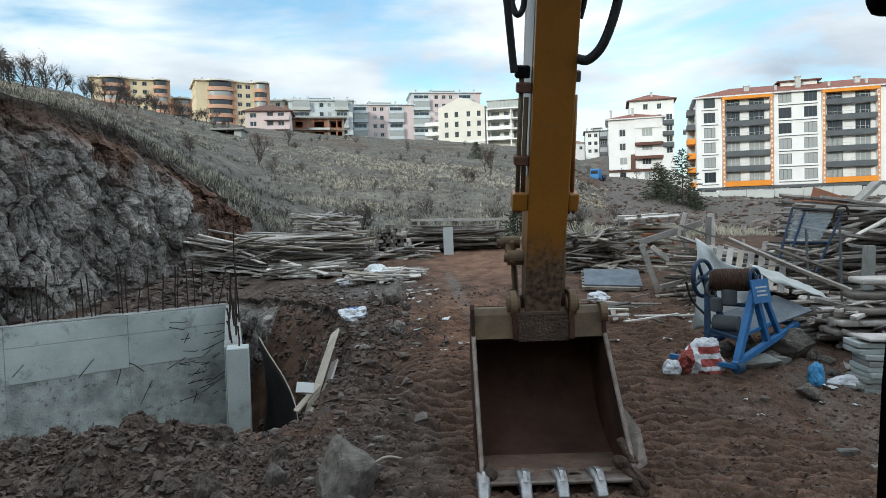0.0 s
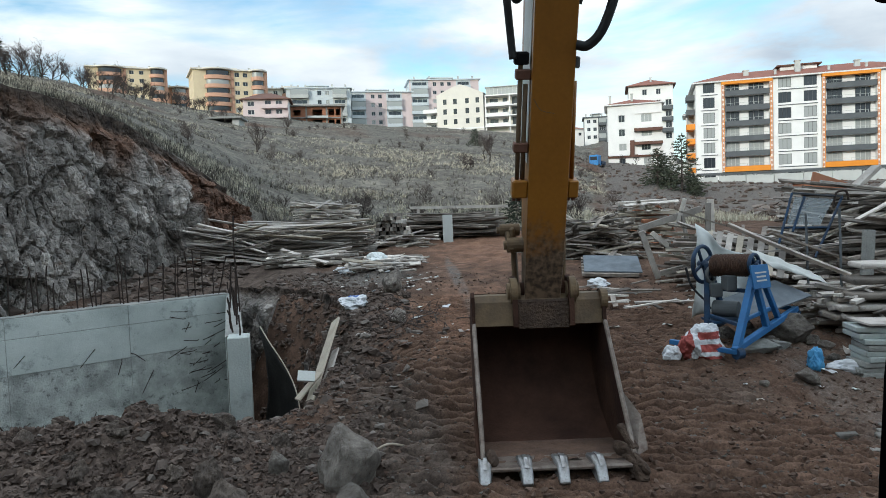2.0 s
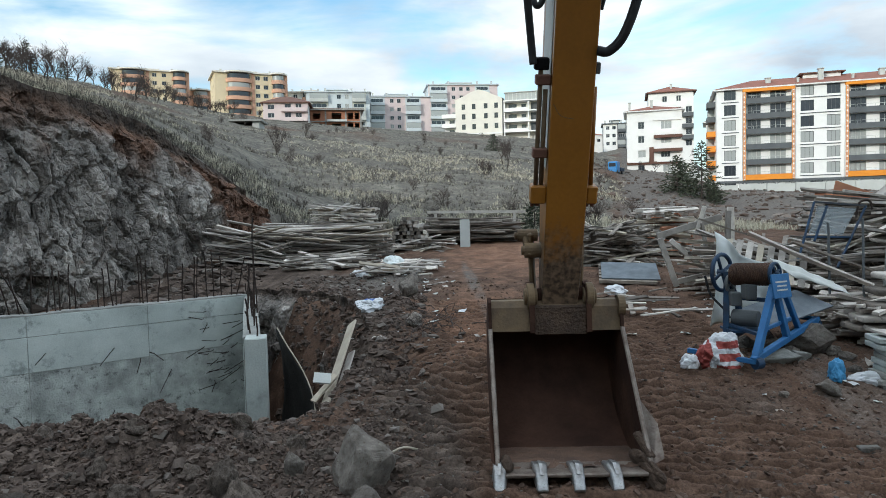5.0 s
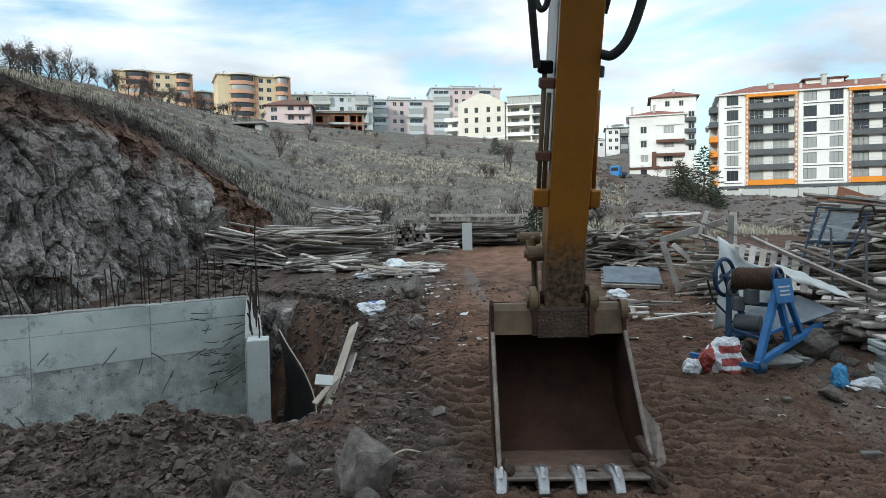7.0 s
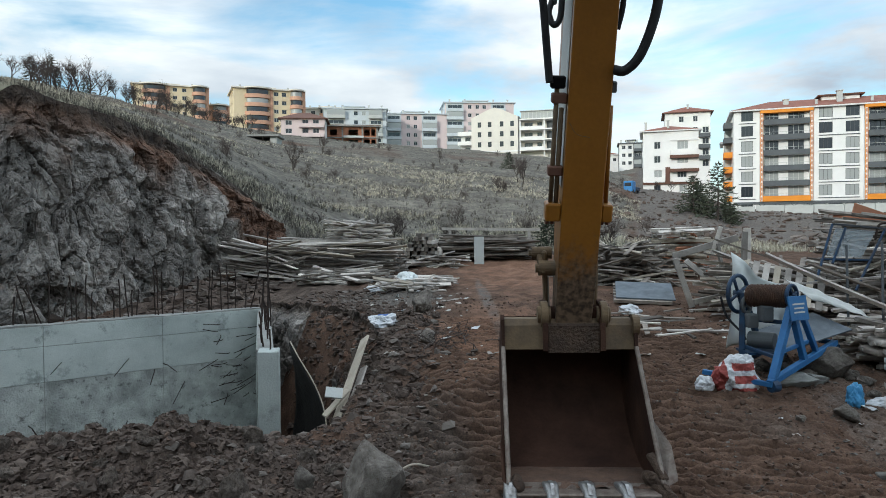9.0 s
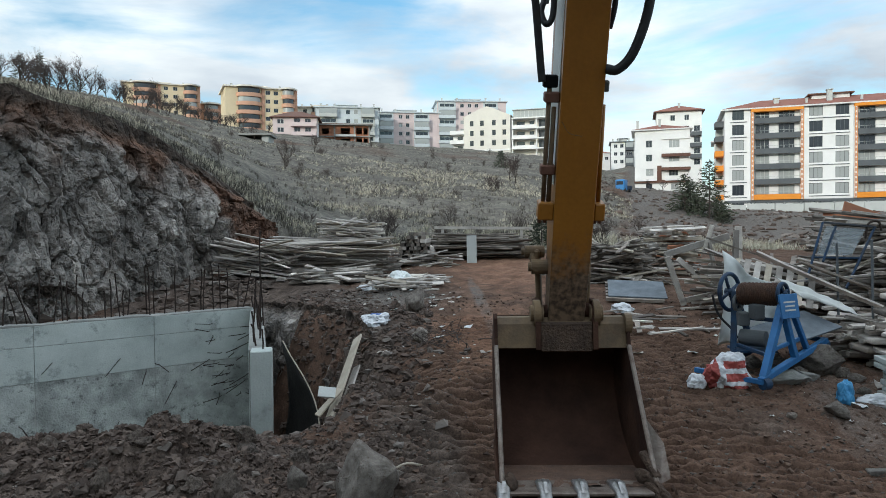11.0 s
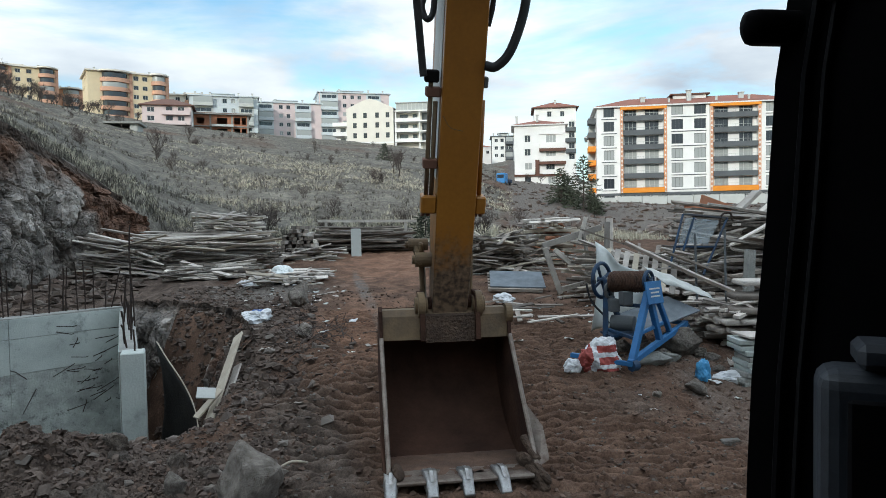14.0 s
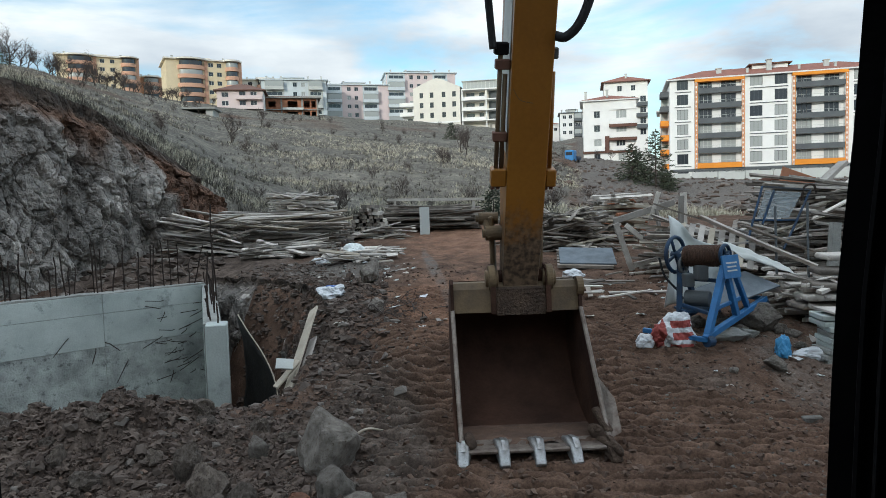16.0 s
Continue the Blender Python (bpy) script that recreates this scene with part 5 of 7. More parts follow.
# hydraulic hoses
R = lambda x, y, z: STICK.inverted() @ Vector((x, y, z))
for name, pts, r in (("hydraulic_hose", [(0.66, 6.12, 3.60), (0.645, 6.1, 3.75), (0.60, 6.0, 4.2), (0.56, 5.92, 4.6), (0.60, 5.8, 5.1), (0.72, 5.4, 5.4)], 0.034),
                     ("hydraulic_hose", [(1.20, 6.02, 3.68), (1.30, 6.0, 3.67), (1.42, 5.95, 3.80), (1.53, 5.9, 4.12), (1.56, 5.85, 4.45), (1.50, 5.7, 4.80), (1.36, 5.5, 5.05)], 0.042),
                     ("hydraulic_hose", [(0.70, 6.2, 4.36), (0.66, 6.15, 4.22), (0.70, 6.1, 4.10), (0.76, 6.1, 4.20), (0.77, 6.05, 4.6), (0.78, 5.9, 5.0)], 0.028),
                     ("hydraulic_hose", [(1.25, 6.1, 4.05), (1.29, 6.05, 4.25), (1.30, 6.0, 4.6), (1.28, 5.8, 5.0)], 0.026)):
    on_stick(name, tube(bmesh.new(), [R(*p) for p in spline(pts, 8)], r, 12), M_RUBBER, "black rubber hydraulic hose", True)
on_stick("hose_fitting", tube(bmesh.new(), [R(0.70, 6.2, 4.32), R(0.72, 6.2, 4.42)], 0.035, 8), M_DGREY)

# boom above
bm = bmesh.new()
way = [(1.06, 6.05, 4.80, 0.30), (1.08, 5.2, 5.00, 0.34), (1.10, 4.0, 5.42, 0.42), (1.12, 2.4, 5.55, 0.5), (1.12, 0.9, 4.4, 0.5), (1.12, -0.9, 2.2, 0.42)]
rings = []
for i, (x, y, z, h) in enumerate(way):
    a, c = Vector(way[max(i - 1, 0)][:3]), Vector(way[min(i + 1, len(way) - 1)][:3])
    d = (c - a).normalized()
    up = Vector((1, 0, 0)).cross(d).normalized()
    rings.append([bm.verts.new(Vector((x, y, z)) + Vector((sx * 0.27, 0, 0)) + up * sz * h) for sx, sz in ((-1, -1), (1, -1), (1, 1), (-1, 1))])
for a, c in zip(rings, rings[1:]):
    for j in range(4):
        bm.faces.new((a[j], a[(j + 1) % 4], c[(j + 1) % 4], c[j]))
bm.faces.new(rings[0][::-1])
bm.faces.new(rings[-1])
bmesh.ops.recalc_face_normals(bm, faces=bm.faces[:])
bmesh.ops.bevel(bm, geom=list(bm.edges), offset=0.02, segments=2, affect="EDGES", profile=0.5)
part("boom", bm, M_YEL, exc, "yellow boom nose above the dipper arm")

# linkage and pivot
part("pivot_pin", tube(bmesh.new(), [(0.62, 6.86, 1.46), (1.31, 6.86, 1.48)], 0.075, 16), M_BUCK, exc)
for x0, x1 in ((0.63, 0.70), (1.21, 1.28)):
    bm = bmesh.new()
    tube(bm, [(x0, 6.80, 1.46), (x1, 6.80, 1.46)], 0.135, 20)
    tube(bm, [(x0 - 0.03, 6.80, 1.46), (x1 + 0.03, 6.80, 1.46)], 0.085, 16)
    part("pivot_boss", bevelled(bm, 0.006), M_YEL_D, exc, "dusty round pivot boss")
for x, y, z, r in ((0.56, 6.95, 2.07, 0.062), (0.62, 6.85, 1.92, 0.075)):
    bm = tube(bmesh.new(), [(x, y, z), (x + 0.2, y, z)], r, 16)
    tube(bm, [(x - 0.03, y, z), (x, y, z)], r * 0.6, 12)
    part("link_pin", bm, M_YEL_D, exc, "dusty yellow link pin")
part("bucket_link", bevelled(beam(bmesh.new(), (0.69, 6.92, 2.1), (0.72, 7.05, 1.45), 0.05, 0.16), 0.015), M_YEL_D, exc)
part("bucket_link", bevelled(beam(bmesh.new(), (1.20, 6.98, 2.0), (1.20, 7.08, 1.45), 0.05, 0.16), 0.015), M_YEL_D, exc)
part("link_arm", bevelled(beam(bmesh.new(), (0.62, 6.96, 2.1), (0.66, 6.80, 1.86), 0.05, 0.07), 0.012), M_YEL_D, exc)

# bucket
BX0, BX1 = 0.24, 1.56
bucket = part("bucket", extrude_profile(bmesh.new(), [(6.70, 1.13), (6.74, 1.36), (6.80, 1.42), (6.96, 1.42), (6.90, 1.18)], BX0 + 0.02, BX1 - 0.02), M_YEL_D, exc, "worn steel digging bucket, dusty yellow at the top")
shell = bmesh.new()
way = [(p.x, p.y) for p in spline([(5.72, 0.11, 0), (6.05, 0.07, 0), (6.5, 0.09, 0), (6.95, 0.28, 0), (7.24, 0.62, 0), (7.30, 0.98, 0), (7.12, 1.28, 0), (6.92, 1.40, 0)], 6)]
cols = 10
inner, outer = [], []
for i, (y, z) in enumerate(way):
    a, c = way[max(i - 1, 0)], way[min(i + 1, len(way) - 1)]
    d = Vector((c[0] - a[0], c[1] - a[1])).normalized()
    nrm = Vector((d.y, -d.x))
    inner.append([shell.verts.new((BX0 + 0.03 + (BX1 - BX0 - 0.06) * k / cols, y + 0.006 * noise.noise(Vector((k * 0.7, i * 0.5, 0))), z + 0.006 * noise.noise(Vector((k, i, 5))))) for k in range(cols + 1)])
    outer.append([shell.verts.new((BX0 + 0.03 + (BX1 - BX0 - 0.06) * k / cols, y + nrm.x * 0.03, z + nrm.y * 0.03)) for k in range(cols + 1)])
for g in (inner, outer):
    for a, c in zip(g, g[1:]):
        for k in range(cols):
            shell.faces.new((a[k], a[k + 1], c[k + 1], c[k]) if g is inner else (c[k], c[k + 1], a[k + 1], a[k]))
for k in range(cols):
    shell.faces.new((outer[0][k], outer[0][k + 1], inner[0][k + 1], inner[0][k]))
part("shell", shell, M_BUCK, bucket, "brown rusted bucket inside", True)
for x0, x1 in ((BX0, BX0 + 0.032), (BX1 - 0.032, BX1)):
    sp = extrude_profile(bmesh.new(), [(5.66, 0.10), (6.66, 1.14), (6.72, 1.42), (6.80, 1.46), (6.92, 1.44)] + [(y + 0.02, z) for y, z in way[::-1][2:]], x0, x1)
    part("side_plate", sp, M_BUCK, bucket)
    rim = bmesh.new()
    beam(rim, ((x0 + x1) / 2, 5.70, 0.16), ((x0 + x1) / 2, 6.69, 1.17), 0.042, 0.03)
    part("worn_rim", bevelled(rim, 0.01), M_BUCKRIM, bucket, "bright worn edge of the side plate")
ear = tube(bmesh.new(), [(BX1 - 0.045, 6.76, 1.36), (BX1 + 0.02, 6.76, 1.36)], 0.10, 18)
part("ear", ear, M_YEL_D, bucket)
part("hinge_plate", extrude_profile(bmesh.new(), [(6.66, 1.12), (6.68, 1.36), (6.72, 1.56), (6.9, 1.6), (7.0, 1.4), (6.85, 1.15)], 0.645, 0.695), M_BUCK, bucket)
part("hinge_plate", extrude_profile(bmesh.new(), [(6.66, 1.12), (6.68, 1.36), (6.72, 1.56), (6.9, 1.6), (7.0, 1.4), (6.85, 1.15)], 1.20, 1.25), M_BUCK, bucket)
part("hinge_web", extrude_profile(bmesh.new(), [(6.685, 1.10), (6.70, 1.36), (6.9, 1.42), (6.9, 1.15)], 0.70, 1.195), M_MUD, bucket)
for side_x, far, mid in ((BX1, 1.668, 1.676), (BX0, 0.200, 0.196)):
    cutter = bmesh.new()
    outline = ((side_x, 6.16, 0.60), (mid, 5.97, 0.42), (far, 5.80, 0.27), (far, 5.74, 0.19), (side_x, 5.70, 0.15))
    cutter.faces.new([cutter.verts.new(p) for p in outline])
    bmesh.ops.solidify(cutter, geom=cutter.faces[:], thickness=0.028)
    bmesh.ops.recalc_face_normals(cutter, faces=cutter.faces[:])
    part("side_cutter", bevelled(cutter, 0.004), M_BUCKRIM if side_x == BX1 else M_BUCK, bucket, "scuffed steel side cutter plate")
part("adapter", bevelled(beam(bmesh.new(), (1.475, 5.92, 0.36), (1.565, 5.74, 0.19), 0.075, 0.05), 0.012), M_MUD, bucket)
lipb = bmesh.new()
box(lipb, BX0 + 0.01, BX1 - 0.01, 5.61, 5.90, 0.082, 0.118, None)
part("cutting_lip", bevelled(lipb, 0.010), M_BUCKRIM, bucket, "scuffed steel cutting lip")
TOOTH = bmesh.new()
prof = [(0.16, 0.055), (0.02, 0.075), (-0.10, 0.035), (-0.185, -0.085), (-0.15, -0.115), (0.0, -0.045), (0.16, -0.035)]
for w0, w1, sl in ((-0.062, 0.062, slice(None)),):
    extrude_profile(TOOTH, prof, w0, w1)
for v in TOOTH.verts:
    if v.co.y < -0.08:
        v.co.x *= 0.72
bevelled(TOOTH, 0.010)
extrude_profile(TOOTH, [(0.10, 0.078), (-0.02, 0.092), (-0.12, 0.03), (-0.10, 0.02), (0.10, 0.05)], -0.014, 0.014)
tooth_me = link_mesh("tooth", TOOTH, M_TEETH)
muddy_me = tooth_me.copy()
muddy_me.materials.clear()
muddy_me.materials.append(M_MUD)
for i, (x, lean) in enumerate(((0.27, -4), (0.61, 1), (0.915, 1), (1.225, 4), (1.535, 14))):
    t = part("tooth", muddy_me if i == 4 else tooth_me, None, bucket, "mud-caked bucket tooth" if i == 4 else "bright worn steel bucket tooth")
    t.matrix_basis = pose(x, 5.69, 0.095, -2, 0, lean)
clod = bmesh.new()
bmesh.ops.create_icosphere(clod, subdivisions=3, radius=0.10)
for v in clod.verts:
    v.co *= 1 + 0.45 * noise.noise(v.co * 9)
    v.co = Vector((v.co.x * 0.55, v.co.y * 1.1, v.co.z * 0.7))
for x, y, z, rz, k in ((1.57, 5.60, 0.10, 20, 0.9), (1.47, 5.80, 0.18, 35, 1.0), (0.33, 5.75, 0.16, 0, 1.0)):
    o = part("mud_clod", clod.copy(), M_MUD, bucket, smooth=True)
    o.matrix_basis = pose(x, y, z, 0, 0, rz) @ Matrix.Scale(k, 4)
clod.free()
# thin crust of dried soil on the bucket floor
crust = bmesh.new()
bmesh.ops.create_grid(crust, x_segments=60, y_segments=16, size=0.5)
for v in crust.verts:
    u, w = v.co.x + 0.5, v.co.y + 0.5
    v.co = Vector((BX0 + 0.05 + u * (BX1 - BX0 - 0.10), 5.74 + w * 0.62, 0.098 + 0.022 * noise.fractal(Vector((u * 9, w * 4, 1)), 0.9, 2, 4) * (1 - 0.8 * w) + 0.022 - 0.03 * w))
part("soil_crust", crust, M_DUST, bucket, "dried soil left in the bucket", True)

# ---- the cab round the camera ----
cab = part("cab", boxed(-0.9, 0.95, -1.25, -1.20, 0.9, 3.25), M_BLACK, exc, "black cab interior and window pillars")
bm = bmesh.new()
edge = [(0.455, 2.72), (0.432, 2.55), (0.412, 2.43), (0.402, 2.29), (0.386, 2.13), (0.381, 2.03), (0.375, 1.85), (0.37, 1.0)]
fr = [bm.verts.new((x, 0.62, z)) for x, z in edge]
bk = [bm.verts.new((x + 0.06, 0.70, z)) for x, z in edge]
rt = [bm.verts.new((x + 0.32, 0.40, z)) for x, z in edge]
for i in range(len(edge) - 1):
    bm.faces.new((fr[i + 1], fr[i], bk[i], bk[i + 1]))
    bm.faces.new((fr[i], fr[i + 1], rt[i + 1], rt[i]))
    bm.faces.new((bk[i + 1], bk[i], rt[i], rt[i + 1]))
bmesh.ops.recalc_face_normals(bm, faces=bm.faces[:])
part("front_pillar", bm, M_BLACK, cab)
for off, w, rise in ((0.020, 0.004, 0.004), (0.034, 0.003, 0.004), (0.105, 0.004, 0.004), (0.125, 0.002, 0.003)):
    bm = bmesh.new()
    tube(bm, [(x + off, 0.62 - off * 0.69 - rise, z) for x, z in edge], w, 6)
    part("window_seal", bm, M_SEAL if off > 0.03 else M_BLACK, cab)
part("seal_block", bevelled(boxed(0.447, 0.475, 0.585, 0.60, 2.50, 2.56), 0.004), M_BLACK, cab)
part("side_panel", boxed(0.70, 0.75, -1.2, 0.42, 0.9, 3.2), M_BLACK, cab)
part("roof_panel", boxed(-0.9, 0.95, -1.2, 0.45, 3.2, 3.25), M_BLACK, cab)
part("left_panel", boxed(-0.95, -0.9, -1.2, 0.25, 0.9, 3.2), M_BLACK, cab)
part("floor_panel", boxed(-0.9, 0.75, -1.2, 0.62, 0.88, 0.93), M_BLACK, cab)
scr = part("monitor", bevelled(boxed(0.0, 0.30, 0.0, 0.07, 0.0, 0.32), 0.016, 3), M_GREYP, cab, "dark monitor housing with grey bezel")
scr.matrix_basis = pose(0.387, 0.52, 1.834, 0, 0, -32)
pn = part("monitor_face", bevelled(boxed(0.022, 0.30, -0.006, 0.0, 0.0, 0.298), 0.003), M_BLACK, scr)
part("monitor_hood", bevelled(boxed(0.03, 0.30, 0.0, 0.06, 0.322, 0.345), 0.006), M_GREYP, scr)
bm = bmesh.new()
bmesh.ops.create_uvsphere(bm, u_segments=24, v_segments=14, radius=0.023)
for v in bm.verts:
    v.co.x += 0.06 if v.co.x > 0 else 0
    v.co.y *= 0.5
    v.co.z = max(-0.0165, min(0.0165, v.co.z * 1.05))
mir = part("mirror", bm, M_BLACK, cab, "black rounded mirror head", True)
mir.matrix_basis = pose(0.397, 0.62, 2.481)
part("mirror_arm", tube(bmesh.new(), [(0.45, 0.62, 2.481), (0.52, 0.64, 2.481)], 0.012, 8), M_BLACK, cab)
part("lamp_guard", bevelled(boxed(-0.73, -0.60, 1.17, 1.23, 2.713, 2.78), 0.025, 3), M_BLACK, cab)
part("door_sill", bevelled(boxed(-0.9, -0.512, 0.58, 0.66, 1.0, 1.99), 0.01), M_BLACK, cab)


# ---- stones and rubble ----
def rock_bm(seed, subdiv=2, cuts=9, rough=0.06):
    """Angular broken stone: the hull of random points, its faces broken up a little."""
    r = random.Random(seed)
    bm = bmesh.new()
    for _ in range(6 + cuts):
        d = Vector((r.gauss(0, 1), r.gauss(0, 1), r.gauss(0, 1))).normalized()
        bm.verts.new(d * r.uniform(0.75, 1.08))
    bmesh.ops.convex_hull(bm, input=bm.verts[:])
    bmesh.ops.delete(bm, geom=[v for v in bm.verts if not v.link_faces], context="VERTS")
    if subdiv > 1:
        bmesh.ops.bevel(bm, geom=bm.edges[:], offset=0.05, segments=1, affect="EDGES", profile=0.5)
        bmesh.ops.triangulate(bm, faces=bm.faces[:])
        if subdiv > 2:
            bmesh.ops.subdivide_edges(bm, edges=[e for e in bm.edges if e.calc_length() > 0.18], cuts=2, use_grid_fill=True)
            bmesh.ops.triangulate(bm, faces=bm.faces[:])
        off = Vector((seed * 3.7, seed * 1.3, 0))
        for v in bm.verts:
            v.co += v.co.normalized() * rough * noise.fractal(v.co * 2.5 + off, 0.8, 2.0, 4)
    bmesh.ops.recalc_face_normals(bm, faces=bm.faces[:])
    return bm


ROCKS = [link_mesh("stone", rock_bm(i + 1, 3, 16, 0.09), M_STONE) for i in range(7)]
LUMP = link_mesh("stone", rock_bm(77, 3, 8, 0.08), M_CONC_D)
HEAP_ROCKS = [link_mesh("stone", rock_bm(i + 51, 3, 22, 0.16), M_HEAPSTONE) for i in range(7)]
RED_ROCK = link_mesh("stone", rock_bm(31, 3, 12), M_REDSTONE)
rr = random.Random(12)


def stone(x, y, sx, sy, sz, k, label, sink=0.25, rz=None, me=None):
    z = ground(x, y)
    m = pose(x, y, z + sz * (1 - 2 * sink) * 0.8, rr.uniform(-15, 15), rr.uniform(-15, 15), rr.uniform(0, 360) if rz is None else rz) @ Matrix.Diagonal((sx, sy, sz, 1))
    ob = new("boulder" if max(sx, sy) > 0.3 else "stone", me or ROCKS[k % 7])
    ob.matrix_world = m
    return tagged(ob, label, "rock", "loose rocks")


stone(-0.90, 5.80, 0.33, 0.30, 0.36, 2, "large grey-brown boulder with pale broken face", 0.2, 40)
stone(-0.80, 5.15, 0.22, 0.20, 0.20, 3, "grey angular boulder beside a larger one")
stone(-1.00, 4.93, 0.14, 0.12, 0.12, 0, "rusty red rounded stone among grey rubble", me=RED_ROCK)
stone(-0.62, 4.72, 0.24, 0.17, 0.16, 5, "blue-grey split stone lying on the soil")
stone(-0.28, 4.75, 0.11, 0.11, 0.10, 1, "muddy brown clod-like stone")
stone(-0.55, 4.25, 0.18, 0.12, 0.09, 6, "flat pale grey stone on the soil")
stone(-1.75, 5.2, 0.17, 0.16, 0.22, 4, "upright grey angular stone in the rubble", me=HEAP_ROCKS[3])
stone(-1.98, 4.75, 0.22, 0.18, 0.15, 0, "grey angular stone half sunk in rubble", me=HEAP_ROCKS[3])
stone(-2.05, 5.6, 0.16, 0.15, 0.20, 1, "dark grey angular stone in the rubble heap", me=HEAP_ROCKS[3])
stone(-1.55, 5.95, 0.11, 0.09, 0.14, 2, "pale upright stone in the rubble heap")
stone(-0.75, 10.9, 0.20, 0.17, 0.17, 3, "reddish grey boulder at the pit edge")
stone(-1.05, 13.4, 0.23, 0.22, 0.34, 5, "tall reddish boulder beside the track", 0.15)
for i in range(46):
    x, y = rr.uniform(-5.6, -0.9), rr.uniform(4.4, 6.9)
    s = rr.uniform(0.06, 0.17)
    stone(x, y, s, s * rr.uniform(0.7, 1), s * rr.uniform(0.6, 1), i, "broken grey-brown stone in the spoil heap", 0.38, me=HEAP_ROCKS[i % 7])
for i in range(16):
    x, y = rr.uniform(3.5, 5.0), rr.uniform(7.6, 9.6)
    s = rr.uniform(0.06, 0.17)
    stone(x, y, s, s * 0.9, s * 0.7, i, "grey rubble stone beside the hoist", 0.25)
stone(4.25, 8.75, 0.26, 0.20, 0.13, 2, "flat broken concrete lump beside the hoist", 0.2, me=LUMP)
stone(3.95, 8.55, 0.26, 0.18, 0.13, 4, "flat pale concrete lump under the hoist", 0.2, me=LUMP)
stone(4.55, 9.05, 0.34, 0.28, 0.27, 6, "big dark grey boulder beside stacked slabs", 0.2)


def lump_bm(seed):
    """Crumbly clod of soil."""
    bm = bmesh.new()
    bmesh.ops.create_icosphere(bm, subdivisions=2, radius=1.0)
    off = Vector((seed * 2.3, seed * 5.1, 0))
    for v in bm.verts:
        v.co *= 1 + 0.95 * noise.fractal(v.co * 2.1 + off, 0.6, 2.0, 4)
    return bm


def scatter(name, material, label, n, place, size, seed, shapes=6, flat=0.7, category="stones", detail=1, sink=0.3, lumpy=False):
    """Countless small stones as one object."""
    r = np.random.RandomState(seed)
    x, y = place(r, n)
    z = land(x, y)[0]
    s = size(r, n)
    co, tri, base = [], [], 0
    protos = []
    for k in range(shapes):
        bm = lump_bm(seed * 10 + k) if lumpy else rock_bm(100 + seed * 10 + k, detail, 4, 0.08)
        bmesh.ops.triangulate(bm, faces=bm.faces[:])
        bm.verts.index_update()
        protos.append((np.array([v.co[:] for v in bm.verts]), np.array([[v.index for v in f.verts] for f in bm.faces])))
        bm.free()
    for i in range(n):
        v, f = protos[i % shapes]
        a = r.uniform(0, 6.283)
        c, q = math.cos(a), math.sin(a)
        w = v * (s[i] * r.uniform(0.7, 1.2), s[i] * r.uniform(0.7, 1.1), s[i] * flat * r.uniform(0.6, 1.1))
        w = np.stack([w[:, 0] * c - w[:, 1] * q + x[i], w[:, 0] * q + w[:, 1] * c + y[i], w[:, 2] + z[i] + s[i] * flat * (0.5 - sink)], 1)
        co.append(w)
        tri.append(f + base)
        base += len(v)
    me = bpy.data.meshes.new(name)
    me.from_pydata(np.concatenate(co).tolist(), [], np.concatenate(tri).tolist())
    me.materials.append(material)
    return solid(name, me, None, label, category, kind="stuff")


def island_mat(name, cols, rough=0.95):
    """Colour picked stone by stone."""
    m = mat(name, cols[0], cols[1], scale=6, rough=rough, bump=0.5, fine=45, dist=0.02)
    n, l = m.node_tree.nodes, m.node_tree.links
    p = n["Principled BSDF"]
    old = p.inputs["Base Color"].links[0].from_socket
    g = n.new("ShaderNodeNewGeometry")
    r = n.new("ShaderNodeValToRGB")
    r.color_ramp.elements[0].color, r.color_ramp.elements[1].color = (*cols[0], 1), (*cols[-1], 1)
    for i, c in enumerate(cols[1:-1]):
        r.color_ramp.elements.new((i + 1) / (len(cols) - 1)).color = (*c, 1)
    l.new(g.outputs["Random Per Island"], r.inputs[0])
    mx = n.new("ShaderNodeMix")
    mx.data_type, mx.blend_type = "RGBA", "MIX"
    mx.inputs[0].default_value = 0.7
    l.new(old, mx.inputs[6])
    l.new(r.outputs[0], mx.inputs[7])
    l.new(mx.outputs[2], p.inputs["Base Color"])
    return m


M_RUBBLE = island_mat("mixed_rubble", ((0.055, 0.042, 0.035), (0.085, 0.064, 0.053), (0.115, 0.093, 0.080), (0.22, 0.195, 0.175), (0.085, 0.056, 0.044), (0.07, 0.053, 0.044), (0.11, 0.080, 0.065)))
M_DARKCLODS = island_mat("damp_clods", ((0.046, 0.033, 0.027), (0.090, 0.066, 0.055), (0.150, 0.115, 0.095), (0.070, 0.050, 0.041), (0.110, 0.080, 0.066)))
M_CLODS = island_mat("soil_clods", ((0.055, 0.035, 0.027), (0.10, 0.064, 0.048), (0.17, 0.115, 0.088), (0.08, 0.05, 0.038)))
M_PEBBLE = island_mat("grey_pebbles", ((0.055, 0.047, 0.042), (0.09, 0.08, 0.072), (0.20, 0.185, 0.17), (0.07, 0.055, 0.046), (0.08, 0.066, 0.058)))


def heap_place(r, n):
    x, y = r.uniform(-7.5, -0.6, n * 3), r.uniform(4.0, 7.6, n * 3)
    keep = np.exp(-((x + 3.4) / 3.0) ** 2 - ((y - 6.0) / 1.4) ** 2) > r.uniform(0, 0.9, n * 3)
    x, y = x[keep], y[keep]
    return np.resize(x, n), np.resize(y, n)


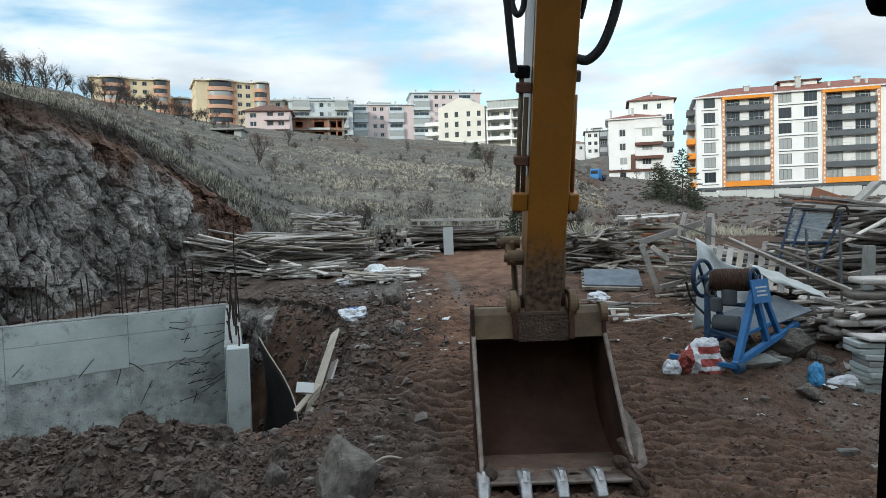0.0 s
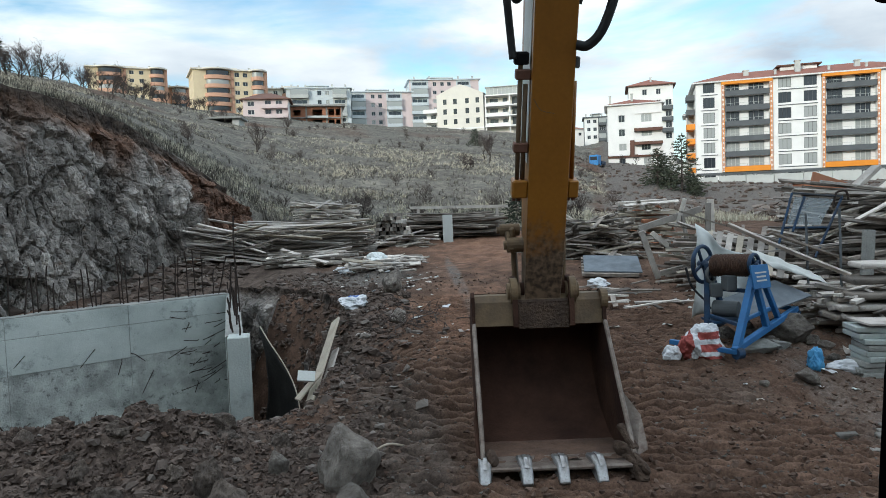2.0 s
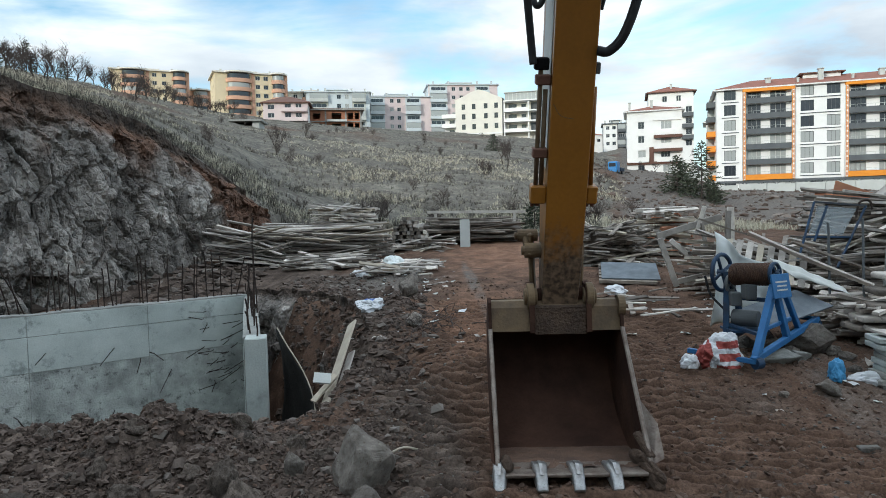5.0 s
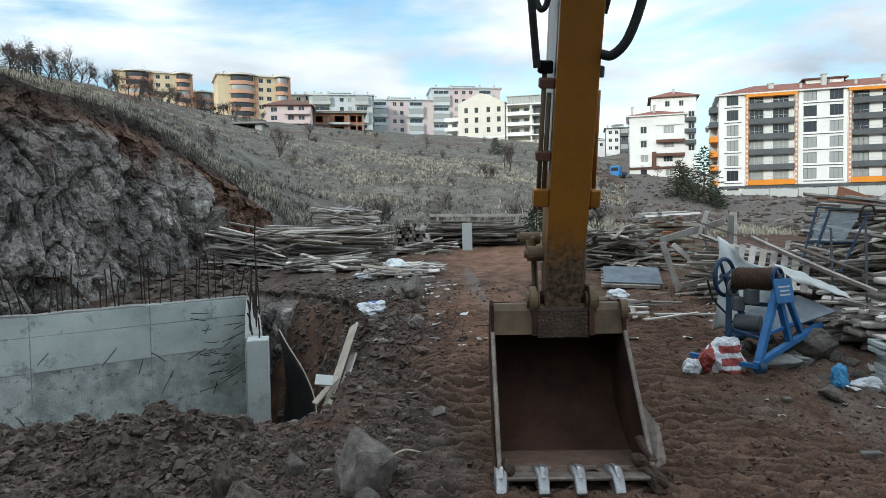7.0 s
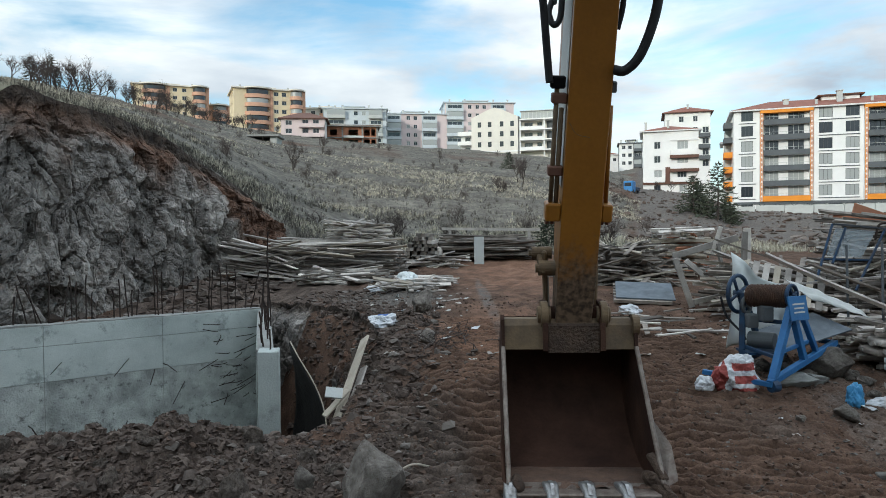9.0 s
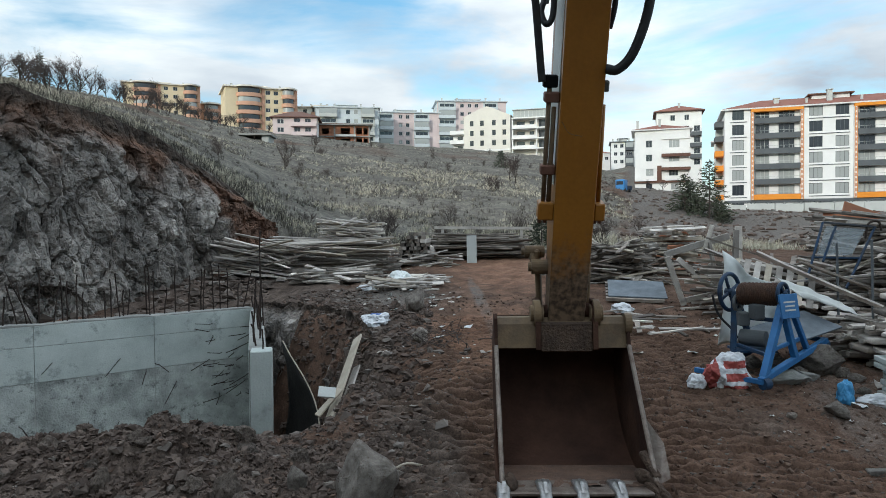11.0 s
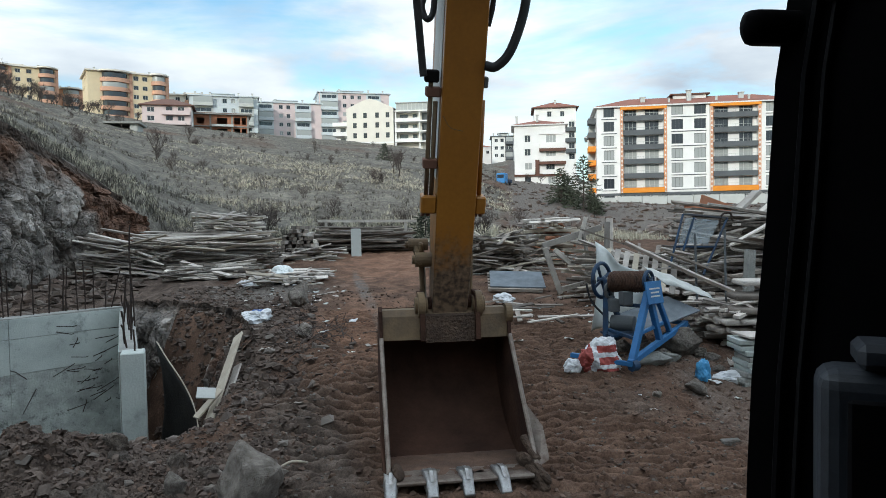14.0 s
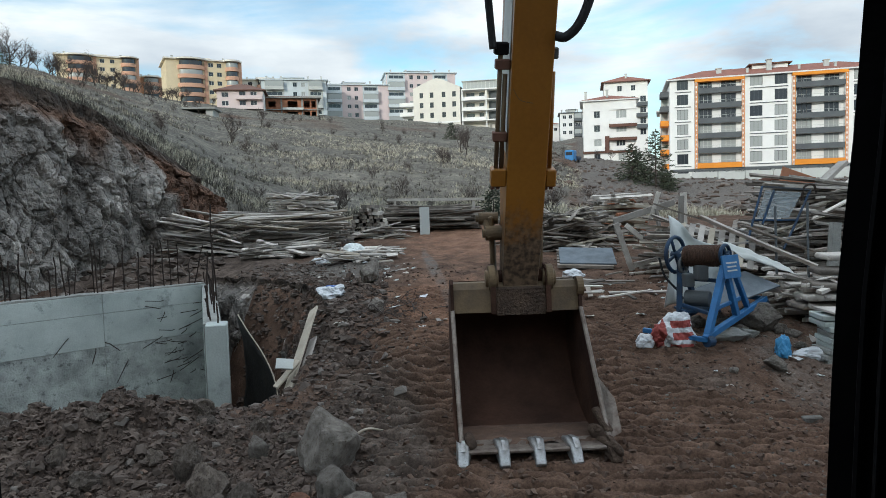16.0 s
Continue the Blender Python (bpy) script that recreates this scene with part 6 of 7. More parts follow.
scatter("rubble_stones", M_RUBBLE, "broken stones covering the brown spoil heap", 2600, heap_place, lambda r, n: 0.010 + 0.085 * r.rand(n) ** 6, 1, detail=1)
scatter("heap_clods", M_DARKCLODS, "lumps of dark damp soil covering the spoil heap", 11000, heap_place, lambda r, n: 0.008 + 0.050 * r.rand(n) ** 4, 9, flat=0.85, category="soil", lumpy=True, shapes=10)
scatter("soil_clods", M_CLODS, "crumbled brown soil clods over the yard", 24000, lambda r, n: ((lambda y: (r.uniform(-0.62, 0.72, n) * y, y))(3.2 + 13 * r.rand(n) ** 1.3)), lambda r, n: 0.009 + 0.042 * r.rand(n) ** 3.5, 2, flat=0.8, category="soil")
scatter("gravel", M_PEBBLE, "loose grey gravel and chippings", 5200, lambda r, n: (np.where(r.rand(n) < 0.45, r.normal(-0.75, 0.55, n), r.uniform(2.0, 5.2, n)), r.uniform(3.6, 9.5, n)), lambda r, n: 0.008 + 0.022 * r.rand(n) ** 3, 3, flat=0.6, category="gravel")
scatter("pit_clods", M_DARKCLODS, "brown soil lumps on the pit slope", 4200, lambda r, n: (r.uniform(-3.4, -0.7, n), r.uniform(8.0, 14.5, n)), lambda r, n: 0.010 + 0.07 * r.rand(n) ** 5, 12, flat=0.8, category="soil", lumpy=True)
scatter("pit_stones", M_RUBBLE, "reddish stones and earth on the pit slope", 4200, lambda r, n: ((lambda y: (np.interp(y, [7.2, 10, 12, 14, 18], [-1.5, -1.3, -1.6, -2.6, -3.2]) + r.normal(-0.1, 0.55, n), y))(r.uniform(7.4, 17, n))), lambda r, n: 0.012 + 0.11 * r.rand(n) ** 6, 4)
scatter("cut_foot_stones", M_RUBBLE, "fallen rock lying at the foot of the cut", 1800, lambda r, n: ((lambda y: (np.interp(y, [10, 14, 16.5, 21, 25], [-12.3, -9.0, -7.6, -6.6, -6.0]) + r.normal(0.5, 0.8, n), y))(r.uniform(10, 21, n))), lambda r, n: 0.03 + 0.22 * r.rand(n) ** 4, 5)
scatter("far_rubble", M_RUBBLE, "stony spoil on the bank below the houses", 5200, lambda r, n: ((lambda y: (r.uniform(0.16, 0.80, n) * y, y))(r.uniform(30, 138, n))), lambda r, n: 0.06 + 0.40 * r.rand(n) ** 4, 6)
scatter("track_rubble", M_RUBBLE, "reddish broken rock heaped at the end of the track", 900, lambda r, n: (r.normal(3.0, 1.6, n), r.normal(28.5, 1.2, n)), lambda r, n: 0.06 + 0.22 * r.rand(n) ** 2, 7)

# ---- timber ----
PLANKS = {}


def plank_mesh(kind, length, w, h, material):
    key = (kind, length, w, h, material.name)
    if key not in PLANKS:
        r = random.Random(str(key))
        bm = bmesh.new()
        rings = []
        for i in range(4):
            x = length * (i / 3 - 0.5)
            dy, dz = r.uniform(-0.012, 0.012) * length / 2, r.uniform(-0.008, 0.012) * length / 2
            rings.append([bm.verts.new((x + r.uniform(-0.01, 0.01), dy + a * w / 2, dz + b * h / 2)) for a, b in ((-1, -1), (1, -1), (1, 1), (-1, 1))])
        for a, b in zip(rings, rings[1:]):
            for j in range(4):
                bm.faces.new((a[j], a[(j + 1) % 4], b[(j + 1) % 4], b[j]))
        bm.faces.new(rings[0][::-1])
        bm.faces.new(rings[-1])
        bmesh.ops.recalc_face_normals(bm, faces=bm.faces[:])
        PLANKS[key] = link_mesh("plank", bm, material)
    return PLANKS[key]


def timber_pile(label, x0, x1, y0, y1, height, n, yaw, spread, lengths, dims, mats, seed, tilt=4, peak=0.4, base=None, slope=0.0):
    """Heap of loose planks, narrowing upwards; every plank a piece of its own."""
    r = random.Random(seed)
    cx, cy = (x0 + x1) / 2, (y0 + y1) / 2
    z0 = ground(cx, cy) if base is None else base
    t = thing("timber_pile", label, "timber pile", pose(cx, cy, z0), group="timber piles")
    for i in range(n):
        f = i / n
        k = 1 - (1 - peak) * f
        length, (w, h) = r.choice(lengths), r.choice(dims)
        x = r.uniform(-0.5, 0.5) * max((x1 - x0) * k - length * abs(math.cos(radians(yaw))) * 0.8, 0.2)
        y = r.uniform(-0.5, 0.5) * (y1 - y0) * k
        p = part("plank", plank_mesh("p", length, w, h, r.choices(mats, [0.62, 0.26, 0.12][:len(mats)])[0]), None, t)
        p.matrix_basis = pose(x, y, 0.03 + f * height + r.uniform(-0.03, 0.03), r.gauss(0, 14), slope + r.gauss(0, tilt), yaw + r.gauss(0, spread) * (2.2 if r.random() < 0.18 else 1))
    return t


W3 = [M_WOOD, M_WOOD_D, M_WOOD_N]
BOARD = [(0.11, 0.028), (0.08, 0.045), (0.14, 0.025), (0.06, 0.05), (0.10, 0.03)]
timber_pile("long heap of weathered grey shuttering planks", -6.2, -2.2, 20.0, 21.4, 1.12, 200, 2, 4, [2.6, 3.2, 3.6], BOARD, W3[:2], 1, 1.8, 0.78, base=0.95)
timber_pile("collapsed heap of old planks sliding towards the rock face", -7.4, -5.0, 19.4, 20.8, 0.95, 90, -6, 9, [2.0, 2.4], BOARD, W3[:2], 2, 4, 0.7, base=0.92, slope=13)
timber_pile("upper heap of pale planks lying crosswise", -5.4, -2.3, 22.0, 23.6, 1.42, 150, -14, 24, [1.1, 1.6, 2.2], BOARD, [M_WOOD, M_WOOD, M_WOOD_N], 3, 7, 0.3)
timber_pile("low spill of split planks in front of the heap", -5.0, -2.2, 18.0, 19.6, 0.36, 70, 4, 13, [0.8, 1.4, 2.2], BOARD, W3[:2], 4, 4, 0.7)
timber_pile("broken pale boards scattered on the soil", -2.8, -0.4, 16.2, 19.2, 0.20, 60, 10, 45, [0.4, 0.7, 1.1], [(0.16, 0.025), (0.10, 0.03)], [M_WOOD, M_WOOD, M_WOOD_N], 5, 6, 0.9)
timber_pile("dark planks stacked lengthwise at the end of the yard", -1.2, 2.0, 24.0, 25.6, 0.80, 110, 0, 4, [2.4, 3.0, 3.6], BOARD, [M_WOOD_D, M_WOOD_D, M_WOOD], 6, 2, 0.75)
timber_pile("pale planks leaning in front of a dark stack", -2.4, -0.2, 22.2, 23.2, 0.35, 26, 30, 20, [1.2, 1.8, 2.2], BOARD, [M_WOOD, M_WOOD_N], 7, 7, 0.7)
# dark beams stacked with their ends to the yard
t = thing("timber_pile", "rounded heap of dark square beams stacked end-on", "timber pile", pose(-1.75, 23.6, ground(-1.75, 23.6)), group="timber piles")
for row in range(9):
    for k in range(11 - row):
        p = part("beam_end", plank_mesh("b", 2.2, 0.13, 0.11, M_WOOD_D if rr.random() < 0.8 else M_WOOD), None, t)
        p.matrix_basis = pose((k - (10 - row) / 2) * 0.155 + rr.uniform(-0.02, 0.02), rr.uniform(-0.2, 0.2), 0.06 + row * 0.118, rr.uniform(-8, 8), 0, 90 + rr.gauss(0, 4))
solid("board", bevelled(boxed(-0.17, 0.17, -0.02, 0.02, 0, 0.98), 0.005), M_LGREY, "pale grey board standing upright against planks", "board", m=pose(0.16, 23.6, ground(0.16, 23.6) - 0.03, -8, 0, 4))
tr_t = thing("timber_trestle", "long pale beam resting on low posts over planks", "trestle", pose(0, 0, 0))
part("top_beam", beam(bmesh.new(), (-1.2, 25.2, 2.42), (2.4, 25.2, 2.36), 0.10, 0.10), M_WOOD, tr_t)
part("post", beam(bmesh.new(), (-0.9, 25.22, 1.2), (-0.9, 25.2, 2.36), 0.10, 0.08), M_WOOD, tr_t)
part("post", beam(bmesh.new(), (2.0, 25.22, 1.2), (2.0, 25.2, 2.30), 0.10, 0.08), M_WOOD, tr_t)

for i in range(16):
    p = (rr.uniform(-6.2, -2.6), rr.uniform(19.4, 20.0))
    a, L = radians(rr.choice((-1, 1)) * rr.uniform(2, 15)), rr.uniform(1.2, 2.8)
    z = 1.25 + rr.uniform(0.0, 1.0)
    q = solid("plank", plank_mesh("p", 2.2, 0.11, 0.028, rr.choice((M_WOOD, M_WOOD, M_WOOD_N, M_WOOD_D))), None, "grey loose plank lying slanted across a timber heap", "plank", "loose planks", m=pose(p[0], p[1], z - 0.1, rr.uniform(-30, 10), math.degrees(a), rr.uniform(-14, 14)))
for i in range(24):
    q = solid("plank", plank_mesh("p", 1.8, 0.11, 0.028, rr.choice((M_WOOD, M_WOOD, M_WOOD_N, M_WOOD_D))), None, "pale loose plank leaning on the heap of boards", "plank", "loose planks", m=pose(rr.uniform(5.0, 9.5), rr.uniform(10.0, 12.2), rr.uniform(1.0, 2.0), rr.uniform(-30, 10), rr.choice((-1, 1)) * rr.uniform(3, 26), rr.uniform(-25, 25)))

# right of the track
timber_pile("tangled heap of thin old planks and slats", 1.9, 5.6, 17.2, 19.6, 0.95, 140, -8, 34, [1.0, 1.6, 2.4], BOARD, [M_WOOD_D, M_WOOD, M_WOOD_N], 8, 9, 0.5)
timber_pile("loose stack of pale pallet slats", 5.0, 7.2, 20.0, 21.4, 1.30, 100, 8, 32, [0.9, 1.3, 1.8], [(0.12, 0.03), (0.09, 0.09)], [M_WOOD, M_WOOD_N, M_BRICK], 9, 4, 0.6)
timber_pile("heap of broken formwork behind the hoist", 4.6, 7.4, 12.0, 14.6, 0.85, 160, -12, 28, [1.2, 1.8, 2.6, 3.2], BOARD, [M_WOOD_D, M_WOOD, M_WOOD_N], 10, 8, 0.6)
timber_pile("high heap of dark weathered planks lying lengthwise", 5.6, 10.6, 10.4, 12.6, 1.25, 280, -8, 13, [2.4, 3.0, 3.8], BOARD, [M_WOOD_D, M_WOOD, M_WOOD], 11, 5, 0.7)
timber_pile("long grey planks topping a heap of boards", 6.2, 11.2, 12.4, 14.4, 1.70, 170, -10, 15, [3.0, 3.8], BOARD, [M_WOOD_D, M_WOOD], 12, 6, 0.5)
timber_pile("short planks and offcuts beside the stacked slabs", 5.0, 6.6, 8.9, 10.2, 0.55, 90, 10, 24, [0.7, 1.1, 1.6], BOARD, [M_WOOD, M_WOOD_D], 13, 6, 0.75)
timber_pile("loose laths lying on the soil", 2.2, 4.0, 10.4, 13.6, 0.08, 18, 5, 34, [0.4, 0.7, 1.0], [(0.05, 0.025), (0.08, 0.02)], [M_WOOD_D, M_WOOD], 14, 3, 0.9)


def bar_thing(name, label, category, p, q, w, h, material, roll=0.0, group=""):
    return solid(name, bevelled(beam(bmesh.new(), p, q, w, h, roll), 0.006), material, label, category, group)


# timber A-frame
af = thing("timber_trestle", "leaning trestle of pale nailed beams", "trestle", pose(0, 0, 0))
for p, q, w in (((4.13, 14.5, 1.74), (5.50, 14.6, 2.12), 0.20), ((4.15, 14.4, 1.70), (4.50, 14.4, 0.68), 0.17), ((4.35, 14.35, 1.66), (5.15, 14.4, 0.98), 0.16), ((5.05, 14.5, 2.0), (5.28, 14.5, 0.8), 0.17), ((4.95, 14.55, 1.75), (5.12, 14.5, 2.35), 0.13),
                ((4.5, 14.3, 0.80), (5.7, 14.5, 1.02), 0.17), ((5.30, 14.6, 1.2), (5.10, 14.6, 1.55), 0.12)):
    part("beam", bevelled(beam(bmesh.new(), p, q, 0.06, w * 0.68), 0.008), M_WOOD, af)
bar_thing("post", "upright grey timber post among planks", "post", (5.95, 15.2, 0.7), (5.95, 15.25, 2.32), 0.13, 0.10, M_WOOD)
bar_thing("post", "pale upright timber post behind the plastic", "post", (4.60, 12.0, 0.6), (4.68, 12.1, 2.25), 0.09, 0.07, M_WOOD)
bar_thing("post", "short concrete post leaning beside planks", "post", (6.05, 9.85, 0.5), (6.15, 9.9, 1.78), 0.13, 0.12, M_CONC_D)
bar_thing("post", "leaning grey timber post at the far bank", "post", (9.2, 16.5, 0.9), (9.25, 16.5, 2.7), 0.13, 0.10, M_WOOD_D)
bar_thing("beam", "thick grey beam leaning up to the right", "beam", (7.0, 13.4, 1.5), (8.8, 13.9, 2.85), 0.22, 0.08, M_WOOD)
bar_thing("beam", "weathered beam leaning across a heap", "beam", (7.7, 13.2, 1.8), (9.1, 13.6, 2.7), 0.16, 0.07, M_WOOD)
solid("plywood_sheet", bevelled(boxed(-0.55, 0.55, -0.02, 0.02, -0.4, 0.4), 0.004), M_BRICK, "rusty brown sheet leaning behind planks", "board", m=pose(8.1, 14.2, 2.25, -12, 20, 0))
# slatted pale pallet lying tilted
pal = thing("pallet", "pale slatted timber panel leaning behind the sheet", "pallet", pose(5.05, 11.6, 1.38, -52, 14, -20))
for k in range(8):
    part("slat", boxed(-0.62 + k * 0.17, -0.52 + k * 0.17, -0.02, 0.02, -0.42, 0.42), M_WOOD if k % 3 else M_WOOD_N, pal)
for z in (-0.3, 0.3):
    part("rail", boxed(-0.66, 0.75, 0.021, 0.07, z - 0.05, z + 0.05), M_WOOD, pal)
# metal-faced board on a pallet
mb = thing("metal_sheet", "dull metal-faced panel lying tilted on slats", "panel", pose(3.70, 15.2, 0.95, 14, 2, -10))
part("face", bevelled(boxed(-0.60, 0.62, -0.55, 0.55, 0.0, 0.03), 0.004), M_TIN, mb)
for k in range(6):
    part("slat", boxed(-0.65, 0.55, -0.62 + k * 0.2, -0.50 + k * 0.2, -0.07, -0.004), M_WOOD_D, mb)
# rounded grey slabs stacked
for i, (x, y, z, L, yaw) in enumerate(((6.05, 8.9, 0.98, 1.6, -6), (5.85, 8.95, 0.83, 1.5, -3), (6.15, 9.0, 1.16, 1.6, -8), (6.4, 9.2, 1.34, 1.7, -5), (5.7, 9.1, 0.70, 1.3, 4))):
    solid("timber_board", bevelled(boxed(-L / 2, L / 2, -0.2, 0.2, -0.04, 0.04), 0.03, 3), M_WOOD if i % 2 else M_WOOD_D, "thick grey board with rounded edges in a stack", "board", "thick boards", m=pose(x, y, z, 2, 0, yaw))
# column of paving slabs
for i in range(9):
    for j in range(2):
        solid("paving_slab", bevelled(boxed(-0.22, 0.22, -0.2, 0.2, 0, 0.062), 0.008), M_CONC if rr.random() < 0.5 else M_CONC_D, "pale grey paving slab in a stack", "slab", "stacked slabs", m=pose(5.03 + j * 0.46 + rr.uniform(-0.05, 0.03), 8.0 + rr.uniform(-0.05, 0.04), ground(4.9, 8.0) - 0.03 + i * 0.066, rr.uniform(-1.5, 1.5), rr.uniform(-2, 2), -6 + rr.uniform(-7, 7)))
solid("paving_slab", bevelled(boxed(-0.25, 0.25, -0.2, 0.2, 0, 0.03), 0.005), M_WOOD, "pale board lying on stacked slabs", "slab", "stacked slabs", m=pose(5.07, 8.0, ground(4.9, 8.0) + 0.585, 2, 3, 4))

# metal window frame with hazy pane
wf = thing("scrap_gate", "grey-blue metal frame with a hazy pane leaning on planks", "gate", pose(0, 0, 0))
for p, q in (((5.55, 10.9, 2.36), (6.35, 10.9, 2.28)), ((5.55, 10.9, 2.36), (5.15, 10.6, 1.45)), ((6.35, 10.9, 2.28), (5.75, 10.6, 1.35)), ((5.75, 10.9, 2.3), (5.45, 10.7, 1.75)), ((5.3, 10.75, 1.82), (6.05, 10.75, 1.80))):
    part("bar", bevelled(beam(bmesh.new(), p, q, 0.030, 0.030), 0.004), M_DBLUE if q[2] < 2 else M_GREYP, wf)
pane = bmesh.new()
vs = [pane.verts.new(p) for p in ((5.60, 10.89, 2.30), (6.20, 10.89, 2.24), (5.92, 10.77, 1.84), (5.40, 10.77, 1.86))]
pane.faces.new(vs)
r_ = bmesh.ops.extrude_face_region(pane, geom=pane.faces[:])
for v in r_["geom"]:
    if isinstance(v, bmesh.types.BMVert):
        v.co.y += 0.01
part("pane", pane, M_HAZE, wf)
bar_thing("metal_pole", "thin rusty metal pole standing in the planks", "pole", (5.32, 10.0, 0.9), (5.34, 10.1, 2.05), 0.03, 0.03, M_DGREY)
bar_thing("metal_pole", "thin rusty metal pole standing in the planks", "pole", (5.75, 9.9, 0.8), (5.78, 10.0, 2.1), 0.03, 0.03, M_DGREY)
hk = bmesh.new()
tube(hk, spline([(6.2, 10.9, 2.1), (6.25, 10.9, 2.33), (6.4, 10.9, 2.36), (6.45, 10.9, 2.22)], 6), 0.018, 8)
solid("steel_hook", hk, M_RUST, "bent rusty steel bar hooked over the frame", "bar")

# ---- cable hoist ----
h = thing("cable_hoist", "blue steel building-site hoist with brown cable drum", "hoist", pose(0, 0, 0))


def hbar(p, q, w, material=M_BLUE, name="frame_bar"):
    return part(name, bevelled(beam(bmesh.new(), p, q, w, w), 0.006), material, h)


hbar((3.46, 8.22, 0.46), (4.75, 9.25, 0.78), 0.075)
hbar((2.85, 8.72, 0.50), (3.50, 8.22, 0.44), 0.06)
hbar((3.20, 8.80, 0.52), (4.45, 9.75, 0.80), 0.06, M_DBLUE)
hbar((4.72, 9.25, 0.78), (4.42, 9.72, 0.80), 0.06)
hbar((3.52, 8.28, 0.48), (3.86, 8.56, 1.32), 0.085)
hbar((4.12, 8.75, 0.60), (3.88, 8.58, 1.30), 0.075)
hbar((4.38, 8.98, 0.68), (4.02, 8.66, 1.28), 0.065)
hbar((3.42, 8.95, 0.62), (3.50, 9.12, 1.45), 0.075, M_DBLUE)
hbar((3.80, 9.25, 0.65), (3.52, 9.14, 1.42), 0.065, M_DBLUE)
hbar((3.62, 8.40, 0.78), (4.20, 8.85, 0.86), 0.045)
hbar((3.66, 8.44, 0.72), (3.45, 9.0, 0.78), 0.045, M_DBLUE)
hbar((3.55, 9.05, 1.12), (3.92, 8.62, 1.12), 0.05, M_DBLUE)
part("sign_plate", bevelled(boxed(-0.17, 0.17, -0.012, 0.012, -0.15, 0.15), 0.005), M_BLUE, h, "blue plate with small pale lettering").matrix_basis = pose(3.92, 8.50, 1.32, -10, 0, 30)
plate = h.children[-1]
for z, w in ((0.05, 0.11), (0.0, 0.09), (-0.05, 0.10)):
    part("lettering", boxed(-w, w, -0.016, -0.0125, z - 0.010, z + 0.010), M_LGREY, plate)
drum_bm = bmesh.new()
tube(drum_bm, [(3.56, 9.05, 1.43), (3.88, 8.66, 1.45)], 0.135, 20)
drum = part("cable_drum", drum_bm, M_ROPE, h, "brown drum wound with rusty cable")
rope = bmesh.new()
ax0, ax1 = Vector((3.57, 9.04, 1.43)), Vector((3.87, 8.67, 1.45))
ad = (ax1 - ax0).normalized()
au = ad.cross(Vector((0, 0, 1))).normalized()
av = ad.cross(au)
tube(rope, [ax0.lerp(ax1, i / 260) + (au * math.cos(i * 0.5) + av * math.sin(i * 0.5)) * 0.140 for i in range(261)], 0.010, 5)
part("wound_cable", rope, M_ROPE, drum)


def wheel(c, axis, R, tube_r, spokes, material, name):
    axis = Vector(axis).normalized()
    u = axis.cross(Vector((0, 0, 1))).normalized()
    w = axis.cross(u)
    bm = bmesh.new()
    c = Vector(c)
    tube(bm, [c + (u * math.cos(a) + w * math.sin(a)) * R for a in np.linspace(0, 2 * math.pi, 33)], tube_r, 8, False)
    for k in range(spokes):
        a = 2 * math.pi * k / spokes + 0.4
        tube(bm, [c, c + (u * math.cos(a) + w * math.sin(a)) * R], tube_r * 0.8, 6)
    tube(bm, [c - axis * 0.05, c + axis * 0.05], R * 0.22, 12)
    return part(name, bm, material, h, smooth=True)


wheel((3.46, 9.18, 1.44), ad, 0.24, 0.028, 4, M_DBLUE, "belt_wheel")
wheel((3.90, 8.62, 1.46), ad, 0.13, 0.025, 4, M_DBLUE, "gear_wheel")
wheel((3.53, 9.08, 1.30), ad, 0.10, 0.025, 3, M_DGREY, "brake_wheel")
belt = bmesh.new()
tube(belt, spline([(3.24, 9.20, 1.40), (3.30, 9.15, 1.15), (3.45, 9.05, 0.95), (3.50, 9.02, 0.85)], 6), 0.016, 8)
part("belt", belt, M_RUBBER, h)
part("motor", bevelled(tube(bmesh.new(), [(3.55, 9.05, 0.86), (3.80, 8.85, 0.86)], 0.11, 14), 0.01), M_DGREY, h, "dark grey electric motor")
part("motor_shelf", boxed(3.42, 3.9, 8.75, 9.15, 0.70, 0.73), M_DBLUE, h)
part("gear_box", bevelled(boxed(3.60, 3.74, 8.74, 8.94, 1.12, 1.32), 0.02, 2), M_DGREY, h)
part("gear_box", bevelled(boxed(3.48, 3.62, 8.90, 9.06, 1.02, 1.2), 0.02, 2), M_DGREY, h)
for c in ((3.52, 8.24, 0.42), (4.72, 9.26, 0.72)):
    part("skid_wheel", tube(bmesh.new(), [(c[0] - 0.04, c[1] - 0.02, c[2]), (c[0] + 0.05, c[1] + 0.02, c[2])], 0.07, 14), M_DBLUE, h)
# tray lying behind the hoist
solid("sheet_panel", bevelled(boxed(-0.55, 0.55, -0.30, 0.30, -0.012, 0.012), 0.004), M_TIN, "dusty blue-grey metal sheet leaning behind the hoist", "panel", m=pose(4.35, 9.3, 0.93, 16, -10, 24))

# milky plastic hung behind the hoist
def draped(name, label, category, f, nu, nv, material, thick=0.006, m=None):
    bm = bmesh.new()
    g = [[bm.verts.new(f(i / nu, j / nv)) for j in range(nv + 1)] for i in range(nu + 1)]
    for i in range(nu):
        for j in range(nv):
            bm.faces.new((g[i][j], g[i + 1][j], g[i + 1][j + 1], g[i][j + 1]))
    bm.normal_update()
    bmesh.ops.solidify(bm, geom=bm.faces[:], thickness=thick)
    return solid(name, bm, material, label, category, smooth=True, m=m)


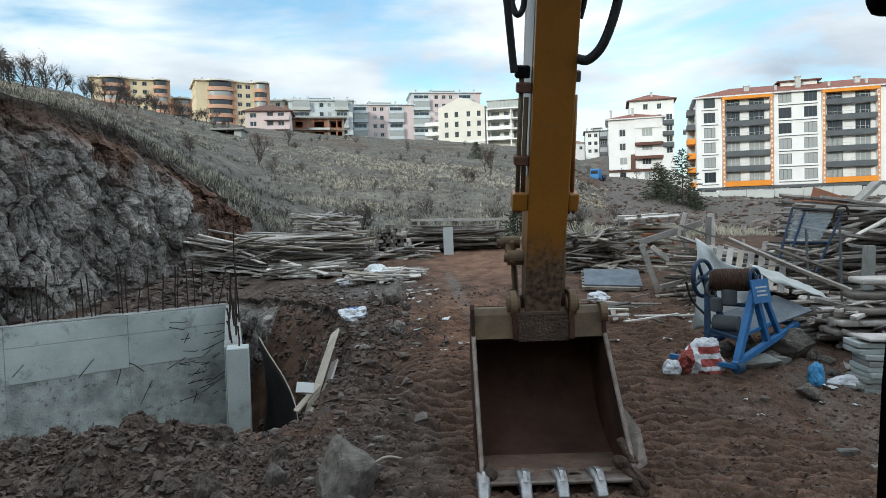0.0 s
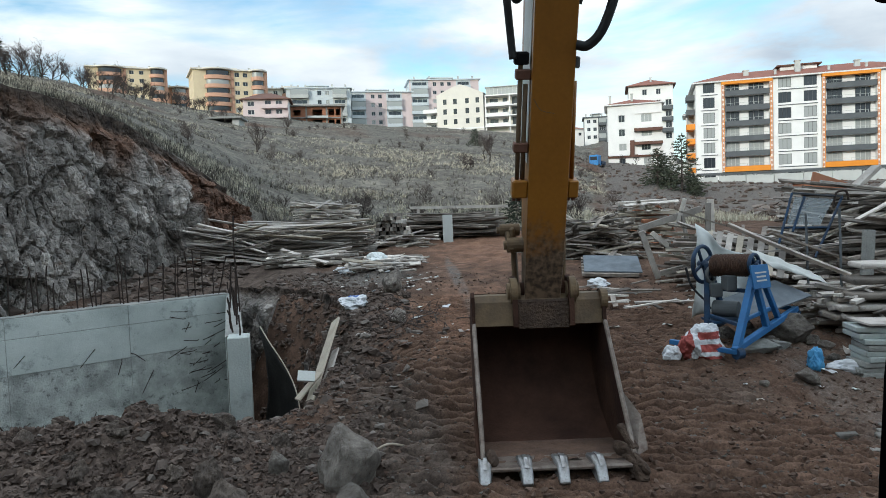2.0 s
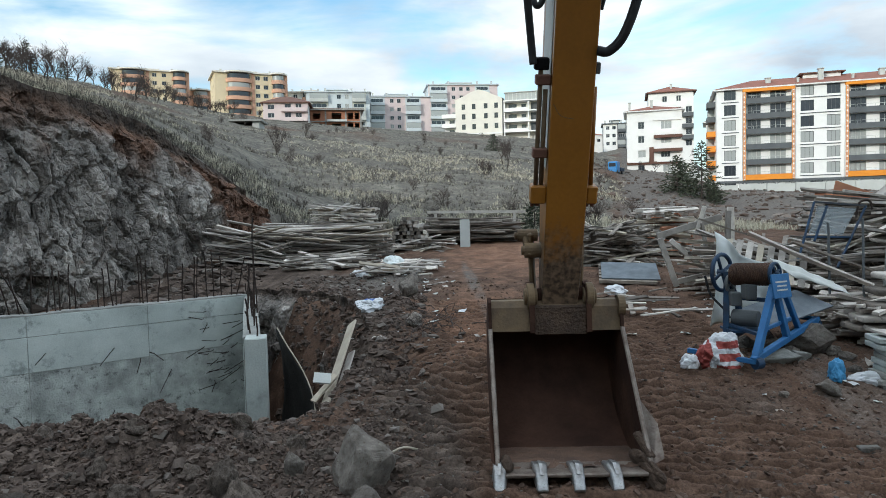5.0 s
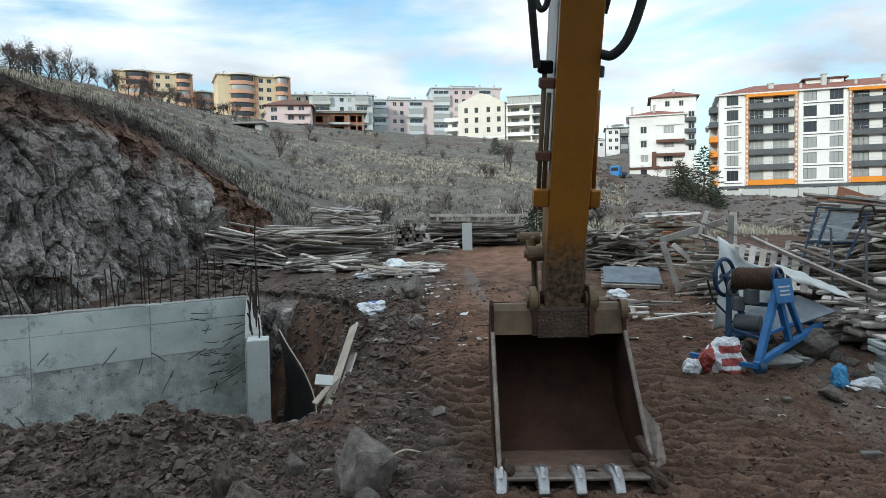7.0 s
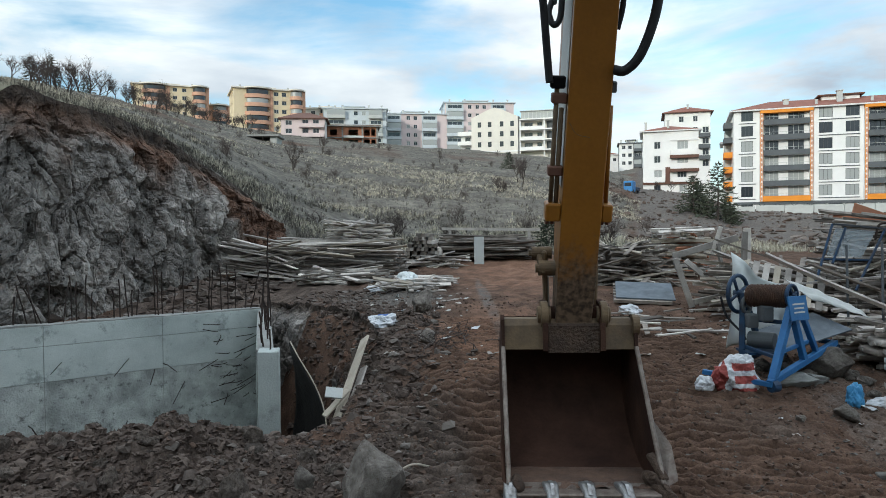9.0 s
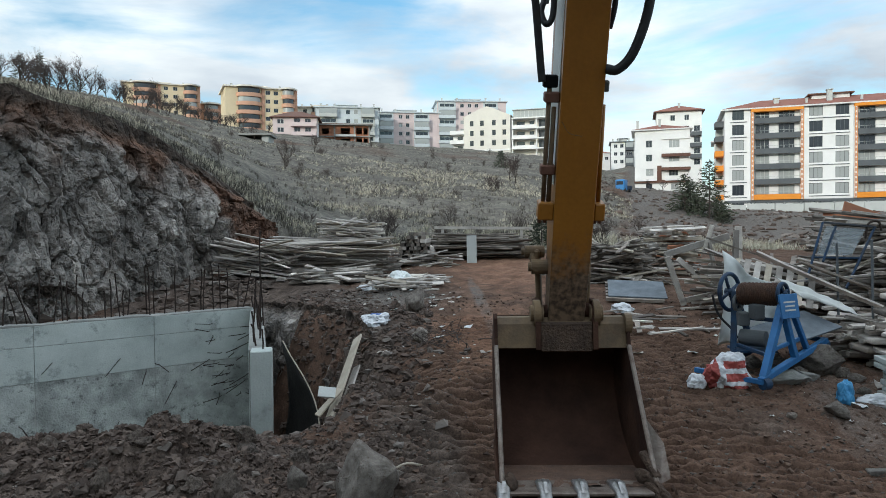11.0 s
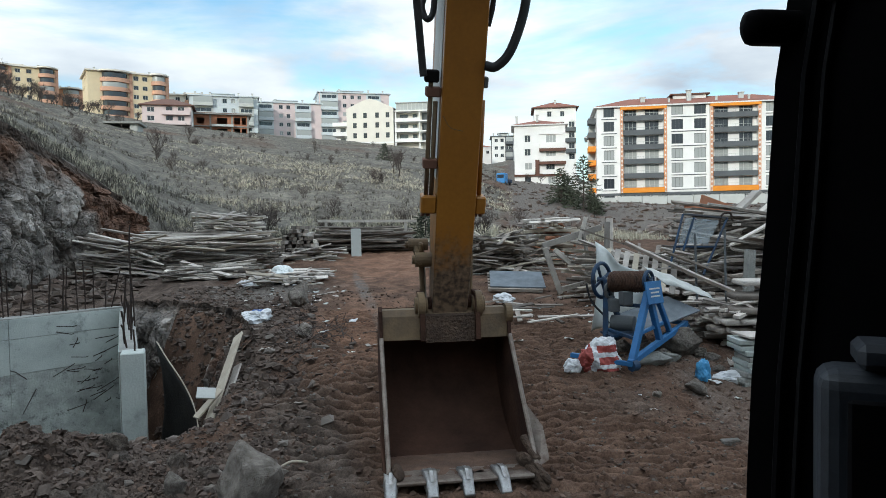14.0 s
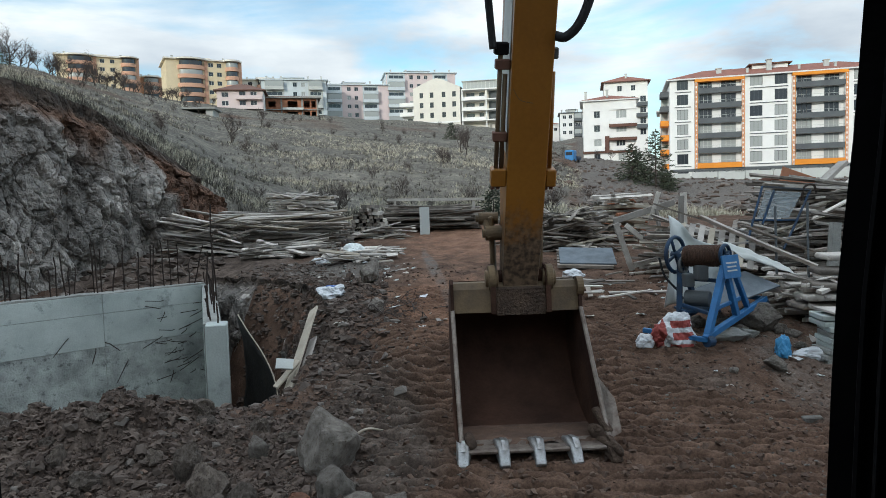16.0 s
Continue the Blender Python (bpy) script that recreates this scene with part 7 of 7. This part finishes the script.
def sheet_f(u, v):
    top = Vector((3.60, 9.82, 1.97)).lerp(Vector((4.35, 9.55, 1.48)), u) + Vector((0, 0, -0.10 * math.sin(math.pi * u)))
    low = Vector((3.50, 9.75, 0.62)).lerp(Vector((4.30, 9.60, 0.80)), u)
    p = top.lerp(low, v)
    return p + Vector((0.02, -0.09, 0)) * math.sin(9 * u + 3 * v) + Vector((0, 0.08, 0)) * noise.noise(Vector((u * 4, v * 4, 2)))


draped("plastic_sheet", "milky plastic sheet hung over timber behind the hoist", "plastic sheet", sheet_f, 26, 26, M_SHEET)


def sheet2_f(u, v):
    p = Vector((4.25, 9.7, 1.62)).lerp(Vector((5.25, 9.8, 1.22)), u).lerp(Vector((4.5, 9.45, 1.35)).lerp(Vector((5.3, 9.4, 1.08)), u), v)
    return p + Vector((0, 0, 0.05)) * noise.noise(Vector((u * 5, v * 3, 7)))


draped("tarpaulin", "grey-white tarpaulin over dark planks beside the hoist", "tarpaulin", sheet2_f, 18, 8, M_LGREY)


# worn paving stones at the yard's edge
PAVER = link_mesh("paving_stone", bevelled(boxed(-0.097, 0.097, -0.047, 0.047, -0.03, 0.03), 0.010), M_PAVER)
for j in range(17):
    for i in range(8):
        x, y = 3.62 + i * 0.2 + (j % 2) * 0.1 - 0.10 * j * 0.2, 5.0 + j * 0.1
        if rr.random() < 0.42 + 0.8 * (3.72 + 0.25 * (y - 5.8) - x + 0.3):
            continue
        solid("paving_stone", PAVER, None, "worn pale grey paving stone half buried in soil", "paving stone", "old paving", m=pose(x, y, ground(x, y) + rr.uniform(-0.012, 0.004), rr.uniform(-4, 4), rr.uniform(-4, 4), -8 + rr.uniform(-4, 4)))
# crumpled sacks
def sack(name, label, x, y, sx, sy, sz, material, seed, stripes=None, z=None):
    bm = bmesh.new()
    bmesh.ops.create_icosphere(bm, subdivisions=6 if stripes else 5, radius=1.0)
    for v in bm.verts:
        k = 1.0 + 0.34 * noise.noise(v.co * 1.5 + Vector((seed, 0, 0))) - 0.26 * abs(noise.noise(v.co * 2.4 + Vector((0, seed, 0)))) - 0.13 * abs(noise.noise(v.co * 5.5 + Vector((0, 0, seed))))
        k *= 1.0 + 0.22 * max(v.co.z, 0) * (0.4 - abs(v.co.x))
        v.co = Vector((v.co.x * sx * k, v.co.y * sy * k, max(v.co.z * k, -0.55) * sz))
    me = link_mesh(name, bm, material, True)
    if stripes:
        me.materials.append(stripes[0])
        for p in me.polygons:
            if stripes[1](p.center):
                p.material_index = 1
    zz = ground(x, y) if z is None else z
    return solid(name, me, None, label, "bag", m=pose(x, y, zz + 0.45 * sz, 0, 0, seed * 40))


sk = sack("striped_sack", "crumpled white sack with broad red stripes", 3.20, 8.50, 0.30, 0.20, 0.30, M_BAGW, 0.1, (M_BAGR, lambda c: (abs(c.z - 0.17) < 0.045 or abs(c.z - 0.02) < 0.045 or abs(c.z + 0.12) < 0.04) and c.x > -0.12 and c.x < 0.16 or c.x < -0.19))
sack("plastic_bag", "white plastic bag with blue print on the soil", -1.62, 11.9, 0.38, 0.24, 0.15, M_BAGW, 2, (M_BAGB, lambda c: c.z > 0.06 and abs(c.x - 0.05) < 0.15 and abs(c.y) < 0.08))
sack("plastic_bag", "large milky plastic bag beside the timber heap", -1.75, 17.6, 0.40, 0.28, 0.27, M_SHEET, 3)
sack("plastic_bag", "small white plastic bag beside the sack", 2.78, 8.45, 0.14, 0.10, 0.12, M_BAGW, 5)
sack("plastic_bag", "torn white plastic lying near the metal panel", 3.05, 13.6, 0.34, 0.20, 0.12, M_BAGW, 7)
sack("plastic_bag", "white plastic scrap among rubble beside the hoist", 4.75, 8.05, 0.24, 0.14, 0.10, M_BAGW, 4)
sack("plastic_bag", "blue plastic scrap among rubble beside the hoist", 4.42, 8.15, 0.12, 0.10, 0.17, M_CYAN, 6)
sack("plastic_bag", "white plastic bag in front of the timber heap", -2.6, 17.2, 0.30, 0.18, 0.10, M_BAGW, 8)


# paper and plastic scraps
def scrap(x, y, s, seed, material):
    bm = bmesh.new()
    bmesh.ops.create_grid(bm, x_segments=4, y_segments=3, size=0.5)
    for v in bm.verts:
        v.co = Vector((v.co.x * s * (1.4 + 0.3 * math.sin(seed)), v.co.y * s, 0.25 * s * noise.noise(v.co * 3 + Vector((seed, 0, 0)))))
    bmesh.ops.solidify(bm, geom=bm.faces[:], thickness=0.006)
    solid("litter_scrap", bm, material, "pale crumpled scrap of litter on the soil", "litter", "litter scraps", m=pose(x, y, ground(x, y) + 0.05 * s + 0.012, rr.uniform(-12, 12), rr.uniform(-12, 12), rr.uniform(0, 360)))


for i in range(130):
    if i < 60:
        x, y = rr.gauss(-1.3, 0.8), rr.uniform(13.2, 17.6)
    elif i < 92:
        x, y = rr.gauss(-0.7, 0.55), rr.uniform(9.8, 12.4)
    elif i < 116:
        x, y = rr.uniform(2.4, 4.6), rr.uniform(9.5, 13.5)
    else:
        x, y = rr.uniform(3.2, 5.2), rr.uniform(7.4, 8.6)
    scrap(x, y, rr.choice((0.03, 0.04, 0.06, 0.08, 0.12)), i, rr.choice((M_BAGW, M_LGREY, M_WOOD, M_WOOD, M_LGREY)))

# leaning planks and board in the pit, black membrane
bar_thing("plank", "long pale split plank leaning into the pit", "plank", (-1.72, 10.5, 0.66), (-1.80, 8.15, -0.25), 0.17, 0.035, M_WOOD_N, 40)
bar_thing("plank", "second pale plank leaning behind the first", "plank", (-1.66, 10.0, 0.30), (-1.66, 8.3, -0.15), 0.12, 0.03, M_WOOD, 30)
bar_thing("plank", "short broken plank on the pit slope", "plank", (-1.95, 8.6, -0.05), (-1.70, 8.9, 0.22), 0.09, 0.03, M_WOOD_N, 10)
solid("board", bevelled(boxed(-0.11, 0.11, -0.08, 0.08, -0.012, 0.012), 0.003), M_LGREY, "small pale square board on the pit slope", "board", m=pose(-1.83, 8.65, 0.24, 40, 8, 10))
EDGE = [(-2.56, 9.25, 0.80), (-2.40, 9.1, 0.60), (-2.18, 8.95, 0.32), (-2.02, 8.8, 0.05), (-1.93, 8.6, -0.20), (-1.92, 8.4, -0.40)]
LOW = [(-2.60, 9.3, -0.9), (-2.52, 9.2, -1.0), (-2.42, 9.0, -1.1), (-2.3, 8.8, -1.1), (-2.2, 8.6, -1.1), (-2.1, 8.4, -1.0)]
e_s, l_s = spline(EDGE, 5), spline(LOW, 5)


def memb_f(u, v):
    i = min(int(u * (len(e_s) - 1) + 0.5), len(e_s) - 1)
    p = e_s[i].lerp(l_s[i], v)
    return p + Vector((0.10 * math.sin(math.pi * v) + 0.04 * noise.noise(p * 4), 0, 0))


draped("membrane", "black waterproofing membrane hanging beside the column", "membrane", memb_f, 25, 12, M_MEMB, 0.008)
bm = bmesh.new()
tube(bm, [p + Vector((0.008, -0.008, 0.008)) for p in e_s], 0.009, 6)
solid("membrane_edge", bm, M_WOOD_N, "pale torn edge strip of the black membrane", "strip")


# tangle of roots and twigs by the track
tg = bmesh.new()
for i in range(46):
    a = rr.uniform(0, math.pi)
    L = rr.uniform(0.2, 0.65)
    c = Vector((-0.55 + rr.gauss(0, 0.28), 10.6 + rr.gauss(0, 0.4), 0))
    c.z = ground(c.x, c.y) + rr.uniform(0.02, 0.22)
    d = Vector((math.cos(a), math.sin(a), rr.uniform(-0.4, 0.4))) * L / 2
    k = Vector((rr.gauss(0, 0.06), rr.gauss(0, 0.06), rr.uniform(0, 0.12)))
    tube(tg, spline([c - d, c - d * 0.3 + k, c + d * 0.4 - k * 0.4, c + d], 3), rr.uniform(0.003, 0.007), 5)
solid("root_tangle", tg, M_TWIG, "tangle of dug-up roots and twigs on the soil", "roots", kind="stuff")
bm = bmesh.new()
tube(bm, spline([(-0.75, 6.35, ground(-0.75, 6.35) + 0.04), (-0.6, 6.4, ground(-0.6, 6.4) + 0.05), (-0.42, 6.55, ground(-0.42, 6.55) + 0.04)], 5), 0.012, 6)
solid("stick", bm, M_WOOD_N, "pale bent stick lying on the gravel", "stick")


# ---- plants ----
def bare_tree(seed, height, spread=0.55, levels=4, shrub=False):
    r = random.Random(seed)
    wood, twig = bmesh.new(), bmesh.new()

    def grow(p, d, length, rad, level):
        q = p
        pts = [p]
        for k in range(3):
            d = (d + Vector((r.gauss(0, 0.16), r.gauss(0, 0.16), r.gauss(0.06, 0.10)))).normalized()
            q = q + d * length / 3
            pts.append(q)
        tube(wood if level < 2 else twig, pts, rad, 5 if level < 2 else 3, False, rad * 0.55)
        if level >= levels:
            return
        n = r.choice((3, 4, 4)) if level < levels - 1 else r.choice((3, 4, 5))
        for i in range(n):
            a = r.uniform(0, 2 * math.pi)
            side = Vector((math.cos(a), math.sin(a), 0))
            nd = (d * r.uniform(0.5, 1.0) + side * r.uniform(0.4, 0.9) * spread * 1.6 + Vector((0, 0, 0.25))).normalized()
            grow(pts[r.choice((1, 2, 2, 3))], nd, length * r.uniform(0.55, 0.8), rad * 0.55, level + 1)
    if shrub:
        for i in range(6):
            a = r.uniform(0, 6.28)
            grow(Vector((0.05 * math.cos(a), 0.05 * math.sin(a), -0.1)), Vector((math.cos(a) * 0.5, math.sin(a) * 0.5, 1)).normalized(), height * 0.42, height * 0.014, 1)
    else:
        grow(Vector((0, 0, -0.2)), Vector((0, 0, 1)), height * 0.38, height * 0.022, 0)
    if not wood.verts:
        tube(wood, [(0, 0, -0.1), (0, 0, 0.1)], 0.03, 5)
    return link_mesh("trunk", wood, M_BARK), link_mesh("crown", twig, M_TWIG)


def put_tree(meshes, name, label, x, y, k, rz, group, sink=0.0):
    t = thing(name, label, "tree" if "tree" in name or name == "pine" else "shrub", pose(x, y, ground(x, y) - sink, 0, 0, rz) @ Matrix.Scale(k, 4), group)
    part("trunk", meshes[0], None, t)
    part("crown", meshes[1], None, t)


BARE = [bare_tree(s, 4.5, 0.6, 5) for s in (1, 2, 3, 4)]
SHRUB = [bare_tree(s, 1.3, 0.7, 4, True) for s in (11, 12, 13)]
tr_r = random.Random(21)
for u, y in ((-0.645, 68), (-0.635, 72), (-0.62, 66), (-0.605, 74), (-0.60, 70), (-0.585, 80), (-0.57, 84), (-0.555, 90), (-0.66, 64), (-0.69, 66), (-0.72, 63), (-0.515, 96), (-0.51, 100), (-0.505, 97),
             (-0.485, 112), (-0.475, 118), (-0.465, 112), (-0.455, 116), (-0.445, 125), (-0.435, 120), (-0.425, 128), (-0.415, 122), (-0.405, 130), (-0.37, 140), (-0.36, 150), (-0.35, 150), (-0.34, 152), (-0.395, 135), (-0.325, 160), (-0.47, 90), (-0.44, 95), (-0.50, 118), (-0.495, 104), (-0.488, 126), (-0.462, 130), (-0.452, 108), (-0.448, 132), (-0.438, 140), (-0.428, 112), (-0.418, 138), (-0.412, 116), (-0.40, 142), (-0.385, 138), (-0.378, 150), (-0.372, 128), (-0.365, 156), (-0.355, 140), (-0.345, 160), (-0.335, 148), (-0.53, 92), (-0.545, 86), (-0.615, 78), (-0.65, 70)):
    put_tree(BARE[tr_r.randrange(4)], "bare_tree", "leafless grey tree on the dry hillside", u * y, y, tr_r.uniform(0.7, 1.15), tr_r.uniform(0, 360), "bare trees")
for u, y, k in ((-0.265, 60, 0.75), (0.07, 62, 0.75), (0.065, 66, 0.7), (-0.22, 90, 0.7), (-0.31, 110, 0.8), (-0.29, 140, 0.8), (0.26, 135, 0.6), (0.285, 134, 0.6), (-0.05, 120, 0.5)):
    put_tree(BARE[tr_r.randrange(4)], "bare_tree", "small leafless tree standing alone in dry grass", u * y, y, k, tr_r.uniform(0, 360), "bare trees")
for i in range(60):
    u, y = tr_r.uniform(-0.5, 0.22), tr_r.uniform(30, 170)
    if u < -0.28 and y < 40:
        continue
    put_tree(SHRUB[i % 3], "bare_shrub", "low leafless shrub on the dry hillside", u * y, y, tr_r.uniform(0.6, 1.3), tr_r.uniform(0, 360), "hillside shrubs")
for u, y, k in ((-0.13, 31, 1.3), (-0.12, 32, 1.2), (0.19, 33, 1.2), (0.20, 36, 1.1), (0.25, 40, 1.1), (0.075, 34, 1.0), (0.46, 15.5, 0.6), (0.47, 16.2, 0.6), (-0.11, 34, 1.2), (0.05, 31, 0.9)):
    put_tree(SHRUB[tr_r.randrange(3)], "bare_shrub", "brown leafless bush at the edge of the yard", u * y, y, k, tr_r.uniform(0, 360), "yard bushes")


def pine_meshes(seed, height, radius):
    r = random.Random(seed)
    wood, leaf = bmesh.new(), bmesh.new()
    tube(wood, [(0, 0, -0.2), (0.02, 0, height * 0.5), (0, 0.02, height)], height * 0.02, 7, False, 0.01)
    n = 84
    for i in range(n):
        f = (i + 0.5) / n
        z = height * (0.06 + 0.94 * f)
        L = radius * (1 - f) ** 0.85 * r.uniform(0.65, 1.15) + 0.10
        a = i * 2.399 + r.uniform(-0.4, 0.4)
        d = Vector((math.cos(a), math.sin(a), 0.15 - 0.45 * (1 - f)))
        tip = Vector((0, 0, z)) + d * L
        tube(wood, [(0, 0, z), tip], 0.012, 3, False, 0.004)
        m = max(6, int(L * 22))
        for k in range(m):
            t = r.uniform(0.15, 1.05)
            c = Vector((0, 0, z)).lerp(tip, t)
            s = r.uniform(0.14, 0.28)
            e = (d.normalized() + Vector((r.gauss(0, 0.7), r.gauss(0, 0.7), r.gauss(0.15, 0.45)))).normalized()
            w = e.cross(Vector((r.gauss(0, 1), r.gauss(0, 1), r.gauss(0, 1)))).normalized() * s * 0.22
            leaf.faces.new([leaf.verts.new(p) for p in (c - w, c + w, c + e * s * 1.3)])
    return link_mesh("trunk", wood, M_BARK), link_mesh("crown", leaf, M_PINE)


PINE = [pine_meshes(3, 4.8, 2.3), pine_meshes(5, 3.4, 2.0)]
for x, y, k, v in ((20.3, 58, 1.0, 0), (21.6, 59.5, 0.62, 1), (18.9, 60, 0.95, 1), (19.7, 61, 0.8, 1), (21.2, 57.5, 0.5, 1), (-53.5, 85, 0.85, 0), (-55.5, 84, 0.8, 0), (-49.5, 86, 0.7, 1), (5.6, 108, 0.85, 1), (3.2, 29.5, 0.5, 1)):
    put_tree(PINE[v], "pine", "dark green young pine tree", x, y, k, x * 37, "pines", 0.1)


def tufts(name, material, label, n, seed, size, place, blades=7):
    r = np.random.RandomState(seed)
    x, y = place(r, n)
    z = land(x, y)[0]
    s = size(r, len(x))
    k = len(x)
    a = r.uniform(0, 2 * np.pi, (k, blades))
    lean = r.uniform(0.1, 0.75, (k, blades))
    L = s[:, None] * r.uniform(0.6, 1.2, (k, blades))
    base = np.stack([x, y, z - 0.03], 1)[:, None, :] + np.stack([np.cos(a) * s[:, None] * 0.22, np.sin(a) * s[:, None] * 0.22, 0 * a], 2)
    tip = base + np.stack([np.cos(a) * lean * L, np.sin(a) * lean * L, L], 2)
    w = np.stack([-np.sin(a), np.cos(a), 0 * a], 2) * (s[:, None, None] * 0.055)
    co = np.stack([base - w, base + w, tip], 2).reshape(-1, 3)
    me = bpy.data.meshes.new(name)
    me.from_pydata(co.tolist(), [], np.arange(len(co)).reshape(-1, 3).tolist())
    me.materials.append(material)
    return solid(name, me, None, label, "grass", kind="stuff")


def hill_place(thr, belt=0.0, bare=0.0):
    """Places on the hillside; belt: more along the pale belt across the slope, bare: fewer above it."""
    def f(r, n):
        y = 26 + 150 * r.rand(n) ** 1.7
        u = r.uniform(-0.72, 0.24, n)
        x = u * y
        yf = np.interp(u, HT[:, 0], HT[:, 1])
        g = fbm(x * 0.055, y * 0.055, 3)
        clump = fbm(x * 0.28 + 50, y * 0.20, 3)
        ys = np.interp(u, (-0.5, -0.35, -0.2, 0.07, 0.25), (170, 128, 90, 63, 52)) + 8 * fbm(x * 0.08, y * 0.08 + 9, 2)
        on_belt = np.exp(-((y - ys) / (0.11 * ys)) ** 2)
        above = step(0.06, 0.20, (y - ys) / ys) * step(-0.42, -0.30, u)
        keep = (y > yf + 0.6) & (0.6 * g + 0.9 * clump + belt * on_belt - bare * above  > thr + r.uniform(-0.22, 0.22, n))
        return x[keep], y[keep]
    return f


tufts("straw_grass", M_STRAW, "pale yellow dry grass in tufts on the hillside", 52000, 1, lambda r, n: 0.10 + 0.25 * r.rand(n) ** 1.5, hill_place(0.20, 0.36, 0.22))
tufts("grey_grass", M_STRAW_D, "grey-brown dead grass covering the hillside", 42000, 2, lambda r, n: 0.08 + 0.18 * r.rand(n), hill_place(0.0, 0.1, 0.1))
tufts("dead_scrub", M_SCRUB, "dark low dead scrub covering the hillside", 30000, 3, lambda r, n: 0.10 + 0.26 * r.rand(n) ** 1.5, hill_place(-0.10, -0.25, -0.1), 6)


def rim_place(r, n):
    t = r.rand(n)
    y = np.interp(t, [0, 0.3, 0.55, 0.8, 1], [11.6, 15.0, 17.2, 21.6, 25.0]) + r.uniform(0, 2.6, n)
    u = np.interp(t, [0, 0.3, 0.55, 0.8, 1], [-1.12, -0.70, -0.55, -0.385, -0.29]) - 0.02
    return u * y, y


tufts("rim_grass", M_STRAW, "dry grass along the top of the rock cut", 3600, 5, lambda r, n: 0.07 + 0.16 * r.rand(n) ** 2, rim_place, 9)
tufts("yard_weeds", M_STRAW, "straw-coloured weeds at the back of the yard", 1500, 6, lambda r, n: 0.12 + 0.3 * r.rand(n), lambda r, n: (r.uniform(-3, 14, n), r.uniform(27, 36, n)), 8)
tufts("wall_weeds", M_STRAW_D, "dry weeds behind the concrete wall", 120, 7, lambda r, n: 0.35 + 0.35 * r.rand(n), lambda r, n: (r.normal(-7.5, 0.28, n), r.normal(12.1, 0.2, n)), 10)
